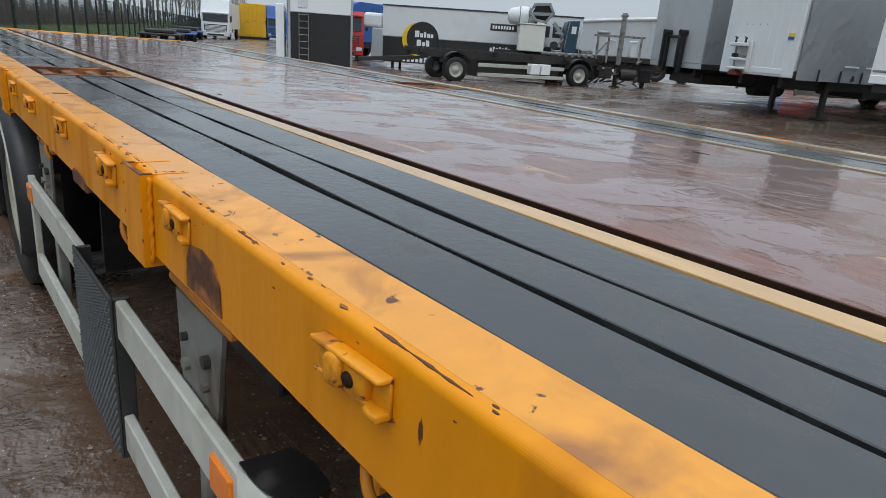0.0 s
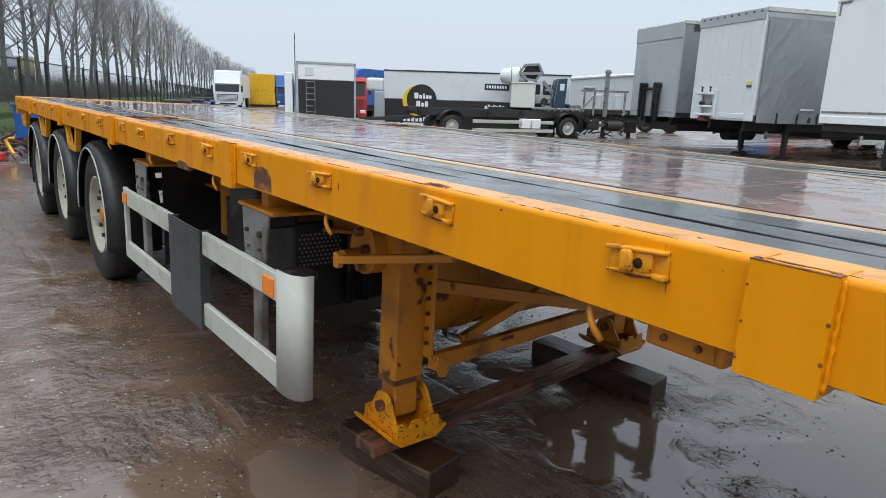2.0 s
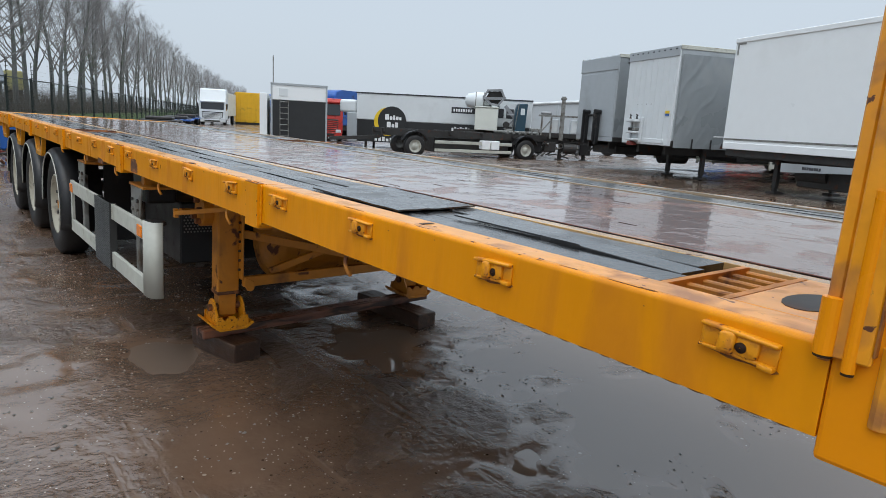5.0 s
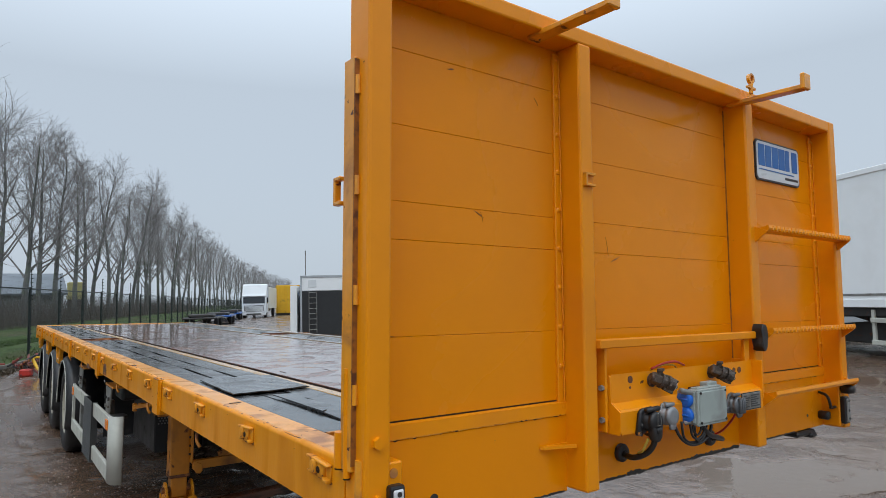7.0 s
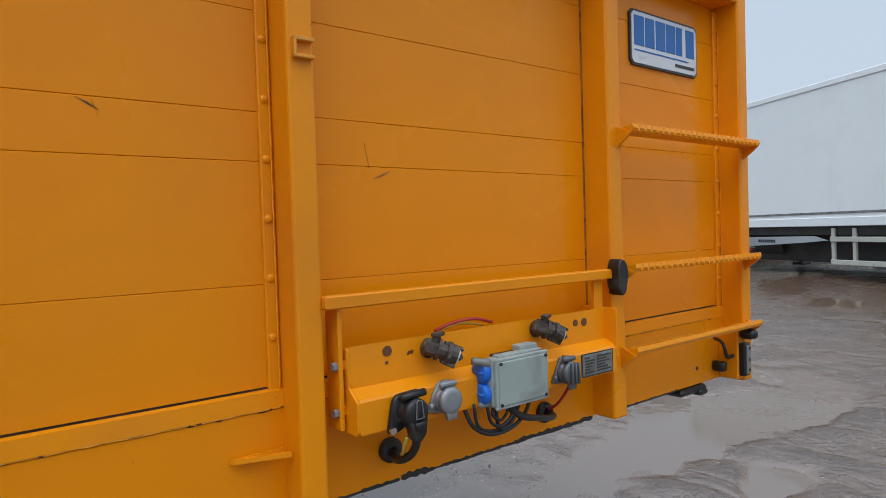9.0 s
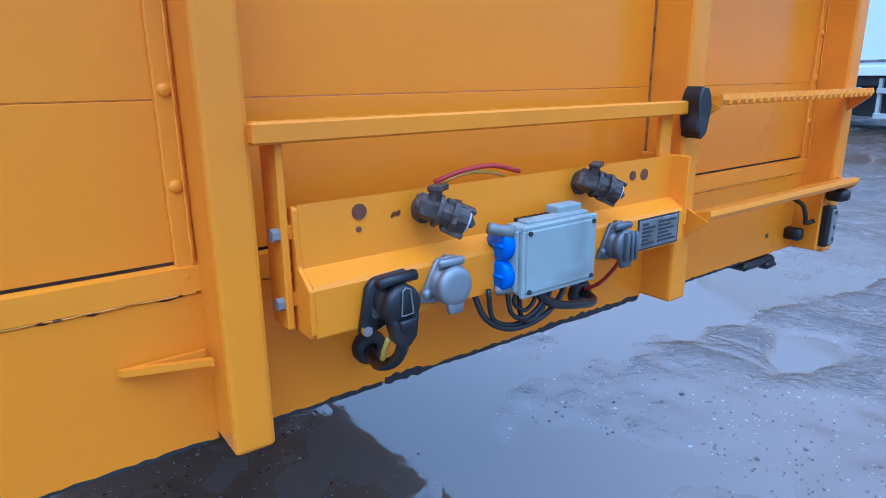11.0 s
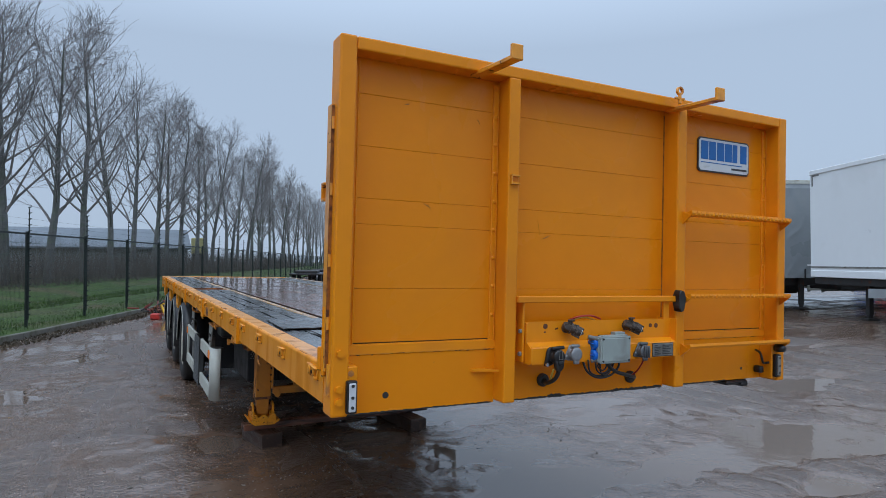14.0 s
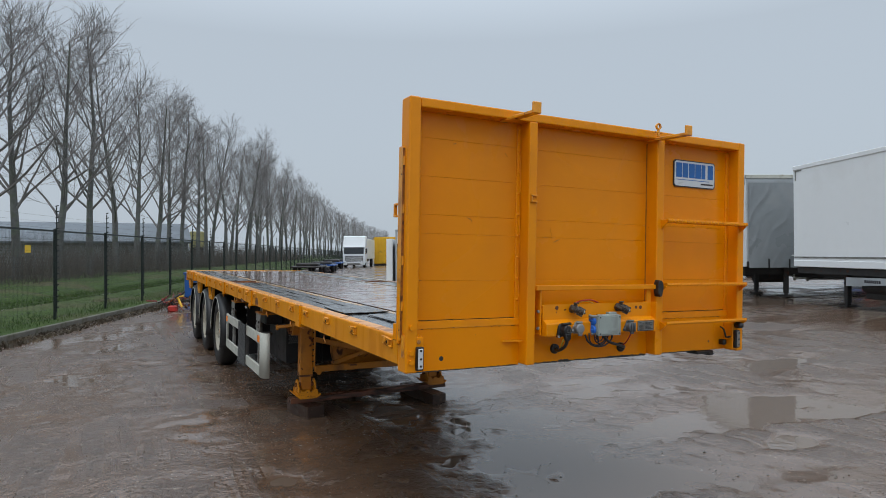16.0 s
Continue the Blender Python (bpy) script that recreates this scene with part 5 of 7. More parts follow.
for y, z in ((-0.046, 1.342), (-0.046, 1.293)):
    bm = lathe(bmesh.new(), [(0.0, 0.0262), (-0.012, 0.0262), (-0.016, 0.0235), (-0.017, 0.012), (-0.016, 0.0005)], (1.135, y, z), "x", 20)
    box(bm, 1.1155, 1.120, y - 0.016, y + 0.016, z - 0.003, z + 0.003)
    part("blue_socket", bm, socket_blue, jb, "bright blue socket cap", True)
for x, z in ((1.148, 1.271), (1.290, 1.271), (1.148, 1.363), (1.290, 1.363)):
    part("box_screw", cyls(((x, -0.088, z), (x, -0.0915, z), 0.004), seg=8), dark, jb)
# type plate with unreadable writing as bars
tp = part("type_plate", boxes((1.476, 1.598, LOW - 0.003, LOW, 1.272, 1.327), bevel=0.001), galv, coup, "small grey type plate with dark print")
part("plate_rim", boxes((1.473, 1.601, LOW - 0.002, LOW, 1.269, 1.330)), dark, tp)
for i in range(6):
    z = 1.279 + 0.0075 * i
    part("print_bar", boxes((1.484, 1.523 - 0.007 * ((i * 3) % 4), LOW - 0.004, LOW - 0.0025, z, z + 0.0042)), tread_dark, tp)
    part("print_bar", boxes((1.533, 1.590 - 0.006 * ((i * 2) % 5), LOW - 0.004, LOW - 0.0025, z, z + 0.0042)), tread_dark, tp)
# cables
for mat, r, ctrl in ((cable_black, 0.004, [(1.10, -0.05, 1.275), (1.11, -0.05, 1.225), (1.15, -0.05, 1.205), (1.20, -0.05, 1.21), (1.23, -0.05, 1.235), (1.245, -0.05, 1.265)]),
                     (cable_black, 0.004, [(1.13, -0.06, 1.268), (1.14, -0.06, 1.23), (1.17, -0.06, 1.215), (1.205, -0.06, 1.232), (1.21, -0.06, 1.265)]),
                     (cable_black, 0.008, [(1.19, -0.06, 1.264), (1.21, -0.06, 1.24), (1.26, -0.05, 1.214), (1.32, -0.04, 1.198), (1.38, -0.02, 1.182), (1.43, 0.02, 1.17), (1.45, 0.07, 1.162)]),
                     (cable_black, 0.0035, [(1.15, -0.06, 1.266), (1.145, -0.06, 1.245), (1.17, -0.06, 1.228), (1.19, -0.06, 1.243), (1.185, -0.06, 1.266)]),
                     (cable_yellow, 0.004, [(0.912, -0.062, 1.248), (0.912, -0.050, 1.226), (0.918, -0.036, 1.208), (0.93, -0.012, 1.196)]),
                     (cable_black, 0.009, [(0.926, -0.075, 1.25), (0.930, -0.066, 1.228), (0.932, -0.045, 1.204), (0.930, -0.015, 1.186), (0.936, 0.02, 1.176), (0.955, 0.07, 1.178)]),
                     (cable_black, 0.005, [(0.935, -0.06, 1.262), (0.95, -0.04, 1.25), (0.97, 0.0, 1.252), (0.99, 0.06, 1.262)]),
                     (cable_black, 0.005, [(1.085, -0.03, 1.272), (1.10, -0.045, 1.225), (1.15, -0.05, 1.198), (1.22, -0.05, 1.202), (1.27, -0.045, 1.232), (1.28, -0.04, 1.268)]),
                     (cable_black, 0.0045, [(1.16, -0.055, 1.266), (1.165, -0.055, 1.22), (1.185, -0.055, 1.205), (1.215, -0.055, 1.222), (1.225, -0.05, 1.266)]),
                     (cable_red, 0.004, [(1.05, 0.02, 1.437), (1.09, 0.005, 1.452), (1.15, 0.0, 1.456), (1.215, 0.01, 1.44)]),
                     (cable_yellow, 0.003, [(1.06, 0.03, 1.432), (1.11, 0.015, 1.446), (1.15, 0.01, 1.444), (1.20, 0.03, 1.432)]),
                     (cable_red, 0.004, [(1.42, -0.05, 1.27), (1.425, -0.03, 1.24), (1.435, 0.01, 1.20), (1.45, 0.06, 1.17)])):
    part("cable", sweep(bmesh.new(), curve_pts(ctrl, 20), r, 8), mat, coup, smooth=True)
for x, z in ((1.45, 1.162), (0.955, 1.178)):
    part("grommet", lathe(bmesh.new(), [(0.0, 0.028), (-0.012, 0.028), (-0.02, 0.021), (-0.02, 0.010), (-0.005, 0.008)], (x, 0.076, z), "y", 16), plastic, coup, smooth=True)

# maker's sign: blue letter-like shapes on a white plate
sign = part("maker_sign", prism(bmesh.new(), [(1.90, 2.163), (2.253, 2.163), (2.267, 2.177), (2.267, 2.323), (2.253, 2.337), (1.90, 2.337), (1.886, 2.323), (1.886, 2.177)], "y", 0.080, 0.087), print_dark, head, "white plate with blue block shapes and a dark rim")
part("sign_face", prism(bmesh.new(), [(1.905, 2.170), (2.248, 2.170), (2.260, 2.182), (2.260, 2.318), (2.248, 2.330), (1.905, 2.330), (1.893, 2.318), (1.893, 2.182)], "y", 0.078, 0.081), sign_white, sign)
for i in range(6):
    x = 1.905 + i * 0.058
    part("sign_block", boxes((x, x + (0.052, 0.05, 0.053, 0.053, 0.036, 0.05)[i], 0.0765, 0.0785, 2.225, 2.318), bevel=0.0006), sign_blue, sign)
part("sign_line", boxes((1.906, 2.21, 0.0765, 0.0785, 2.208, 2.212)), sign_blue, sign)
part("sign_line", boxes((2.13, 2.245, 0.0765, 0.0785, 2.185, 2.195)), print_dark, sign)

# scratches and chips on the planks
for x, z, a, l in ((0.394, 1.892, -0.5, 0.02), (0.405, 1.885, -1.3, 0.014), (0.09, 1.567, 0.02, 0.035), (0.93, 1.83, -1.4, 0.03), (0.97, 1.79, 0.4, 0.025), (0.30, 2.28, 0.2, 0.012), (0.62, 2.25, -1.0, 0.012)):
    part("paint_chip", prism(bmesh.new(), [(x - l * math.cos(a) - 0.001, z - l * math.sin(a)), (x + 0.001, z - 0.0022), (x + l * math.cos(a), z + l * math.sin(a)), (x, z + 0.0022)], "y", 0.0868, 0.089), rust, head)

# ---- underframe ----
for x in (0.72, WID - 0.72):
    bm = bmesh.new()
    # web and flanges: shallow neck at the front, deep behind the legs
    prism(bm, [(2.0, 1.02), (1.5, 1.20), (LEN - 0.05, 1.20), (LEN - 0.05, 0.88), (4.6, 0.80), (3.7, 0.93), (2.9, 1.02)], "x", x - 0.006, x + 0.006)
    for pts in (((2.0, 1.02), (2.9, 1.02)), ((2.9, 1.02), (3.7, 0.93)), ((3.7, 0.93), (4.6, 0.80)), ((4.6, 0.80), (LEN - 0.05, 0.88))):
        bar(bm, (x, pts[0][0], pts[0][1]), (x, pts[1][0], pts[1][1]), 0.14, 0.016)
    part("main_beam", bm, paint_under, trailer)
for y in [0.5 + 0.62 * i for i in range(17)]:
    part("cross_member", boxes((0.2, WID - 0.2, y - 0.03, y + 0.03, 1.12, 1.195), bevel=0.003), paint_under, trailer)
part("skid_plate", boxes((0.35, WID - 0.35, 0.35, 2.1, 1.07, 1.085)), dark, trailer, "greasy dark coupling plate")
part("king_pin", cyls(((WID / 2, 1.0, 1.07), (WID / 2, 1.0, 0.98), 0.028)), dark, trailer)

# landing legs
for far in (False, True):
    cx, cy = (1.935, 3.58) if far else (0.455, 3.48)
    foot_z = ground_in_trailer(cx, cy) + (0.142 if far else 0.170)
    leg = part("landing_leg", boxes((cx - 0.065, cx + 0.065, cy - 0.035, cy + 0.075, foot_z + 0.22, 1.08), bevel=0.008, seg=2), paint_under, trailer, "orange square landing leg")
    part("inner_leg", boxes((cx - 0.052, cx + 0.052, cy - 0.025, cy + 0.066, foot_z + 0.07, foot_z + 0.235), bevel=0.005), paint_under, leg)
    part("leg_collar", boxes((cx - 0.068, cx + 0.068, cy - 0.039, cy + 0.079, foot_z + 0.205, foot_z + 0.225), bevel=0.003), rust, leg)
    part("leg_flange", boxes((cx + 0.062 if not far else cx - 0.075, cx + 0.075 if not far else cx - 0.062, cy - 0.082, cy - 0.033, foot_z + 0.30, 1.08), bevel=0.002), paint_under, leg)
    for i in range(9):
        z = foot_z + 0.36 + i * 0.058
        part("flange_hole", cyls(((cx + 0.05 - (0.135 if far else 0), cy - 0.058, z), (cx + 0.0765 - (0.13 if far else 0), cy - 0.058, z), 0.008), seg=8), dark, leg)
    # rocking foot: bent sole with turned-up ends, round-topped cheeks and a notched front plate
    bm = bmesh.new()
    prism(bm, [(cx - 0.128, foot_z + 0.046), (cx - 0.125, foot_z + 0.036), (cx - 0.078, foot_z + 0.0), (cx + 0.085, foot_z + 0.0), (cx + 0.128, foot_z + 0.030), (cx + 0.131, foot_z + 0.040), (cx + 0.12, foot_z + 0.042), (cx + 0.08, foot_z + 0.013), (cx - 0.073, foot_z + 0.013), (cx - 0.118, foot_z + 0.048)], "y", cy - 0.115, cy + 0.14)
    foot_paint = paint_under if far else hook_paint
    foot = part("leg_foot", bm, foot_paint, leg, "orange bent steel foot")
    for k in (-1, 1):
        x = cx + k * 0.085
        outline = [(cy - 0.10, foot_z + 0.012), (cy - 0.095, foot_z + 0.07)] + [(cy - 0.055 * math.cos(q), foot_z + 0.125 + 0.055 * math.sin(q)) for q in (math.pi * j / 8 for j in range(9))] + [(cy + 0.095, foot_z + 0.07), (cy + 0.10, foot_z + 0.012)]
        part("foot_cheek", prism(bmesh.new(), outline, "x", x - 0.006, x + 0.006, 0.002), foot_paint, leg)
        notch = [(cx - 0.10, foot_z + 0.012), (cx - 0.095, foot_z + 0.085)]
        for c in (-0.045, 0.03):
            notch += [(cx + c - 0.024, foot_z + 0.088)] + [(cx + c - 0.018 * math.cos(q), foot_z + 0.086 - 0.02 * math.sin(q)) for q in (math.pi * j / 5 for j in range(6))] + [(cx + c + 0.024, foot_z + 0.088)]
        notch += [(cx + 0.095, foot_z + 0.085), (cx + 0.10, foot_z + 0.012)]
        part("foot_plate", prism(bmesh.new(), notch, "y", cy + k * 0.105 - 0.005, cy + k * 0.105 + 0.005), foot_paint, leg)
    part("foot_pin", cyls(((cx - 0.11, cy, foot_z + 0.125), (cx + 0.11, cy, foot_z + 0.125), 0.022)), rust, leg)
# gearbox and crank on the near leg
bm = bmesh.new()
prism(bm, [(3.60 + 0.085 * math.cos(a), 0.93 + (0.11 if math.sin(a) > 0 else 0.085) * math.sin(a)) for a in (2 * math.pi * k / 18 for k in range(18))], "x", 0.33, 0.41, 0.006)
gear = part("leg_gearbox", bm, paint_under, trailer, "orange gearbox on the landing leg")
for dy, dz in ((0.0, 0.075), (-0.045, 0.02), (0.05, -0.03), (-0.02, -0.05)):
    part("gear_bolt", cyls(((0.30, 3.60 + dy, 0.93 + dz), (0.335, 3.60 + dy, 0.93 + dz), 0.017), seg=6), rust, gear)
bm = bmesh.new()
bar(bm, (0.155, 3.46, 0.951), (0.315, 3.06, 1.03), 0.027, 0.027, 0.003)
cyl(bm, (0.19, 3.50, 0.955), (0.34, 3.60, 0.935), 0.017, seg=10)
box(bm, 0.143, 0.166, 3.445, 3.475, 0.925, 0.977, 0.003)
part("crank", bm, paint_under, trailer, "orange square crank handle of the landing gear")
# cross bracing between the legs
for p0, p1, w in (((0.53, 3.41, 0.525), (1.90, 3.50, 0.515), 0.062), ((0.53, 3.43, 0.82), (1.62, 3.46, 0.55), 0.05), ((0.72, 3.46, 0.56), (1.87, 3.50, 0.885), 0.045)):
    part("leg_brace", bar(bmesh.new(), p0, p1, 0.012 + w * 0.4, w, 0.003), paint_under, trailer)
part("brace_tab", prism(bmesh.new(), [(0.52, 0.515), (0.545, 0.475), (0.57, 0.468), (0.588, 0.485), (0.585, 0.53), (0.53, 0.56)], "y", 3.37, 3.38, 0.003), paint_under, trailer)
# air tank and a second tank slung between the beams
for x0, x1, y, z, r in ((0.92, 2.0, 4.05, 0.64, 0.27), (0.9, 1.55, 6.0, 0.72, 0.15)):
    tank = part("air_tank", lathe(bmesh.new(), [(x0, 0.01), (x0 + 0.01, r * 0.6), (x0 + 0.05, r * 0.93), (x0 + 0.09, r), (x1 - 0.09, r), (x1 - 0.05, r * 0.93), (x1 - 0.01, r * 0.6), (x1, 0.01)], (0, y, z), "x", 28), paint_under, trailer, "orange cylindrical air tank", True)
    for x in (x0 + 0.2, x1 - 0.2):
        part("tank_strap", lathe(bmesh.new(), [(x - 0.02, r + 0.001), (x - 0.02, r + 0.006), (x + 0.02, r + 0.006), (x + 0.02, r + 0.001)], (0, y, z), "x", 28), paint_under, tank)
        part("tank_hanger", boxes((x - 0.02, x + 0.02, y - 0.02, y + 0.02, z + r, 1.12)), paint_under, tank)
# wheel in a carrier, added between the beams to fill a dark space
sw = part("spare_wheel", lathe(bmesh.new(), [(-0.13, 0.28), (-0.14, 0.40), (-0.12, 0.46), (-0.07, 0.485), (0.07, 0.485), (0.12, 0.46), (0.14, 0.40), (0.13, 0.28), (-0.13, 0.28)], (1.23, 5.15, 0.80), "z", 32), tyre_rubber, trailer, "black wheel added to darken the space under the frame", True)
part("wheel_carrier", boxes((0.66, 1.80, 5.10, 5.20, 0.62, 0.65), (0.66, 0.70, 5.10, 5.20, 0.62, 1.1), (1.76, 1.80, 5.10, 5.20, 0.62, 1.1), bevel=0.004), dark, sw)
# added black sheet that blocks the bright ground beyond the wheels
part("spray_flap", boxes((0.36, 2.10, 6.24, 6.252, 0.26, 1.10)), plastic, trailer, "black sheet added ahead of the wheels to hide bright ground")
# made-up dark beam closing off the light behind it
part("suspension_box", boxes((0.55, 1.9, 6.3, 6.42, 0.5, 1.08), bevel=0.01), dark, trailer, "dark beam added to darken the space before the wheels")
# lock box hanging under the near rail
part("twist_lock", boxes((0.06, 0.12, 2.12, 2.26, 1.090, 1.145), bevel=0.008, seg=2), paint_under, trailer, "orange twist lock housing")
part("lock_plate", boxes((0.054, 0.06, 2.135, 2.245, 1.096, 1.136), bevel=0.002), paint_under, trailer)
for y in (2.16, 2.22):
    part("lock_bolt", cyls(((0.048, y, 1.115), (0.056, y, 1.115), 0.0065), seg=8), rust, trailer)
part("black_box", boxes((0.20, 0.40, 4.24, 4.56, 0.89, 1.08), bevel=0.02, seg=2), plastic, trailer, "black plastic valve box")
part("pressed_hanger", boxes((0.60, 0.72, 5.55, 5.80, 0.55, 1.10), bevel=0.006), paint_under, trailer, "orange suspension hanger")
for z in (0.68, 0.80, 0.92):
    part("hanger_hole", cyls(((0.596, 5.67, z), (0.604, 5.67, z), 0.02), seg=10), dark, trailer)
# banded black box added to cover the bright far side
part("storage_box", boxes((1.60, 2.28, 4.72, 5.86, 0.52, 1.06), bevel=0.02, seg=2), plastic, trailer, "black box added to darken the far side under the deck")
part("box_band", boxes((1.594, 1.60, 5.0, 5.06, 0.53, 1.05), (1.594, 1.60, 5.5, 5.56, 0.53, 1.05)), dark, trailer)
# toolbox behind the side guard, of perforated dark sheet
tb = part("tool_cage", boxes((0.50, 1.32, 4.50, 5.42, 0.40, 0.86), bevel=0.01), plastic, trailer, "black perforated cage under the frame")
perf = finish("perforation", cyls(((0, -0.003, 0), (0, 0.003, 0), 0.007), seg=6), galv)
for i in range(10):
    for j in range(8):
        piece("perforation", perf, tb, Matrix.Translation((0.53 + 0.024 * i + (0.012 if j % 2 else 0), 4.499, 0.64 + 0.022 * j)))
for x in (0.80, 0.90):
    part("cage_tube", cyls(((x, 4.46, 0.42), (x, 4.46, 0.98), 0.022), seg=12), plastic, tb, "upright black tube", True)

# side guards
for far in (False, True):
    def B(a, b, *rest):
        p, q = mirrored(a, far), mirrored(b, far)
        return (min(p, q), max(p, q), *rest)
    guard = part("side_guard", boxes(B(0.03, 0.055, 0, 0)[:2] + (3.64, 4.43, 0.765, 0.868), bevel=0.004), alu, trailer, "grey aluminium side guard rails")
    part("guard_rail", boxes(B(0.03, 0.055, 0, 0)[:2] + (3.64, 4.43, 0.438, 0.542), bevel=0.004), alu, guard)
    part("guard_rail", boxes(B(0.03, 0.055, 0, 0)[:2] + (4.88, 5.86, 0.768, 0.868), bevel=0.004), alu, guard)
    part("guard_rail", boxes(B(0.03, 0.055, 0, 0)[:2] + (4.88, 5.86, 0.44, 0.542), bevel=0.004), alu, guard)
    part("guard_end", boxes(B(0.032, 0.056, 0, 0)[:2] + (5.83, 5.875, 0.44, 0.872), bevel=0.003), alu, guard)
    # rounded front end piece
    bm = bmesh.new()
    arc = [(0.028 + 0.05 * (1 - math.cos(a)), 3.62 - 0.095 * math.sin(a)) for a in (math.pi / 2 * k / 8 for k in range(9))]
    arc = [(0.028, 3.66)] + arc + [(0.10, 3.525)]
    inner = [(u + 0.006, v + 0.006) for u, v in arc[::-1]]
    prism(bm, [(mirrored(u, far), v) for u, v in arc + inner], "z", 0.438, 0.885)
    part("guard_nose", bm, alu, guard, "rounded grey front end of the side guard", True)
    part("nose_plug", prism(bmesh.new(), [(mirrored(u, far), v) for u, v in inner[::-1] + [(0.128, 3.545), (0.132, 3.60), (0.12, 3.655)]], "z", 0.868, 0.888), plastic, guard, "black plug in the top of the nose")
    # tread plate step between the rails
    tread = part("tread_panel", boxes(B(0.018, 0.026, 0, 0)[:2] + (4.43, 4.885, 0.41, 0.875), bevel=0.003), tread_dark, guard, "studded dark grey step panel")
    v, f = [], []
    for i in range(34):
        for j in range(17):
            y, z = 4.442 + 0.0255 * j + (0.01275 if i % 2 else 0), 0.42 + i * 0.0132
            o, xo, xi = len(v), mirrored(0.0125, far), mirrored(0.019, far)
            v += [(xi, y - 0.012, z), (xi, y, z - 0.0058), (xi, y + 0.012, z), (xi, y, z + 0.0058), (xo, y - 0.003, z), (xo, y + 0.003, z)]
            f += [(o, o + 1, o + 5, o + 4), (o + 1, o + 2, o + 5), (o + 2, o + 3, o + 4, o + 5), (o + 3, o, o + 4)]
    me = bpy.data.meshes.new("tread_studs")
    me.from_pydata(v, [], f)
    me.materials.append(tread_dark)
    studs = new("tread_studs", me)
    studs.parent = tread
    tagged(studs, "rows of small diamond studs", kind="stuff")
    for y0 in (4.43, 4.865):
        part("step_side", boxes(B(0.026, 0.065, 0, 0)[:2] + (y0, y0 + 0.02, 0.41, 0.87), bevel=0.002), tread_dark, guard)
    for y in (3.73, 5.82):
        part("amber_reflector", boxes(B(0.022, 0.034, 0, 0)[:2] + (y - 0.05, y + 0.04, 0.775, 0.845), bevel=0.004), lens_amber, guard, "orange plastic reflector")
    for y in (3.92, 5.55):
        part("guard_post", boxes(B(0.066, 0.10, 0, 0)[:2] + (y - 0.035, y + 0.035, 0.44, 0.95), bevel=0.004), galv, guard)
        bm = bmesh.new()
        prism(bm, [(y - 0.13, 1.045), (y + 0.11, 1.045), (y + 0.08, 0.75), (y - 0.075, 0.72)], "x", mirrored(0.058, far), mirrored(0.066, far))
        plate = part("guard_plate", bm, galv, guard, "grey drilled mounting plate")
        for i in range(4):
            for dy in (-0.055, 0.05):
                part("plate_bolt", cyls(((mirrored(0.046, far), y + dy * (0.75 + 0.12 * i), 0.80 + 0.055 * i), (mirrored(0.06, far), y + dy * (0.75 + 0.12 * i), 0.80 + 0.055 * i), 0.013 if (i + (dy > 0)) % 2 else 0.009), seg=8), dark if i % 2 else galv, plate)
        part("guard_hanger", boxes(B(0.06, 0.5, 0, 0)[:2] + (y - 0.16, y + 0.16, 1.045, 1.06), B(0.10, 0.5, 0, 0)[:2] + (y - 0.03, y + 0.03, 1.055, 1.14), bevel=0.003), paint_under, guard, "orange hanger bracket")

# wheels
def wheel(parent, x0, x1, y, z, r, outward):
    """A wheel of tyre, rim and hub whose outer face is at x0."""
    d = 1 if x1 > x0 else -1
    w = abs(x1 - x0)
    prof = [(0.03, 0.58), (0.005, 0.66), (0.0, 0.80), (0.012, 0.93), (0.035, 0.985), (0.05, 1.0), (w - 0.05, 1.0), (w - 0.035, 0.985), (w - 0.012, 0.93), (w, 0.80), (w - 0.005, 0.66), (w - 0.03, 0.58)]
    ty = part("wheel", lathe(bmesh.new(), [(x0 + d * a, r * k) for a, k in prof], (0, y, z), "x", 48), tyre_rubber, parent, "black tyre on a cream steel rim", True)
    rimp = [(0.032, 0.585), (0.018, 0.60), (0.014, 0.585), (0.022, 0.56), (0.06, 0.545), (0.085, 0.50), (0.095, 0.42), (0.075, 0.32), (0.07, 0.20), (0.07, 0.0005)]
    part("rim", lathe(bmesh.new(), [(x0 + d * a, r * k) for a, k in rimp], (0, y, z), "x", 40), rim_paint, ty, "cream painted rim", True)
    part("hub", lathe(bmesh.new(), [(x0 + d * a, b) for a, b in ((0.075, 0.06), (0.045, 0.056), (0.036, 0.04), (0.033, 0.0005))], (0, y, z), "x", 20), paint_under, ty, "orange hub cap", True)
    nut = finish("wheel_nut", cyls(((x0 + d * 0.072, 0, 0), (x0 + d * 0.045, 0, 0), 0.016), seg=6), dark)
    for k in range(10):
        a = 2 * math.pi * k / 10
        piece("wheel_nut", nut, ty, Matrix.Translation((0, y + r * 0.36 * math.cos(a), z + r * 0.36 * math.sin(a))))
    return ty

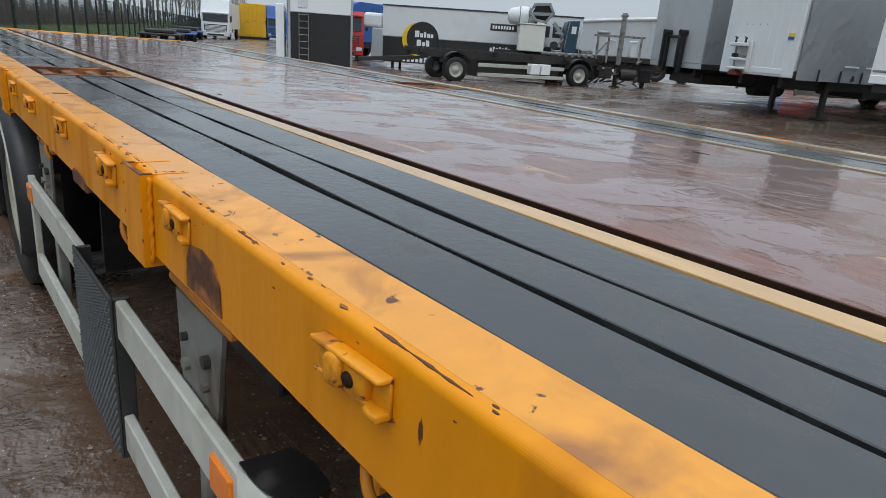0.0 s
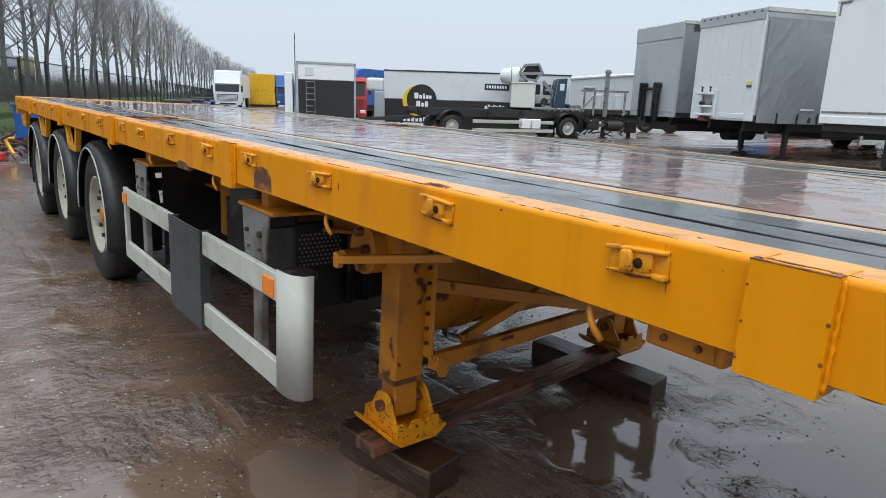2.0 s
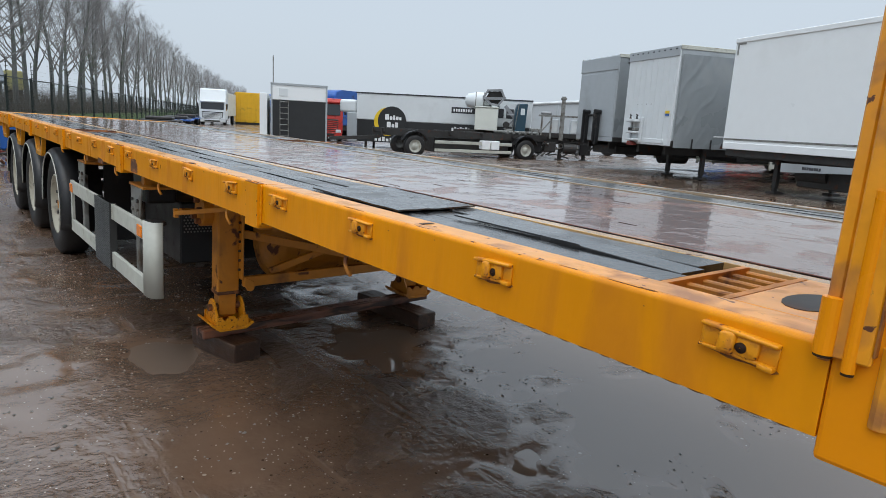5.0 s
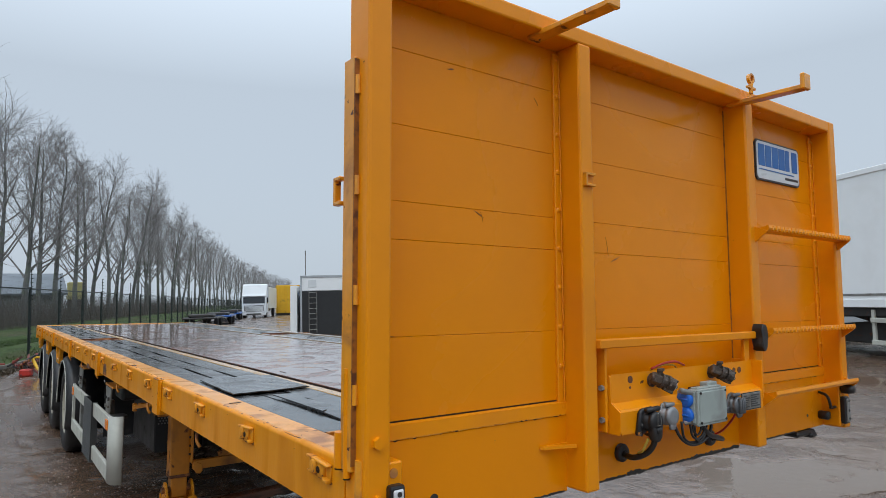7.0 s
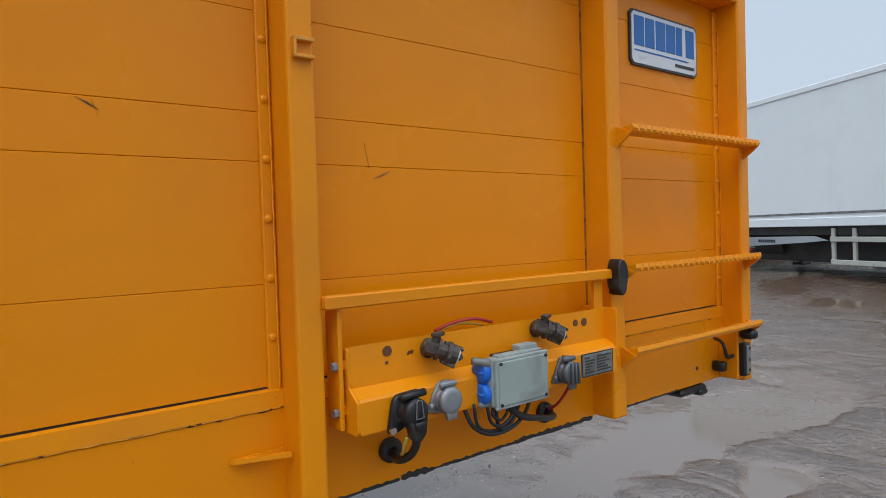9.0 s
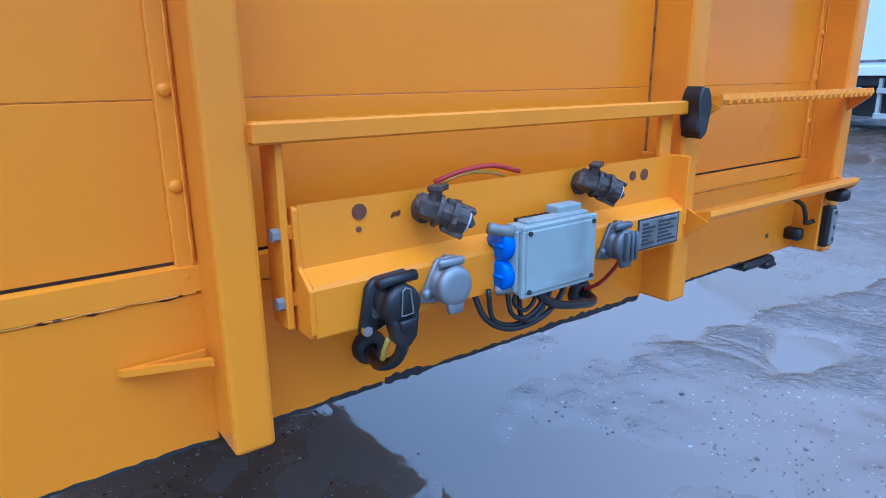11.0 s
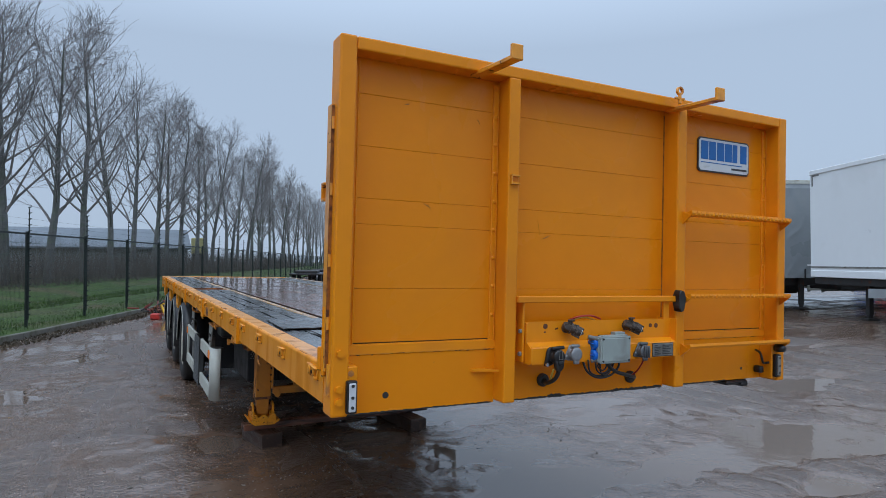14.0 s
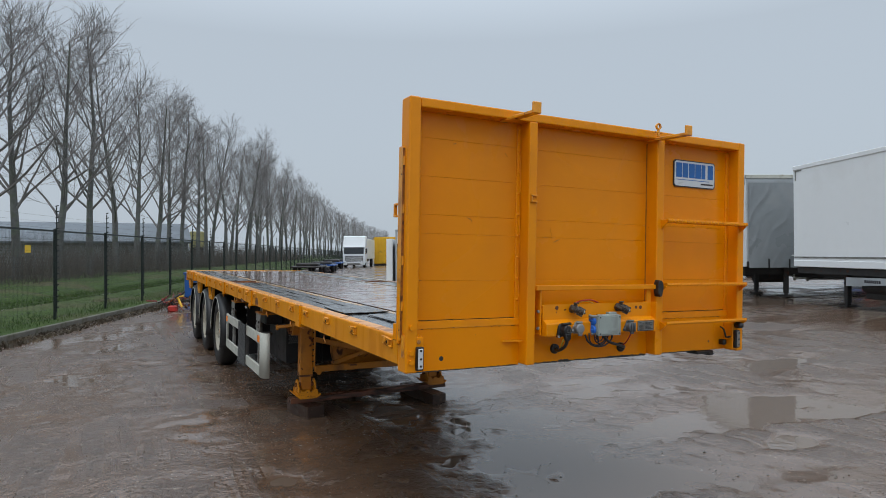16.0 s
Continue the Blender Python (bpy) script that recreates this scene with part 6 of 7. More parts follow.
AXLES = (6.92, 8.49, 10.05)
for y in AXLES:
    zc = ground_in_trailer(0.2, y) + 0.483
    axle = part("axle", cyls(((0.3, y, zc), (WID - 0.3, y, zc + 0.02), 0.065)), dark, trailer)
    for far in (False, True):
        x0, x1 = (WID - 0.055, WID - 0.325) if far else (0.055, 0.325)
        zz = ground_in_trailer(x0, y) + 0.484
        wheel(trailer, x0, x1, y, zz, 0.486, far)
        # curved mudguard with a pale edge trim
        ang = [radians(-20 + 202 * k / 24) for k in range(25)]
        R = 0.500
        out = x0 + (0.026 if far else -0.026)
        inward = -1 if far else 1
        bm = bmesh.new()
        # rounded shoulder: the rim turns down over the tyre's outer edge
        prof = [(0.0, R), (0.012, R + 0.022), (0.035, R + 0.044), (0.07, R + 0.056), (0.35, R + 0.056), (0.35, R + 0.050), (0.07, R + 0.050), (0.038, R + 0.038), (0.016, R + 0.016), (0.004, R - 0.002)]
        rings = [[bm.verts.new((out + inward * u, y - q * math.cos(a), zz + q * math.sin(a))) for u, q in prof] for a in ang]
        for r0, r1 in zip(rings, rings[1:]):
            for k in range(len(prof)):
                bm.faces.new((r0[k], r0[(k + 1) % len(prof)], r1[(k + 1) % len(prof)], r1[k]))
        bm.faces.new(rings[0])
        bm.faces.new(rings[-1][::-1])
        mg = part("mudguard", bm, plastic, trailer, "black plastic mudguard with a pale edge", True)
        pts = [(out, y - (R - 0.002) * math.cos(a), zz + (R - 0.002) * math.sin(a)) for a in ang]
        part("edge_trim", sweep(bmesh.new(), pts, 0.0065, 7), alu, mg, "pale edge trim", True)
    # open trapezoid frames behind each mudguard
    for far in (False, True):
        x = mirrored(0.045, far)
        yy = y + 0.62
        bm = bmesh.new()
        for p0, p1 in (((yy - 0.24, 1.14), (yy - 0.15, 0.97)), ((yy - 0.15, 0.97), (yy + 0.15, 0.97)), ((yy + 0.15, 0.97), (yy + 0.24, 1.14))):
            bar(bm, (x, p0[0], p0[1]), (x, p1[0], p1[1]), 0.05, 0.04, 0.003, up=(1, 0, 0))
        part("mudguard_frame", bm, paint_worn, trailer, "orange open trapezoid bracket")
# rear underrun bar and lamps
part("underrun_bar", boxes((0.1, WID - 0.1, LEN - 0.05, LEN + 0.05, 0.52, 0.64), (0.5, 0.6, LEN - 0.03, LEN + 0.03, 0.6, 1.1), (WID - 0.6, WID - 0.5, LEN - 0.03, LEN + 0.03, 0.6, 1.1), bevel=0.006), paint_under, trailer)
for x in (0.25, WID - 0.25):
    lp = part("tail_lamp", boxes((x - 0.16, x + 0.16, LEN + 0.0, LEN + 0.07, 0.9, 1.03), bevel=0.01), plastic, trailer)
    part("lens", boxes((x - 0.15, x + 0.15, LEN + 0.065, LEN + 0.08, 0.91, 1.02), bevel=0.006), red_paint, lp)
part("mud_flap", boxes((0.05, 0.36, 10.55, 10.56, 0.3, 0.95)), plastic, trailer)


# ---- timber under the landing legs ----
def timber_block(name, label, x, y, w, l, h, deg, mat, z=0.0, dip=0.0):
    m = Matrix.Translation((x, y, z)) @ Matrix.Rotation(radians(deg), 4, "Z") @ Matrix.Rotation(radians(dip), 4, "Y")
    t = thing(name, label, "timber", m)
    bm = boxes((-w / 2, w / 2, -l / 2, l / 2, 0.0, h), bevel=0.008, seg=2)
    bmesh.ops.subdivide_edges(bm, edges=[e for e in bm.edges if e.calc_length() > 0.3], cuts=8)
    for v in bm.verts:
        v.co += Vector((1, 0, 0.6)) * 0.006 * noise.noise(v.co * 9 + Vector((x, y, 0)))
    part("beam", bm, mat, t)
    return t


timber_block("timber_block", "wet dark timber block under the near landing leg", 0.465, 3.505, 0.178, 0.50, 0.135, 10, timber, -0.02)
timber_block("timber_block", "wet dark timber block under the far landing leg", 1.83, 3.60, 0.17, 0.74, 0.112, 5, timber, -0.02)
timber_block("timber_plank", "long wet reddish timber plank laid across the two blocks", 1.20, 3.545, 1.80, 0.12, 0.054, 3.5, timber_red, 0.100, 0.9)


# ---- parked vehicles ----
def placed(x, y, dx, dy, z=0.0):
    """A frame with its x axis along (dx, dy)."""
    d = Vector((dx, dy, 0)).normalized()
    return Matrix.Translation((x, y, z)) @ Matrix((d, Vector((-d.y, d.x, 0)), Vector((0, 0, 1)))).transposed().to_4x4()


def road_wheel(parent, x, y, r=0.5, w=0.3, out=-1, rim=None):
    """A wheel in a vehicle's own frame, its axle along y."""
    ty = part("wheel", lathe(bmesh.new(), [(a, r * k) for a, k in ((0.0, 0.6), (-0.0, 0.85), (0.03, 0.98), (0.05, 1.0), (w - 0.05, 1.0), (w - 0.03, 0.98), (w, 0.85), (w, 0.6))], (x, y - w / 2, r), "y", 28), tyre_rubber, parent, "black tyre", True)
    yo = y + out * w / 2
    part("rim", lathe(bmesh.new(), [(-out * 0.02, r * 0.6), (-out * 0.015, r * 0.55), (-out * 0.09, r * 0.48), (-out * 0.1, r * 0.3), (-out * 0.03, r * 0.22), (-out * 0.025, 0.001)], (x, yo, r), "y", 24), rim or dim_rim, ty, "dirty grey rim", True)
    return ty


def trailer_body(name, label, m, length, width, z0, z1, side_mat, front_mat, style):
    t = thing(name, label, "trailer", m, group="parked trailers")
    part("body", boxes((0, length, 0, width, z0, z1), bevel=0.03, seg=2), side_mat, t)
    part("roof_edge", boxes((-0.02, length + 0.02, -0.02, 0.05, z1 - 0.10, z1 + 0.01), bevel=0.01), alu if style != "reefer" else white_panel, t)
    part("roof_edge", boxes((-0.02, length + 0.02, width - 0.05, width + 0.02, z1 - 0.10, z1 + 0.01), bevel=0.01), alu if style != "reefer" else white_panel, t)
    part("front_wall", boxes((-0.04, 0.02, 0.01, width - 0.01, z0 - 0.12, z1 - 0.02), bevel=0.015), front_mat, t)
    part("floor_rail", boxes((0, length, -0.02, 0.03, z0 - 0.13, z0 + 0.03), bevel=0.01), white_panel if style == "reefer" else dark, t)
    for y in (0.55, width - 0.55):
        part("chassis_beam", boxes((0.2, length - 0.1, y - 0.06, y + 0.06, z0 - 0.36, z0 - 0.02)), dark, t)
    for y in (0.42, width - 0.42) if style != "box" else ():
        lg = part("support_leg", boxes((1.34, 1.46, y - 0.055, y + 0.055, 0.12, z0 - 0.1), bevel=0.01), dark, t)
        part("leg_pad", boxes((1.26, 1.54, y - 0.13, y + 0.13, 0.0, 0.05), (1.36, 1.44, y - 0.05, y + 0.05, 0.05, 0.14), bevel=0.01), dark, lg)
    for x in (length - 4.6, length - 3.29, length - 1.98):
        road_wheel(t, x, 0.16, 0.44, 0.3, -1)
        road_wheel(t, x, width - 0.16, 0.44, 0.3, 1)
        part("axle", cyls(((x, 0.2, 0.44), (x, width - 0.2, 0.44), 0.07)), dark, t)
        g0 = 3.3
    for y in (-0.01, width - 0.02) if style != "reefer" else ():
        for z in (0.40, 0.66):
            part("side_guard", boxes((g0, length - 5.6, y, y + 0.03, z, z + 0.12), bevel=0.008), alu, t)
        for x in (g0 + 0.05, g0 + 1.55, length - 5.7):
            part("guard_post", boxes((x, x + 0.07, y + 0.03, y + 0.09, 0.36, z0 - 0.1)), alu, t)
    return t


ZB = 0.27
white_trailer = trailer_body("reefer_trailer", "long white box semi-trailer with a smooth insulated side", placed(14.40, 7.43, -0.41, -0.91, ZB), 13.4, 2.5, 1.07, 3.53, white_panel, white_panel, "reefer")
part("corner_trim", boxes((0.06, 0.10, -0.012, 0.0, 3.15, 3.385), (0.06, 0.32, -0.012, 0.0, 3.385, 3.42)), galv, white_trailer)
part("rub_rail", boxes((0.02, 13.38, -0.015, 0.0, 1.16, 1.20), bevel=0.004), galv, white_trailer)
part("skirt_beam", boxes((0.05, 13.2, 0.06, 0.12, 0.78, 0.94)), dark, white_trailer, "black beam under the floor")
part("guard_panel", prism(bmesh.new(), [(1.92, 0.53), (1.92, 0.73), (3.9, 0.76), (4.22, 0.68), (3.6, 0.63)], "y", 0.0, 0.03), grey_panel, white_trailer, "grey tapering side panel")
for i in range(8):
    part("letter_bar", boxes((2.5 + 0.06 * i, 2.545 + 0.06 * i, -0.006, 0.0, 0.63, 0.69)), print_dark, white_trailer)
for z in (0.25, 0.66):
    part("side_guard", boxes((4.28, 8.2, -0.01, 0.02, z, z + 0.09), bevel=0.008), alu, white_trailer)
for x in (4.28, 4.72, 6.2, 8.12):
    part("guard_post", boxes((x, x + 0.07, 0.02, 0.07, 0.25, 0.90), bevel=0.006), alu, white_trailer)
part("under_tank", cyls(((2.0, 0.55, 0.55), (2.8, 0.55, 0.55), 0.24), seg=20), dark, white_trailer)
# unseen dark block added to keep the space under the floor black
part("pallet_rack", boxes((2.0, 7.6, 0.4, 1.9, 0.24, 0.80), bevel=0.02), dark, white_trailer)

cur = trailer_body("curtain_trailer", "curtain-sided semi-trailer with grey tarpaulin and a white front wall", placed(14.62, 8.98, 0.91, -0.41, ZB), 13.4, 2.40, 1.02, 3.51, grey_panel, off_white, "curtain")
# another added block, standing in for the deep shade under this trailer
part("pallet_rack", boxes((2.6, 8.2, 0.5, 1.9, 0.52, 0.80), bevel=0.02), dark, cur)
# wavy tarpaulin on both long sides
for side in (0, 1):
    n, k = 300, 46
    bm = bmesh.new()
    rows = []
    for i in range(n + 1):
        x = 0.05 + 13.1 * i / n
        row = []
        for j in range(k + 1):
            v = j / k
            z = 0.87 + 2.42 * v
            # sharp drag folds that fan down from the front corner, then slack ripples
            fan = (x - 0.62 * (z - 0.6)) * 7.0 + 1.6 * noise.noise(Vector((x * 1.3, z * 1.3, 9)))
            fold = (1 - abs(math.sin(fan))) ** 3 * max(0.0, 1 - x / 2.3) * (0.5 + 0.9 * noise.noise(Vector((x * 2.2, z * 1.6, 2))))
            d = -0.05 * fold + 0.012 * noise.noise(Vector((x * 1.1, v * 1.3, 4 + side))) + 0.010 * noise.noise(Vector(((x - 0.6 * z) * 6, (x + z) * 0.9, 3))) - 0.012 * (1 - v) ** 4 * math.sin(x * 10.5)
            row.append(bm.verts.new((x, (-0.035 + d) if side == 0 else (2.435 - d), z)))
        rows.append(row)
    for a, b in zip(rows, rows[1:]):
        for j in range(k):
            bm.faces.new((a[j], a[j + 1], b[j + 1], b[j]))
    part("tarpaulin", bm, curtain, cur, "grey rippled tarpaulin", True)
    for i in range(22):
        x = 0.62 + 0.6 * i
        part("curtain_strap", boxes((x - 0.02, x + 0.02, -0.062 if side == 0 else 2.448, -0.050 if side == 0 else 2.462, 0.86, 1.12)), plastic, cur)
        if i % 3:
            part("reflective_tape", boxes((x + 0.06, x + 0.46, -0.060 if side == 0 else 2.448, -0.050 if side == 0 else 2.460, 1.20, 1.235)), print_white, cur)
for i in range(9):
    y = 0.12 + 0.27 * i
    part("front_rib", boxes((-0.048, -0.035, y - 0.02, y + 0.02, 1.12, 3.24), bevel=0.008), off_white, cur)
part("front_header", boxes((-0.06, -0.02, 0.0, 2.40, 3.24, 3.50), bevel=0.01), grey_panel, cur, "grey header above the front wall")
for i in range(9):
    part("header_notch", boxes((-0.066, -0.058, 0.10 + 0.26 * i, 0.17 + 0.26 * i, 3.41, 3.445)), print_dark, cur)
rk = part("coupling_rack", boxes((-0.26, -0.04, 1.42, 1.90, 0.99, 1.05), (-0.24, -0.04, 1.44, 1.88, 1.20, 1.26), (-0.28, -0.04, 1.42, 1.90, 1.52, 1.60), (-0.10, -0.04, 1.33, 1.45, 0.93, 1.66), (-0.10, -0.04, 1.87, 1.99, 0.93, 1.66), bevel=0.02, seg=2), off_white, cur, "white front coupling rack")
for y in (1.50, 1.83):
    part("rack_horn", cyls(((-0.16, y, 1.58), (-0.16, y, 1.72), 0.035, 0.015), ((-0.16, y - 0.04, 1.70), (-0.16, y + 0.04, 1.73), 0.018), seg=10), dark, rk)
for y in (1.54, 1.66, 1.78):
    part("coupling", cyls(((-0.22, y, 1.31), (-0.05, y, 1.31), 0.045), seg=12), dark if y > 1.6 else galv, rk)
part("red_wedge", prism(bmesh.new(), [(1.50, 0.86), (1.86, 0.86), (1.82, 0.97), (1.62, 0.96)], "x", -0.2, -0.05), old_red, rk)
part("sill_plate", boxes((-0.056, -0.03, 0.30, 1.25, 0.95, 1.08), bevel=0.01), off_white, cur)
for k in range(4):
    part("wall_hole", cyls(((-0.046, 1.05 + 0.22 * k, 2.02), (-0.04, 1.05 + 0.22 * k, 2.02), 0.014), seg=8), print_dark, cur)
part("front_sticker", boxes((-0.058, -0.04, 0.16, 0.32, 1.76, 1.83)), print_yellow, cur)
part("front_sticker", boxes((-0.058, -0.04, 0.16, 0.32, 1.70, 1.755)), blue_paint, cur)

gbox = trailer_body("box_trailer", "grey box semi-trailer with a black lifting frame on its front", placed(16.62, 12.26, 0.91, -0.41, 0.22), 13.4, 2.5, 1.05, 3.70, curtain, grey_panel, "box")
part("front_panel", boxes((-0.055, -0.03, 0.05, 2.45, 1.08, 3.16), bevel=0.01), grey_panel, gbox)
part("roof_band", boxes((-0.06, -0.02, 0.0, 2.5, 3.22, 3.67), bevel=0.015), grey_panel, gbox)
part("side_vent", boxes((0.3, 0.9, -0.02, 0.0, 3.42, 3.6)), print_dark, gbox)
lf = part("lift_frame", boxes((-0.24, -0.10, 0.74, 0.86, 0.80, 1.86), (-0.24, -0.10, 1.50, 1.62, 0.80, 1.86), (-0.18, -0.08, 0.86, 1.50, 1.74, 1.82), (-0.34, -0.22, 0.77, 0.83, 0.9, 1.96), (-0.34, -0.22, 1.53, 1.59, 0.9, 1.96), (-0.34, -0.12, 0.77, 0.83, 1.2, 1.28), (-0.34, -0.12, 1.53, 1.59, 1.2, 1.28), bevel=0.02), plastic, gbox, "black lifting frame")
for y in (0.80, 1.56):
    part("frame_boss", cyls(((-0.30, y, 1.88), (-0.08, y, 1.88), 0.08), seg=16), plastic, lf)
# added dark box in place of the dim clutter under the floor
part("under_box", boxes((0.4, 9.0, 0.45, 2.0, 0.52, 0.80), bevel=0.03), dark, gbox, "dark box added to fill the space under the floor")
part("under_tank", cyls(((2.2, 0.5, 0.5), (3.2, 0.5, 0.5), 0.22), seg=16), dark, gbox)

# low skeletal trailer with two axles
sk = thing("skeletal_trailer", "low two-axle skeletal drawbar trailer with grey side rails", "trailer", placed(14.3, 21.0, 0.945, -0.33, 0.0), group="parked trailers")
for y in (0.45, 1.95):
    part("chassis_beam", boxes((-0.6, 7.0, y - 0.07, y + 0.07, 0.85, 1.12)), dark, sk)
for x in (-0.5, 0.9, 2.4, 3.9, 5.4, 6.9):
    part("cross_beam", boxes((x - 0.06, x + 0.06, 0.1, 2.3, 0.98, 1.14)), dark, sk)
for x in (0.75, 5.92):
    road_wheel(sk, x, 0.18, 0.45, 0.32, -1, alu)
    road_wheel(sk, x, 2.22, 0.45, 0.32, 1)
    bm = bmesh.new()
    ang = [radians(a) for a in range(20, 161, 14)]
    prism(bm, [(x - 0.6 * math.cos(a), 0.5 + 0.58 * math.sin(a)) for a in ang] + [(x - 0.56 * math.cos(a), 0.5 + 0.54 * math.sin(a)) for a in ang[::-1]], "y", 0.0, 0.36)
    part("mudguard", bm, plastic, sk)
for z in (0.26, 0.60):
    part("side_guard", boxes((1.6, 5.2, 0.0, 0.03, z, z + 0.13), bevel=0.01), alu, sk)
part("guard_box", boxes((3.75, 4.15, -0.01, 0.3, 0.42, 0.80), bevel=0.02), white_panel, sk)
part("guard_box", boxes((4.2, 4.6, -0.01, 0.3, 0.42, 0.80), bevel=0.02), white_panel, sk)
# dark box added to close the view between the rails
part("under_box", boxes((1.75, 5.3, 0.55, 1.9, 0.22, 0.86), bevel=0.03), dark, sk)
part("draw_bar", bar(bmesh.new(), (-0.5, 1.2, 0.75), (-2.6, 1.2, 0.6), 0.16, 0.14), dark, sk)
for i in range(6):
    part("deck_roll", cyls(((5.2 + 0.3 * i, 0.5, 1.2), (5.2 + 0.3 * i, 1.9, 1.2), 0.07), seg=10), galv, sk)

# white swap body with a round black emblem, lettering as bars
sb = thing("swap_body", "white and black swap body with a round black and yellow emblem", "container", placed(16.8, 28.3, 0.707, -0.707, 0.0))
part("upper_wall", boxes((0, 9.05, 0, 2.5, 1.42, 2.76), bevel=0.03), off_white, sb)
part("lower_wall", boxes((0.05, 9.0, 0.01, 2.49, 0.30, 1.42), bevel=0.02), black_panel, sb)
part("end_wall", boxes((-0.50, 0.04, 0.0, 2.5, 0.25, 1.75), bevel=0.04), grey_panel, sb)
part("roof_edge", boxes((-0.02, 9.07, -0.03, 0.06, 2.745, 2.80)), print_dark, sb)
part("cooling_unit", boxes((-0.92, -0.01, 0.05, 2.35, 1.74, 2.40), bevel=0.14, seg=3), off_white, sb, "white rounded cooling unit")
def disc(cx, cz, r, y0, y1, n=40):
    return prism(bmesh.new(), [(cx + r * math.cos(2 * math.pi * k / n), cz + r * math.sin(2 * math.pi * k / n)) for k in range(n)], "y", y0, y1)
part("emblem_crescent", disc(1.66, 1.36, 0.72, -0.022, 0.0), print_yellow, sb)
part("emblem_disc", disc(1.89, 1.41, 0.74, -0.034, 0.0), black_panel, sb)
for k, (x0, x1, z0, z1) in enumerate(((1.42, 1.62, 1.56, 1.84), (1.66, 1.80, 1.56, 1.74), (1.84, 1.94, 1.56, 1.80), (1.98, 2.12, 1.56, 1.74), (2.15, 2.27, 1.56, 1.72), (1.52, 1.72, 1.18, 1.45), (1.77, 1.91, 1.18, 1.36), (1.95, 2.10, 1.18, 1.44))):
    part("letter_bar", boxes((x0 + 0.11, x1 + 0.11, -0.042, -0.03, z0 - 0.09, z1 - 0.09), bevel=0.02), print_white, sb)
part("name_plate", boxes((4.95, 6.15, -0.012, 0.0, 1.98, 2.28)), print_dark, sb)
for i in range(8):
    part("letter_bar", boxes((5.05 + 0.125 * i, 5.13 + 0.125 * i, -0.02, -0.01, 2.06, 2.2)), print_white, sb)
for i in range(7):
    part("letter_bar", boxes((5.0 + 0.14 * i, 5.10 + 0.14 * i, -0.02, 0.0, 1.06, 1.24 + 0.05 * (i % 2))), print_white, sb)
for i in range(20):
    part("letter_bar", boxes((1.0 + 0.2 * i, 1.13 + 0.2 * i, -0.01, 0.02, 0.36, 0.50 + 0.04 * (i % 3))), print_white, sb)
for x0, x1 in ((7.35, 7.62), (7.75, 8.12)):      # dark lettering as bars
    part("letter_bar", boxes((x0, x1, -0.012, 0.0, 1.85, 2.32), bevel=0.004), print_dark, sb)
for x in (0.5, 8.4):
    for y in (0.2, 2.3):
        part("support_leg", boxes((x - 0.06, x + 0.06, y - 0.06, y + 0.06, 0.0, 0.4)), dark, sb)

# dark-doored box body with a ladder
bb = thing("storage_container", "white box body with a black lower wall and a ladder", "container", placed(11.4, 26.75, 0.895, -0.445, 0.0))
part("upper_wall", boxes((0, 2.42, 0, 5.0, 2.08, 2.75), bevel=0.02), white_panel, bb)
part("lower_wall", boxes((0.02, 2.40, 0.01, 5.0, 0.0, 2.08), bevel=0.01), black_panel, bb)
part("frame_edge", boxes((-0.03, 0.05, -0.03, 0.05, 0.0, 2.80), bevel=0.006), grey_panel, bb)
part("frame_edge", boxes((2.38, 2.46, -0.03, 0.05, 0.0, 2.80), bevel=0.006), grey_panel, bb)
part("frame_edge", boxes((-0.03, 2.46, -0.03, 0.05, 2.72, 2.82), bevel=0.006), grey_panel, bb)
ld = part("ladder", boxes((0.36, 0.39, -0.1, -0.06, 0.1, 2.1), bevel=0.004), galv, bb, "grey steel ladder")
part("ladder_stile", boxes((0.72, 0.75, -0.1, -0.06, 0.1, 2.1), bevel=0.004), galv, ld)
for i in range(8):
    part("ladder_step", cyls(((0.37, -0.08, 0.25 + 0.25 * i), (0.74, -0.08, 0.25 + 0.25 * i), 0.018), seg=8), galv, ld)
part("vent_hatch", boxes((0.34, 0.72, -0.02, 0.01, 2.25, 2.6), bevel=0.01), off_white, bb)
pole = thing("antenna_pole", "thin grey lamp pole far behind the containers", "pole", Matrix.Translation((14.6, 33.5, 0)))
part("pole", cyls(((0, 0, 0), (0, 0, 4.6), 0.03), seg=8), galv, pole)
wb_thing = thing("white_box", "narrow white box body standing beside the dark one", "container", placed(11.03, 27.16, 0.895, -0.445, 0.0))
part("body", boxes((0, 0.33, 0, 4.0, 0.05, 2.35), bevel=0.02), white_panel, wb_thing)


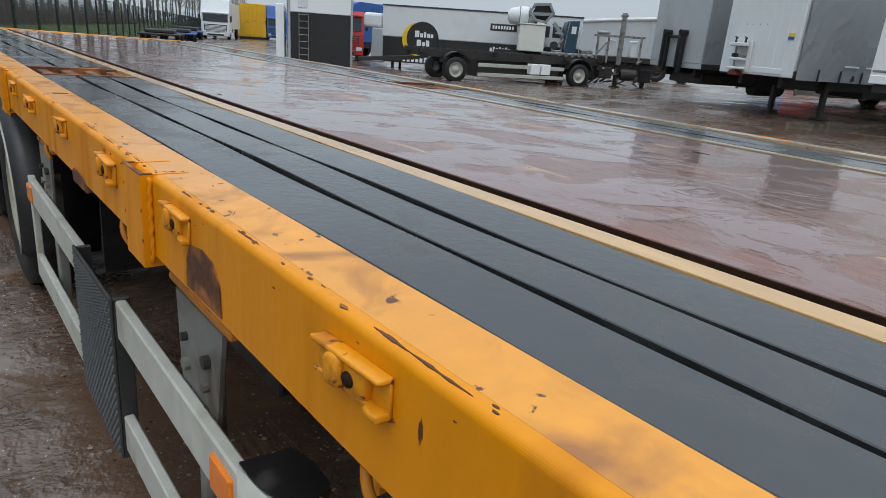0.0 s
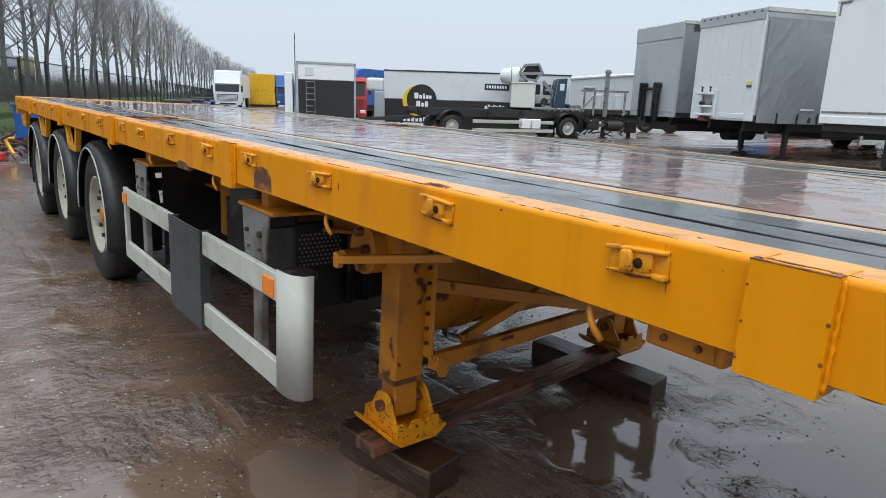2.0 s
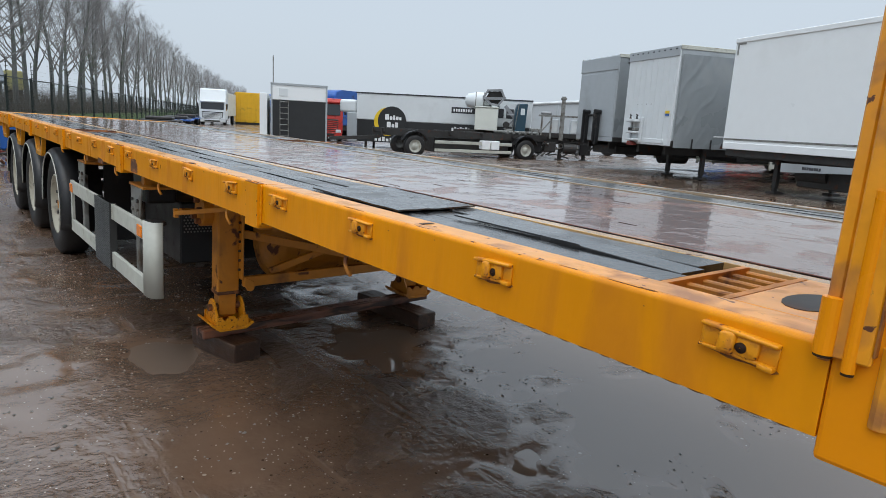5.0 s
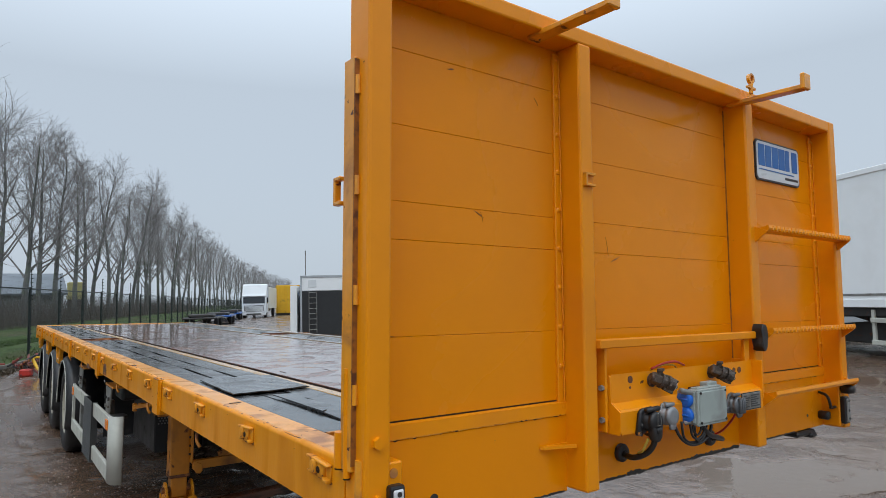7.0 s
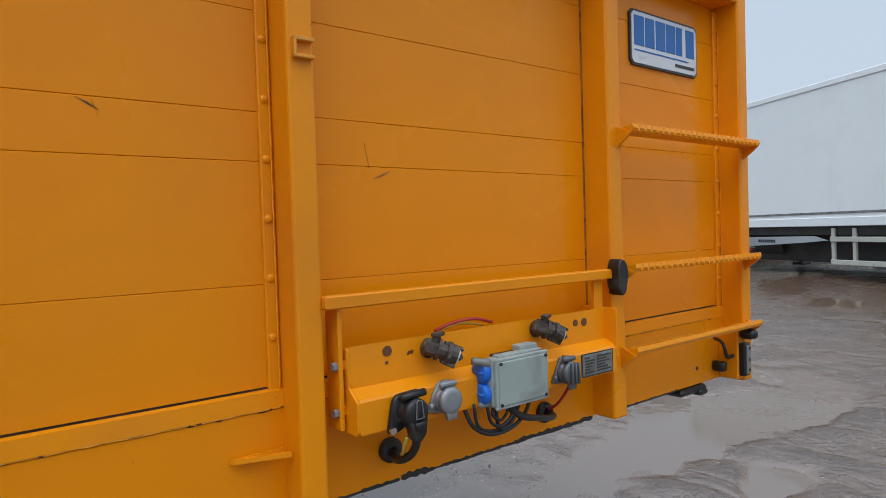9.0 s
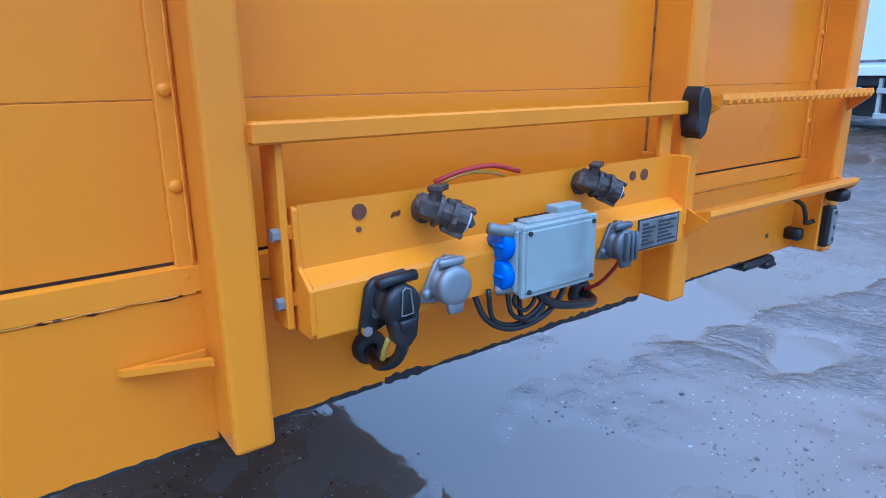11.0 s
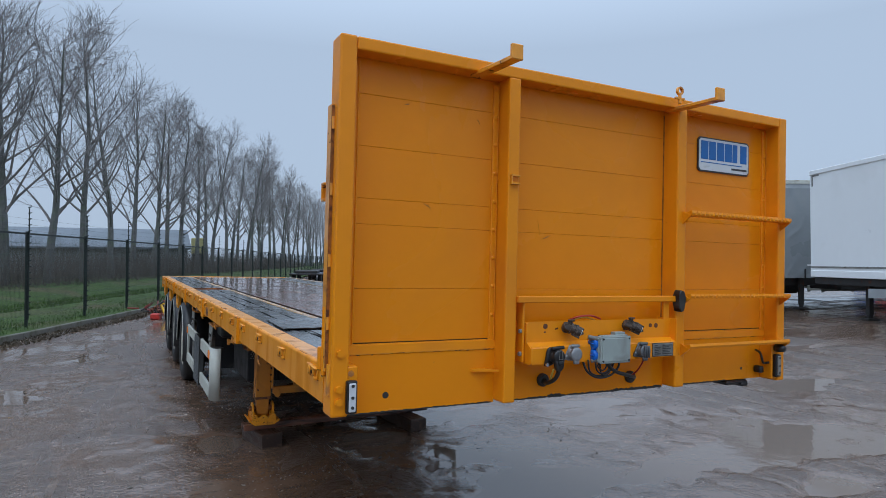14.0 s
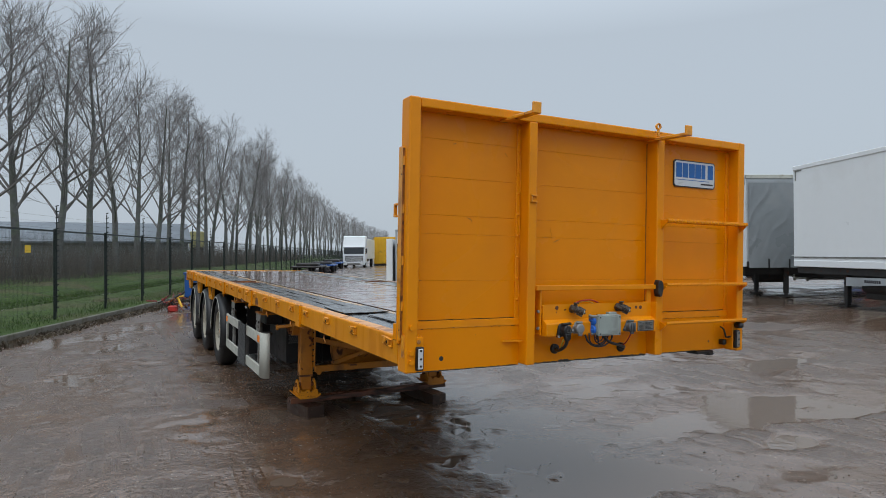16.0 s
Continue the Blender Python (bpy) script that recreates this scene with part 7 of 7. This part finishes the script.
def cab_truck(name, label, m, cab_mat, body_mat, body_len, cab_w=2.4, cab_h=3.3, body_h=3.45):
    """A cab-over lorry whose front faces -x in its own frame."""
    t = thing(name, label, "truck", m, group="parked lorries")
    bm = bmesh.new()
    prism(bm, [(0.12, 0.45), (0.0, 0.6), (0.0, 1.35), (0.16, 2.3), (0.30, 2.55), (0.75, cab_h - 0.1), (1.0, cab_h), (2.1, cab_h), (2.1, 0.6)], "y", 0, cab_w, 0.04)
    part("cab", bm, cab_mat, t)
    part("windscreen", prism(bmesh.new(), [(-0.006, 1.55), (0.118, 2.2), (0.16, 2.2), (0.03, 1.55)], "y", 0.14, cab_w - 0.14), glass, t)
    for i in range(6):
        part("grille_bar", boxes((-0.04, 0.02, 0.3, cab_w - 0.3, 0.62 + 0.11 * i, 0.68 + 0.11 * i), bevel=0.01), cab_mat, t)
    part("bumper", boxes((-0.06, 0.3, 0.02, cab_w - 0.02, 0.28, 0.58), bevel=0.05), cab_mat, t)
    part("sun_visor", boxes((-0.02, 0.28, 0.1, cab_w - 0.1, 2.26, 2.38), bevel=0.03), cab_mat, t)
    part("grille", boxes((-0.025, 0.0, 0.25, cab_w - 0.25, 0.6, 1.32), bevel=0.01), tread_dark, t)
    part("bumper_slot", boxes((-0.075, -0.05, 0.5, cab_w - 0.5, 0.34, 0.48), bevel=0.01), dark, t)
    for y in (0.25, cab_w - 0.25):
        part("headlight", boxes((-0.075, -0.02, y - 0.16, y + 0.16, 0.52, 0.72), bevel=0.03), lens_clear, t)
    for y in (-0.22, cab_w + 0.08):
        part("mirror", boxes((0.05, 0.15, y, y + 0.14, 1.6, 2.15), bevel=0.03), plastic, t)
    part("side_window", boxes((0.5, 1.3, -0.012, 0.0, 1.5, 2.1), bevel=0.004), glass, t)
    part("body", boxes((2.3, 2.3 + body_len, -0.03, cab_w + 0.05, 0.95, body_h), bevel=0.03), body_mat, t)
    part("chassis", boxes((0.5, 2.3 + body_len, 0.7, 1.7, 0.6, 0.95)), dark, t)
    for x in (0.95, 2.3 + body_len * 0.72):
        road_wheel(t, x, 0.17, 0.5, 0.3, -1)
        road_wheel(t, x, cab_w - 0.17, 0.5, 0.3, 1)
    return t


cab_truck("white_lorry", "white cab-over lorry with a white box body", placed(23.4, 63.8, 0.46, 0.888), off_white, cream, 7.5, 2.5, 3.6, 3.3)
cab_truck("blue_lorry", "blue cab-over lorry parked in the row", placed(33.0, 71.5, 0.3, 0.954), blue_paint, blue_paint, 5.0, 2.2, 3.7, 3.3)
cab_truck("red_lorry", "red cab-over lorry with a blue tarpaulin body", placed(18.9, 33.2, 0.5, 0.86), red_paint, blue_paint, 5.0, 2.2, 2.55, 2.6)
bt = thing("tarpaulin_trailer", "blue tarpaulin trailer behind the white swap body", "trailer", placed(21.2, 38.2, 0.93, 0.36), group="parked trailers")
part("body", prism(bmesh.new(), [(0.0, 0.9), (0.0, 2.9), (0.25, 3.2), (0.8, 3.3), (3.4, 3.32), (3.4, 0.9)], "y", 0, 5.0, 0.06), blue_paint, bt)
part("chassis", boxes((0.1, 3.3, 0.2, 4.9, 0.55, 0.9)), dark, bt)
for y in (1.2, 3.6):
    for x in (0.5, 2.9):
        part("wheel", cyls(((x - 0.15, y, 0.46), (x + 0.15, y, 0.46), 0.46), seg=24), tyre_rubber, bt)
yc = thing("yellow_container", "ribbed yellow steel container", "container", placed(28.2, 73.2, 0.94, -0.34))
part("body", boxes((0, 2.8, 0, 6.0, 0.25, 3.7), bevel=0.03), yellow_paint, yc)
for i in range(7):
    part("rib", boxes((0.12 + 0.42 * i, 0.20 + 0.42 * i, -0.05, 0.0, 0.4, 3.6), bevel=0.01), yellow_paint, yc)
part("base", boxes((0, 2.8, 0.1, 5.9, 0.0, 0.25)), dark, yc)

# white hopper lorry behind the skeletal trailer
hp = thing("hopper_lorry", "white lorry with a tilted drum and hopper on its back", "truck", placed(19.6, 23.0, 0.72, -0.69, 0.03), group="parked lorries")
part("tank_box", boxes((0.52, 1.62, 0, 2.0, 1.18, 2.26), bevel=0.04, seg=2), cream, hp, "cream square tank")
part("tank_lid", boxes((0.48, 1.66, -0.04, 2.04, 2.26, 2.31), bevel=0.015), cream, hp)
part("chassis", boxes((-0.5, 6.0, 0.6, 1.7, 0.7, 1.18)), dark, hp)
part("drum", lathe(bmesh.new(), [(0.0, 0.16), (0.12, 0.32), (0.6, 0.42), (1.0, 0.40), (1.3, 0.28)], (-0.02, 0.9, 2.60), "x", 24), off_white, hp, "white drum", True)
for x in (0.5, 0.9):
    part("drum_band", lathe(bmesh.new(), [(-0.02, 0.36), (-0.02, 0.42), (0.02, 0.42), (0.02, 0.36)], (x, 0.9, 2.60), "x", 24), galv, hp)
hexa = [(x - 0.3, z) for x, z in ((1.38, 3.08), (2.0, 3.12), (2.18, 2.78), (1.9, 2.40), (1.48, 2.46), (1.18, 2.76))]
hop = part("hopper", prism(bmesh.new(), [(1.44 + 0.86 * (x - 1.4), 2.76 + 0.86 * (z - 2.76)) for x, z in hexa], "y", 0.30, 0.9), dark, hp, "dark mouth of the steel hopper")
for (x0, z0), (x1, z1) in zip(hexa, hexa[1:] + hexa[:1]):
    part("hopper_edge", bar(bmesh.new(), (x0, 0.15, z0), (x1, 0.15, z1), 0.10, 0.12, 0.01, (0, 1, 0)), alu_cast, hop)
    part("hopper_edge", bar(bmesh.new(), (x0, 0.15, z0), (x0 + 0.06, 0.8, z0 - 0.06), 0.10, 0.10, 0.01), alu_cast, hop)
part("hopper_plate", prism(bmesh.new(), [(0.94, 2.76), (1.84, 2.79), (1.7, 2.66), (1.06, 2.64)], "y", 0.12, 0.2), alu_cast, hop)
for p0, p1, w in (((1.95, 0.3, 2.40), (2.5, 0.3, 1.75), 0.16), ((2.05, 0.1, 2.0), (2.55, 0.1, 1.95), 0.07), ((1.9, 0.2, 1.2), (1.9, 0.2, 2.35), 0.09), ((1.95, 0.1, 1.3), (2.45, 0.1, 1.8), 0.08), ((2.35, 0.3, 1.2), (2.45, 0.3, 1.9), 0.08)):
    part("strut", bar(bmesh.new(), p0, p1, w, w, 0.01), alu_cast, hp)
part("motor", cyls(((2.05, 0.05, 1.5), (2.05, 0.4, 1.5), 0.16), seg=16), dark, hp)
pan = part("dark_panel", prism(bmesh.new(), [(2.45, 1.2), (2.42, 1.9), (2.52, 2.50), (3.02, 2.55), (2.96, 1.2)], "y", -0.05, 1.6, 0.03), teal, hp, "dark teal cabin panel")
part("panel_rim", bar(bmesh.new(), (2.46, -0.06, 1.3), (2.60, -0.06, 2.52), 0.06, 0.04, 0.01), galv, pan)
part("panel_sticker", boxes((2.70, 2.90, -0.062, -0.04, 2.0, 2.3), bevel=0.006), off_white, pan)
for x0, x1, z1 in ((2.0, 2.4, 1.32), (3.2, 3.7, 1.40)):
    part("bed_box", boxes((x0, x1, -0.05, 0.7, 1.18, z1), bevel=0.03), galv, hp)

# white tipper trailer with a sloping front, far back
wt_m = placed(28.5, 27.3, 0.63, -0.77)
tip = thing("tipper_trailer", "white tipping trailer with a sloping front end", "trailer", wt_m, group="parked trailers")
part("tub", prism(bmesh.new(), [(0.0, 1.0), (0.35, 2.9), (7.5, 3.45), (7.5, 0.9)], "y", 0, 2.4, 0.06), dull_grey, tip)
part("corner_tube", sweep(bmesh.new(), [(0.40, -0.04, 3.0), (0.30, -0.04, 2.6), (0.1, -0.04, 1.4)], 0.08, 8), off_white, tip)
for i in range(5):
    part("tub_rib", boxes((1.9 + 1.3 * i, 2.0 + 1.3 * i, -0.05, 0.02, 1.1, 2.95 + 0.1 * i), bevel=0.015), dull_grey, tip)
part("rim_tube", sweep(bmesh.new(), [(0.3, -0.02, 2.9), (2.5, -0.02, 3.1), (7.5, -0.02, 3.48)], 0.09, 8), off_white, tip)
part("chassis", boxes((0.5, 7.4, 0.6, 1.8, 0.6, 0.98)), dark, tip)
for x in (5.2, 6.6):
    road_wheel(tip, x, 0.2, 0.5, 0.3, -1, dark)
# tractor-like frame and mast in front of it
ms = thing("work_frame", "grey steel mast and frames of a parked work vehicle", "vehicle", placed(21.3, 19.0, 0.72, -0.69, 0.05))
part("mast", boxes((0.44, 0.62, 0.0, 0.16, 0.9, 2.86), (0.40, 0.66, -0.02, 0.18, 2.72, 2.80), bevel=0.012), galv, ms, "weathered square mast")
for x in (-0.42, 0.0, 1.28):
    part("post", boxes((x, x + 0.08, 0.05, 0.12, 0.95, 1.98), bevel=0.008), galv, ms)
part("top_rail", boxes((-0.55, 1.45, 0.04, 0.12, 1.94, 2.02), bevel=0.008), galv, ms)
part("roller", boxes((-0.45, 0.05, 0.0, 0.2, 2.03, 2.16), bevel=0.05, seg=2), alu_cast, ms)
part("cross_rail", bar(bmesh.new(), (-0.35, 0.08, 1.3), (0.0, 0.08, 1.75), 0.06, 0.06), galv, ms)
for x0, x1 in ((0.02, 0.40), (0.95, 1.25)):
    part("white_tank", boxes((x0, x1, 0.2, 0.7, 1.2, 1.85), bevel=0.06, seg=2), off_white, ms)
part("bed", boxes((-0.9, 2.0, 0.15, 1.6, 1.0, 1.22), bevel=0.02), dark, ms)
part("hull", boxes((-0.9, 2.4, 0.3, 1.6, 0.75, 1.0), bevel=0.02), dark, ms)
part("engine_box", boxes((-0.2, 0.35, 0.15, 1.4, 0.35, 0.8), bevel=0.04), dark, ms)
part("side_tank", cyls(((0.7, 0.25, 0.55), (1.3, 0.25, 0.55), 0.24), seg=16), dark, ms)
for x in (-0.75, 0.5, 1.6):
    part("stand", boxes((x, x + 0.16, 0.4, 0.6, 0.0, 0.85), (x - 0.1, x + 0.26, 0.3, 0.7, 0.0, 0.05), bevel=0.01), dark, ms)
rm = random.Random(6)
for x0, x1 in ((-0.85, -0.3), (1.45, 1.95)):
    part("battery_box", boxes((x0, x1, 0.2, 1.0, 0.28, 0.78), bevel=0.03), plastic, ms)
for i in range(44):
    x, z = rm.uniform(-0.8, 1.9), rm.uniform(0.2, 1.0)
    w = rm.uniform(0.04, 0.14)
    part("pipe", bar(bmesh.new(), (x, rm.uniform(0.0, 0.4), z), (x + rm.uniform(-0.5, 0.5), rm.uniform(0.1, 0.6), max(0.1, z + rm.uniform(-0.4, 0.4))), w, 0.05), rm.choice((dark, dark, dark, galv)), ms)

# row of low dark trailers and cars by the far fence
rr = random.Random(3)
for i in range(6):
    s0 = 31 + i * 6.2
    p = along(s0, -2.4 - 0.5 * (i % 2))
    fl = thing("flat_trailer", "low dark flat trailer parked by the fence", "trailer", placed(p.x, p.y, FDIR.x, FDIR.y), group="low parked trailers")
    part("bed", boxes((0, 5.5, -1.1, 1.1, 0.56, 0.68), bevel=0.03), blue_paint if i % 2 else dark, fl)
    part("load", boxes((0.6, 2.4 + 1.4 * rr.random(), -0.8, 0.8, 0.68, 0.76 + 0.25 * rr.random()), bevel=0.06), dark, fl)
    for x in (1.2, 4.2):
        road_wheel(fl, x, -0.95, 0.36, 0.25, -1)
        road_wheel(fl, x, 0.95, 0.36, 0.25, 1)

# red and yellow farm scrap and a blue bin past the trailer's tail
sc = thing("scrap_heap", "tangled red farm machine scrap with a yellow frame", "scrap", Matrix.Translation((0.0, 16.9, 0.0)) @ Matrix.Rotation(turn, 4, "Z"))
rs = random.Random(12)
for i in range(44):
    a = Vector((rs.uniform(-0.15, 0.55), rs.uniform(-0.45, 0.5), rs.uniform(0.06, 0.42)))
    b = a + Vector((rs.uniform(-0.25, 0.25), rs.uniform(-0.3, 0.3), rs.uniform(-0.25, 0.2)))
    b.z = max(0.04, b.z)
    part("scrap_bar", bar(bmesh.new(), a, b, rs.uniform(0.03, 0.07), rs.uniform(0.03, 0.06), 0.004), rs.choice((old_red, old_red, rust, dark)), sc)
part("red_box", boxes((0.2, 0.44, -0.56, -0.34, 0.0, 0.17), bevel=0.03), red_paint, sc)
part("yellow_arm", bar(bmesh.new(), (0.35, -0.2, 0.42), (0.55, -0.40, 0.12), 0.06, 0.05, 0.01), yellow_paint, sc)
part("yellow_arm", bar(bmesh.new(), (0.32, -0.15, 0.40), (0.46, 0.03, 0.40), 0.05, 0.045, 0.01), yellow_paint, sc)
bin_ = thing("blue_bin", "blue steel bin behind the trailer's tail", "bin", Matrix.Translation((1.3, 20.9, 0)) @ Matrix.Rotation(turn, 4, "Z"))
part("body", boxes((-0.35, 0.5, -0.5, 0.6, 0.12, 0.95), bevel=0.03), blue_paint, bin_)
part("rim", boxes((-0.38, 0.53, -0.53, 0.63, 0.90, 0.99), bevel=0.015), blue_paint, bin_)
part("skid", boxes((-0.3, 0.45, -0.5, 0.6, 0.0, 0.12)), dark, bin_)

# lorries behind the parked trailers, mirrored in the flooded ground
cab_truck("red_lorry", "red cab-over lorry behind the parked trailers", placed(40.0, 19.8, -0.41, -0.91), red_paint, old_red, 3.0, 2.4, 2.9, 2.8)
cab_truck("blue_lorry", "blue cab-over lorry behind the parked trailers", placed(50.0, 26.8, -0.41, -0.91), blue_paint, blue_paint, 2.0, 2.4, 3.2, 3.1)

# barn with a slate roof and a khaki tank beyond the trees
bn = thing("barn", "long low barn with a grey slate roof beyond the trees", "barn", placed(5.2, 72.0, -0.999, 0.03, 0.3))
part("wall", boxes((0.3, 40, -0.0, 12, 0.0, 2.5)), wall_dark, bn)
part("roof", prism(bmesh.new(), [(-0.4, 2.4), (-0.4, 2.55), (5.0, 4.45), (5.2, 4.45), (12.4, 2.5), (12.4, 2.35)], "x", 0.0, 40), slate, bn)
part("gable", prism(bmesh.new(), [(0.0, 2.4), (5.1, 4.3), (12.0, 2.4)], "x", 0.25, 0.32), wall_dark, bn)
kt = thing("khaki_tank", "khaki steel tank beyond the fence", "tank", Matrix.Translation((9.4, 100.0, 0.4)))
part("body", boxes((-1.0, 1.0, -0.9, 0.9, 2.2, 4.7), bevel=0.15), khaki, kt)
part("leg_frame", boxes((-0.9, 0.9, -0.8, 0.8, 0.0, 2.25)), dark, kt)
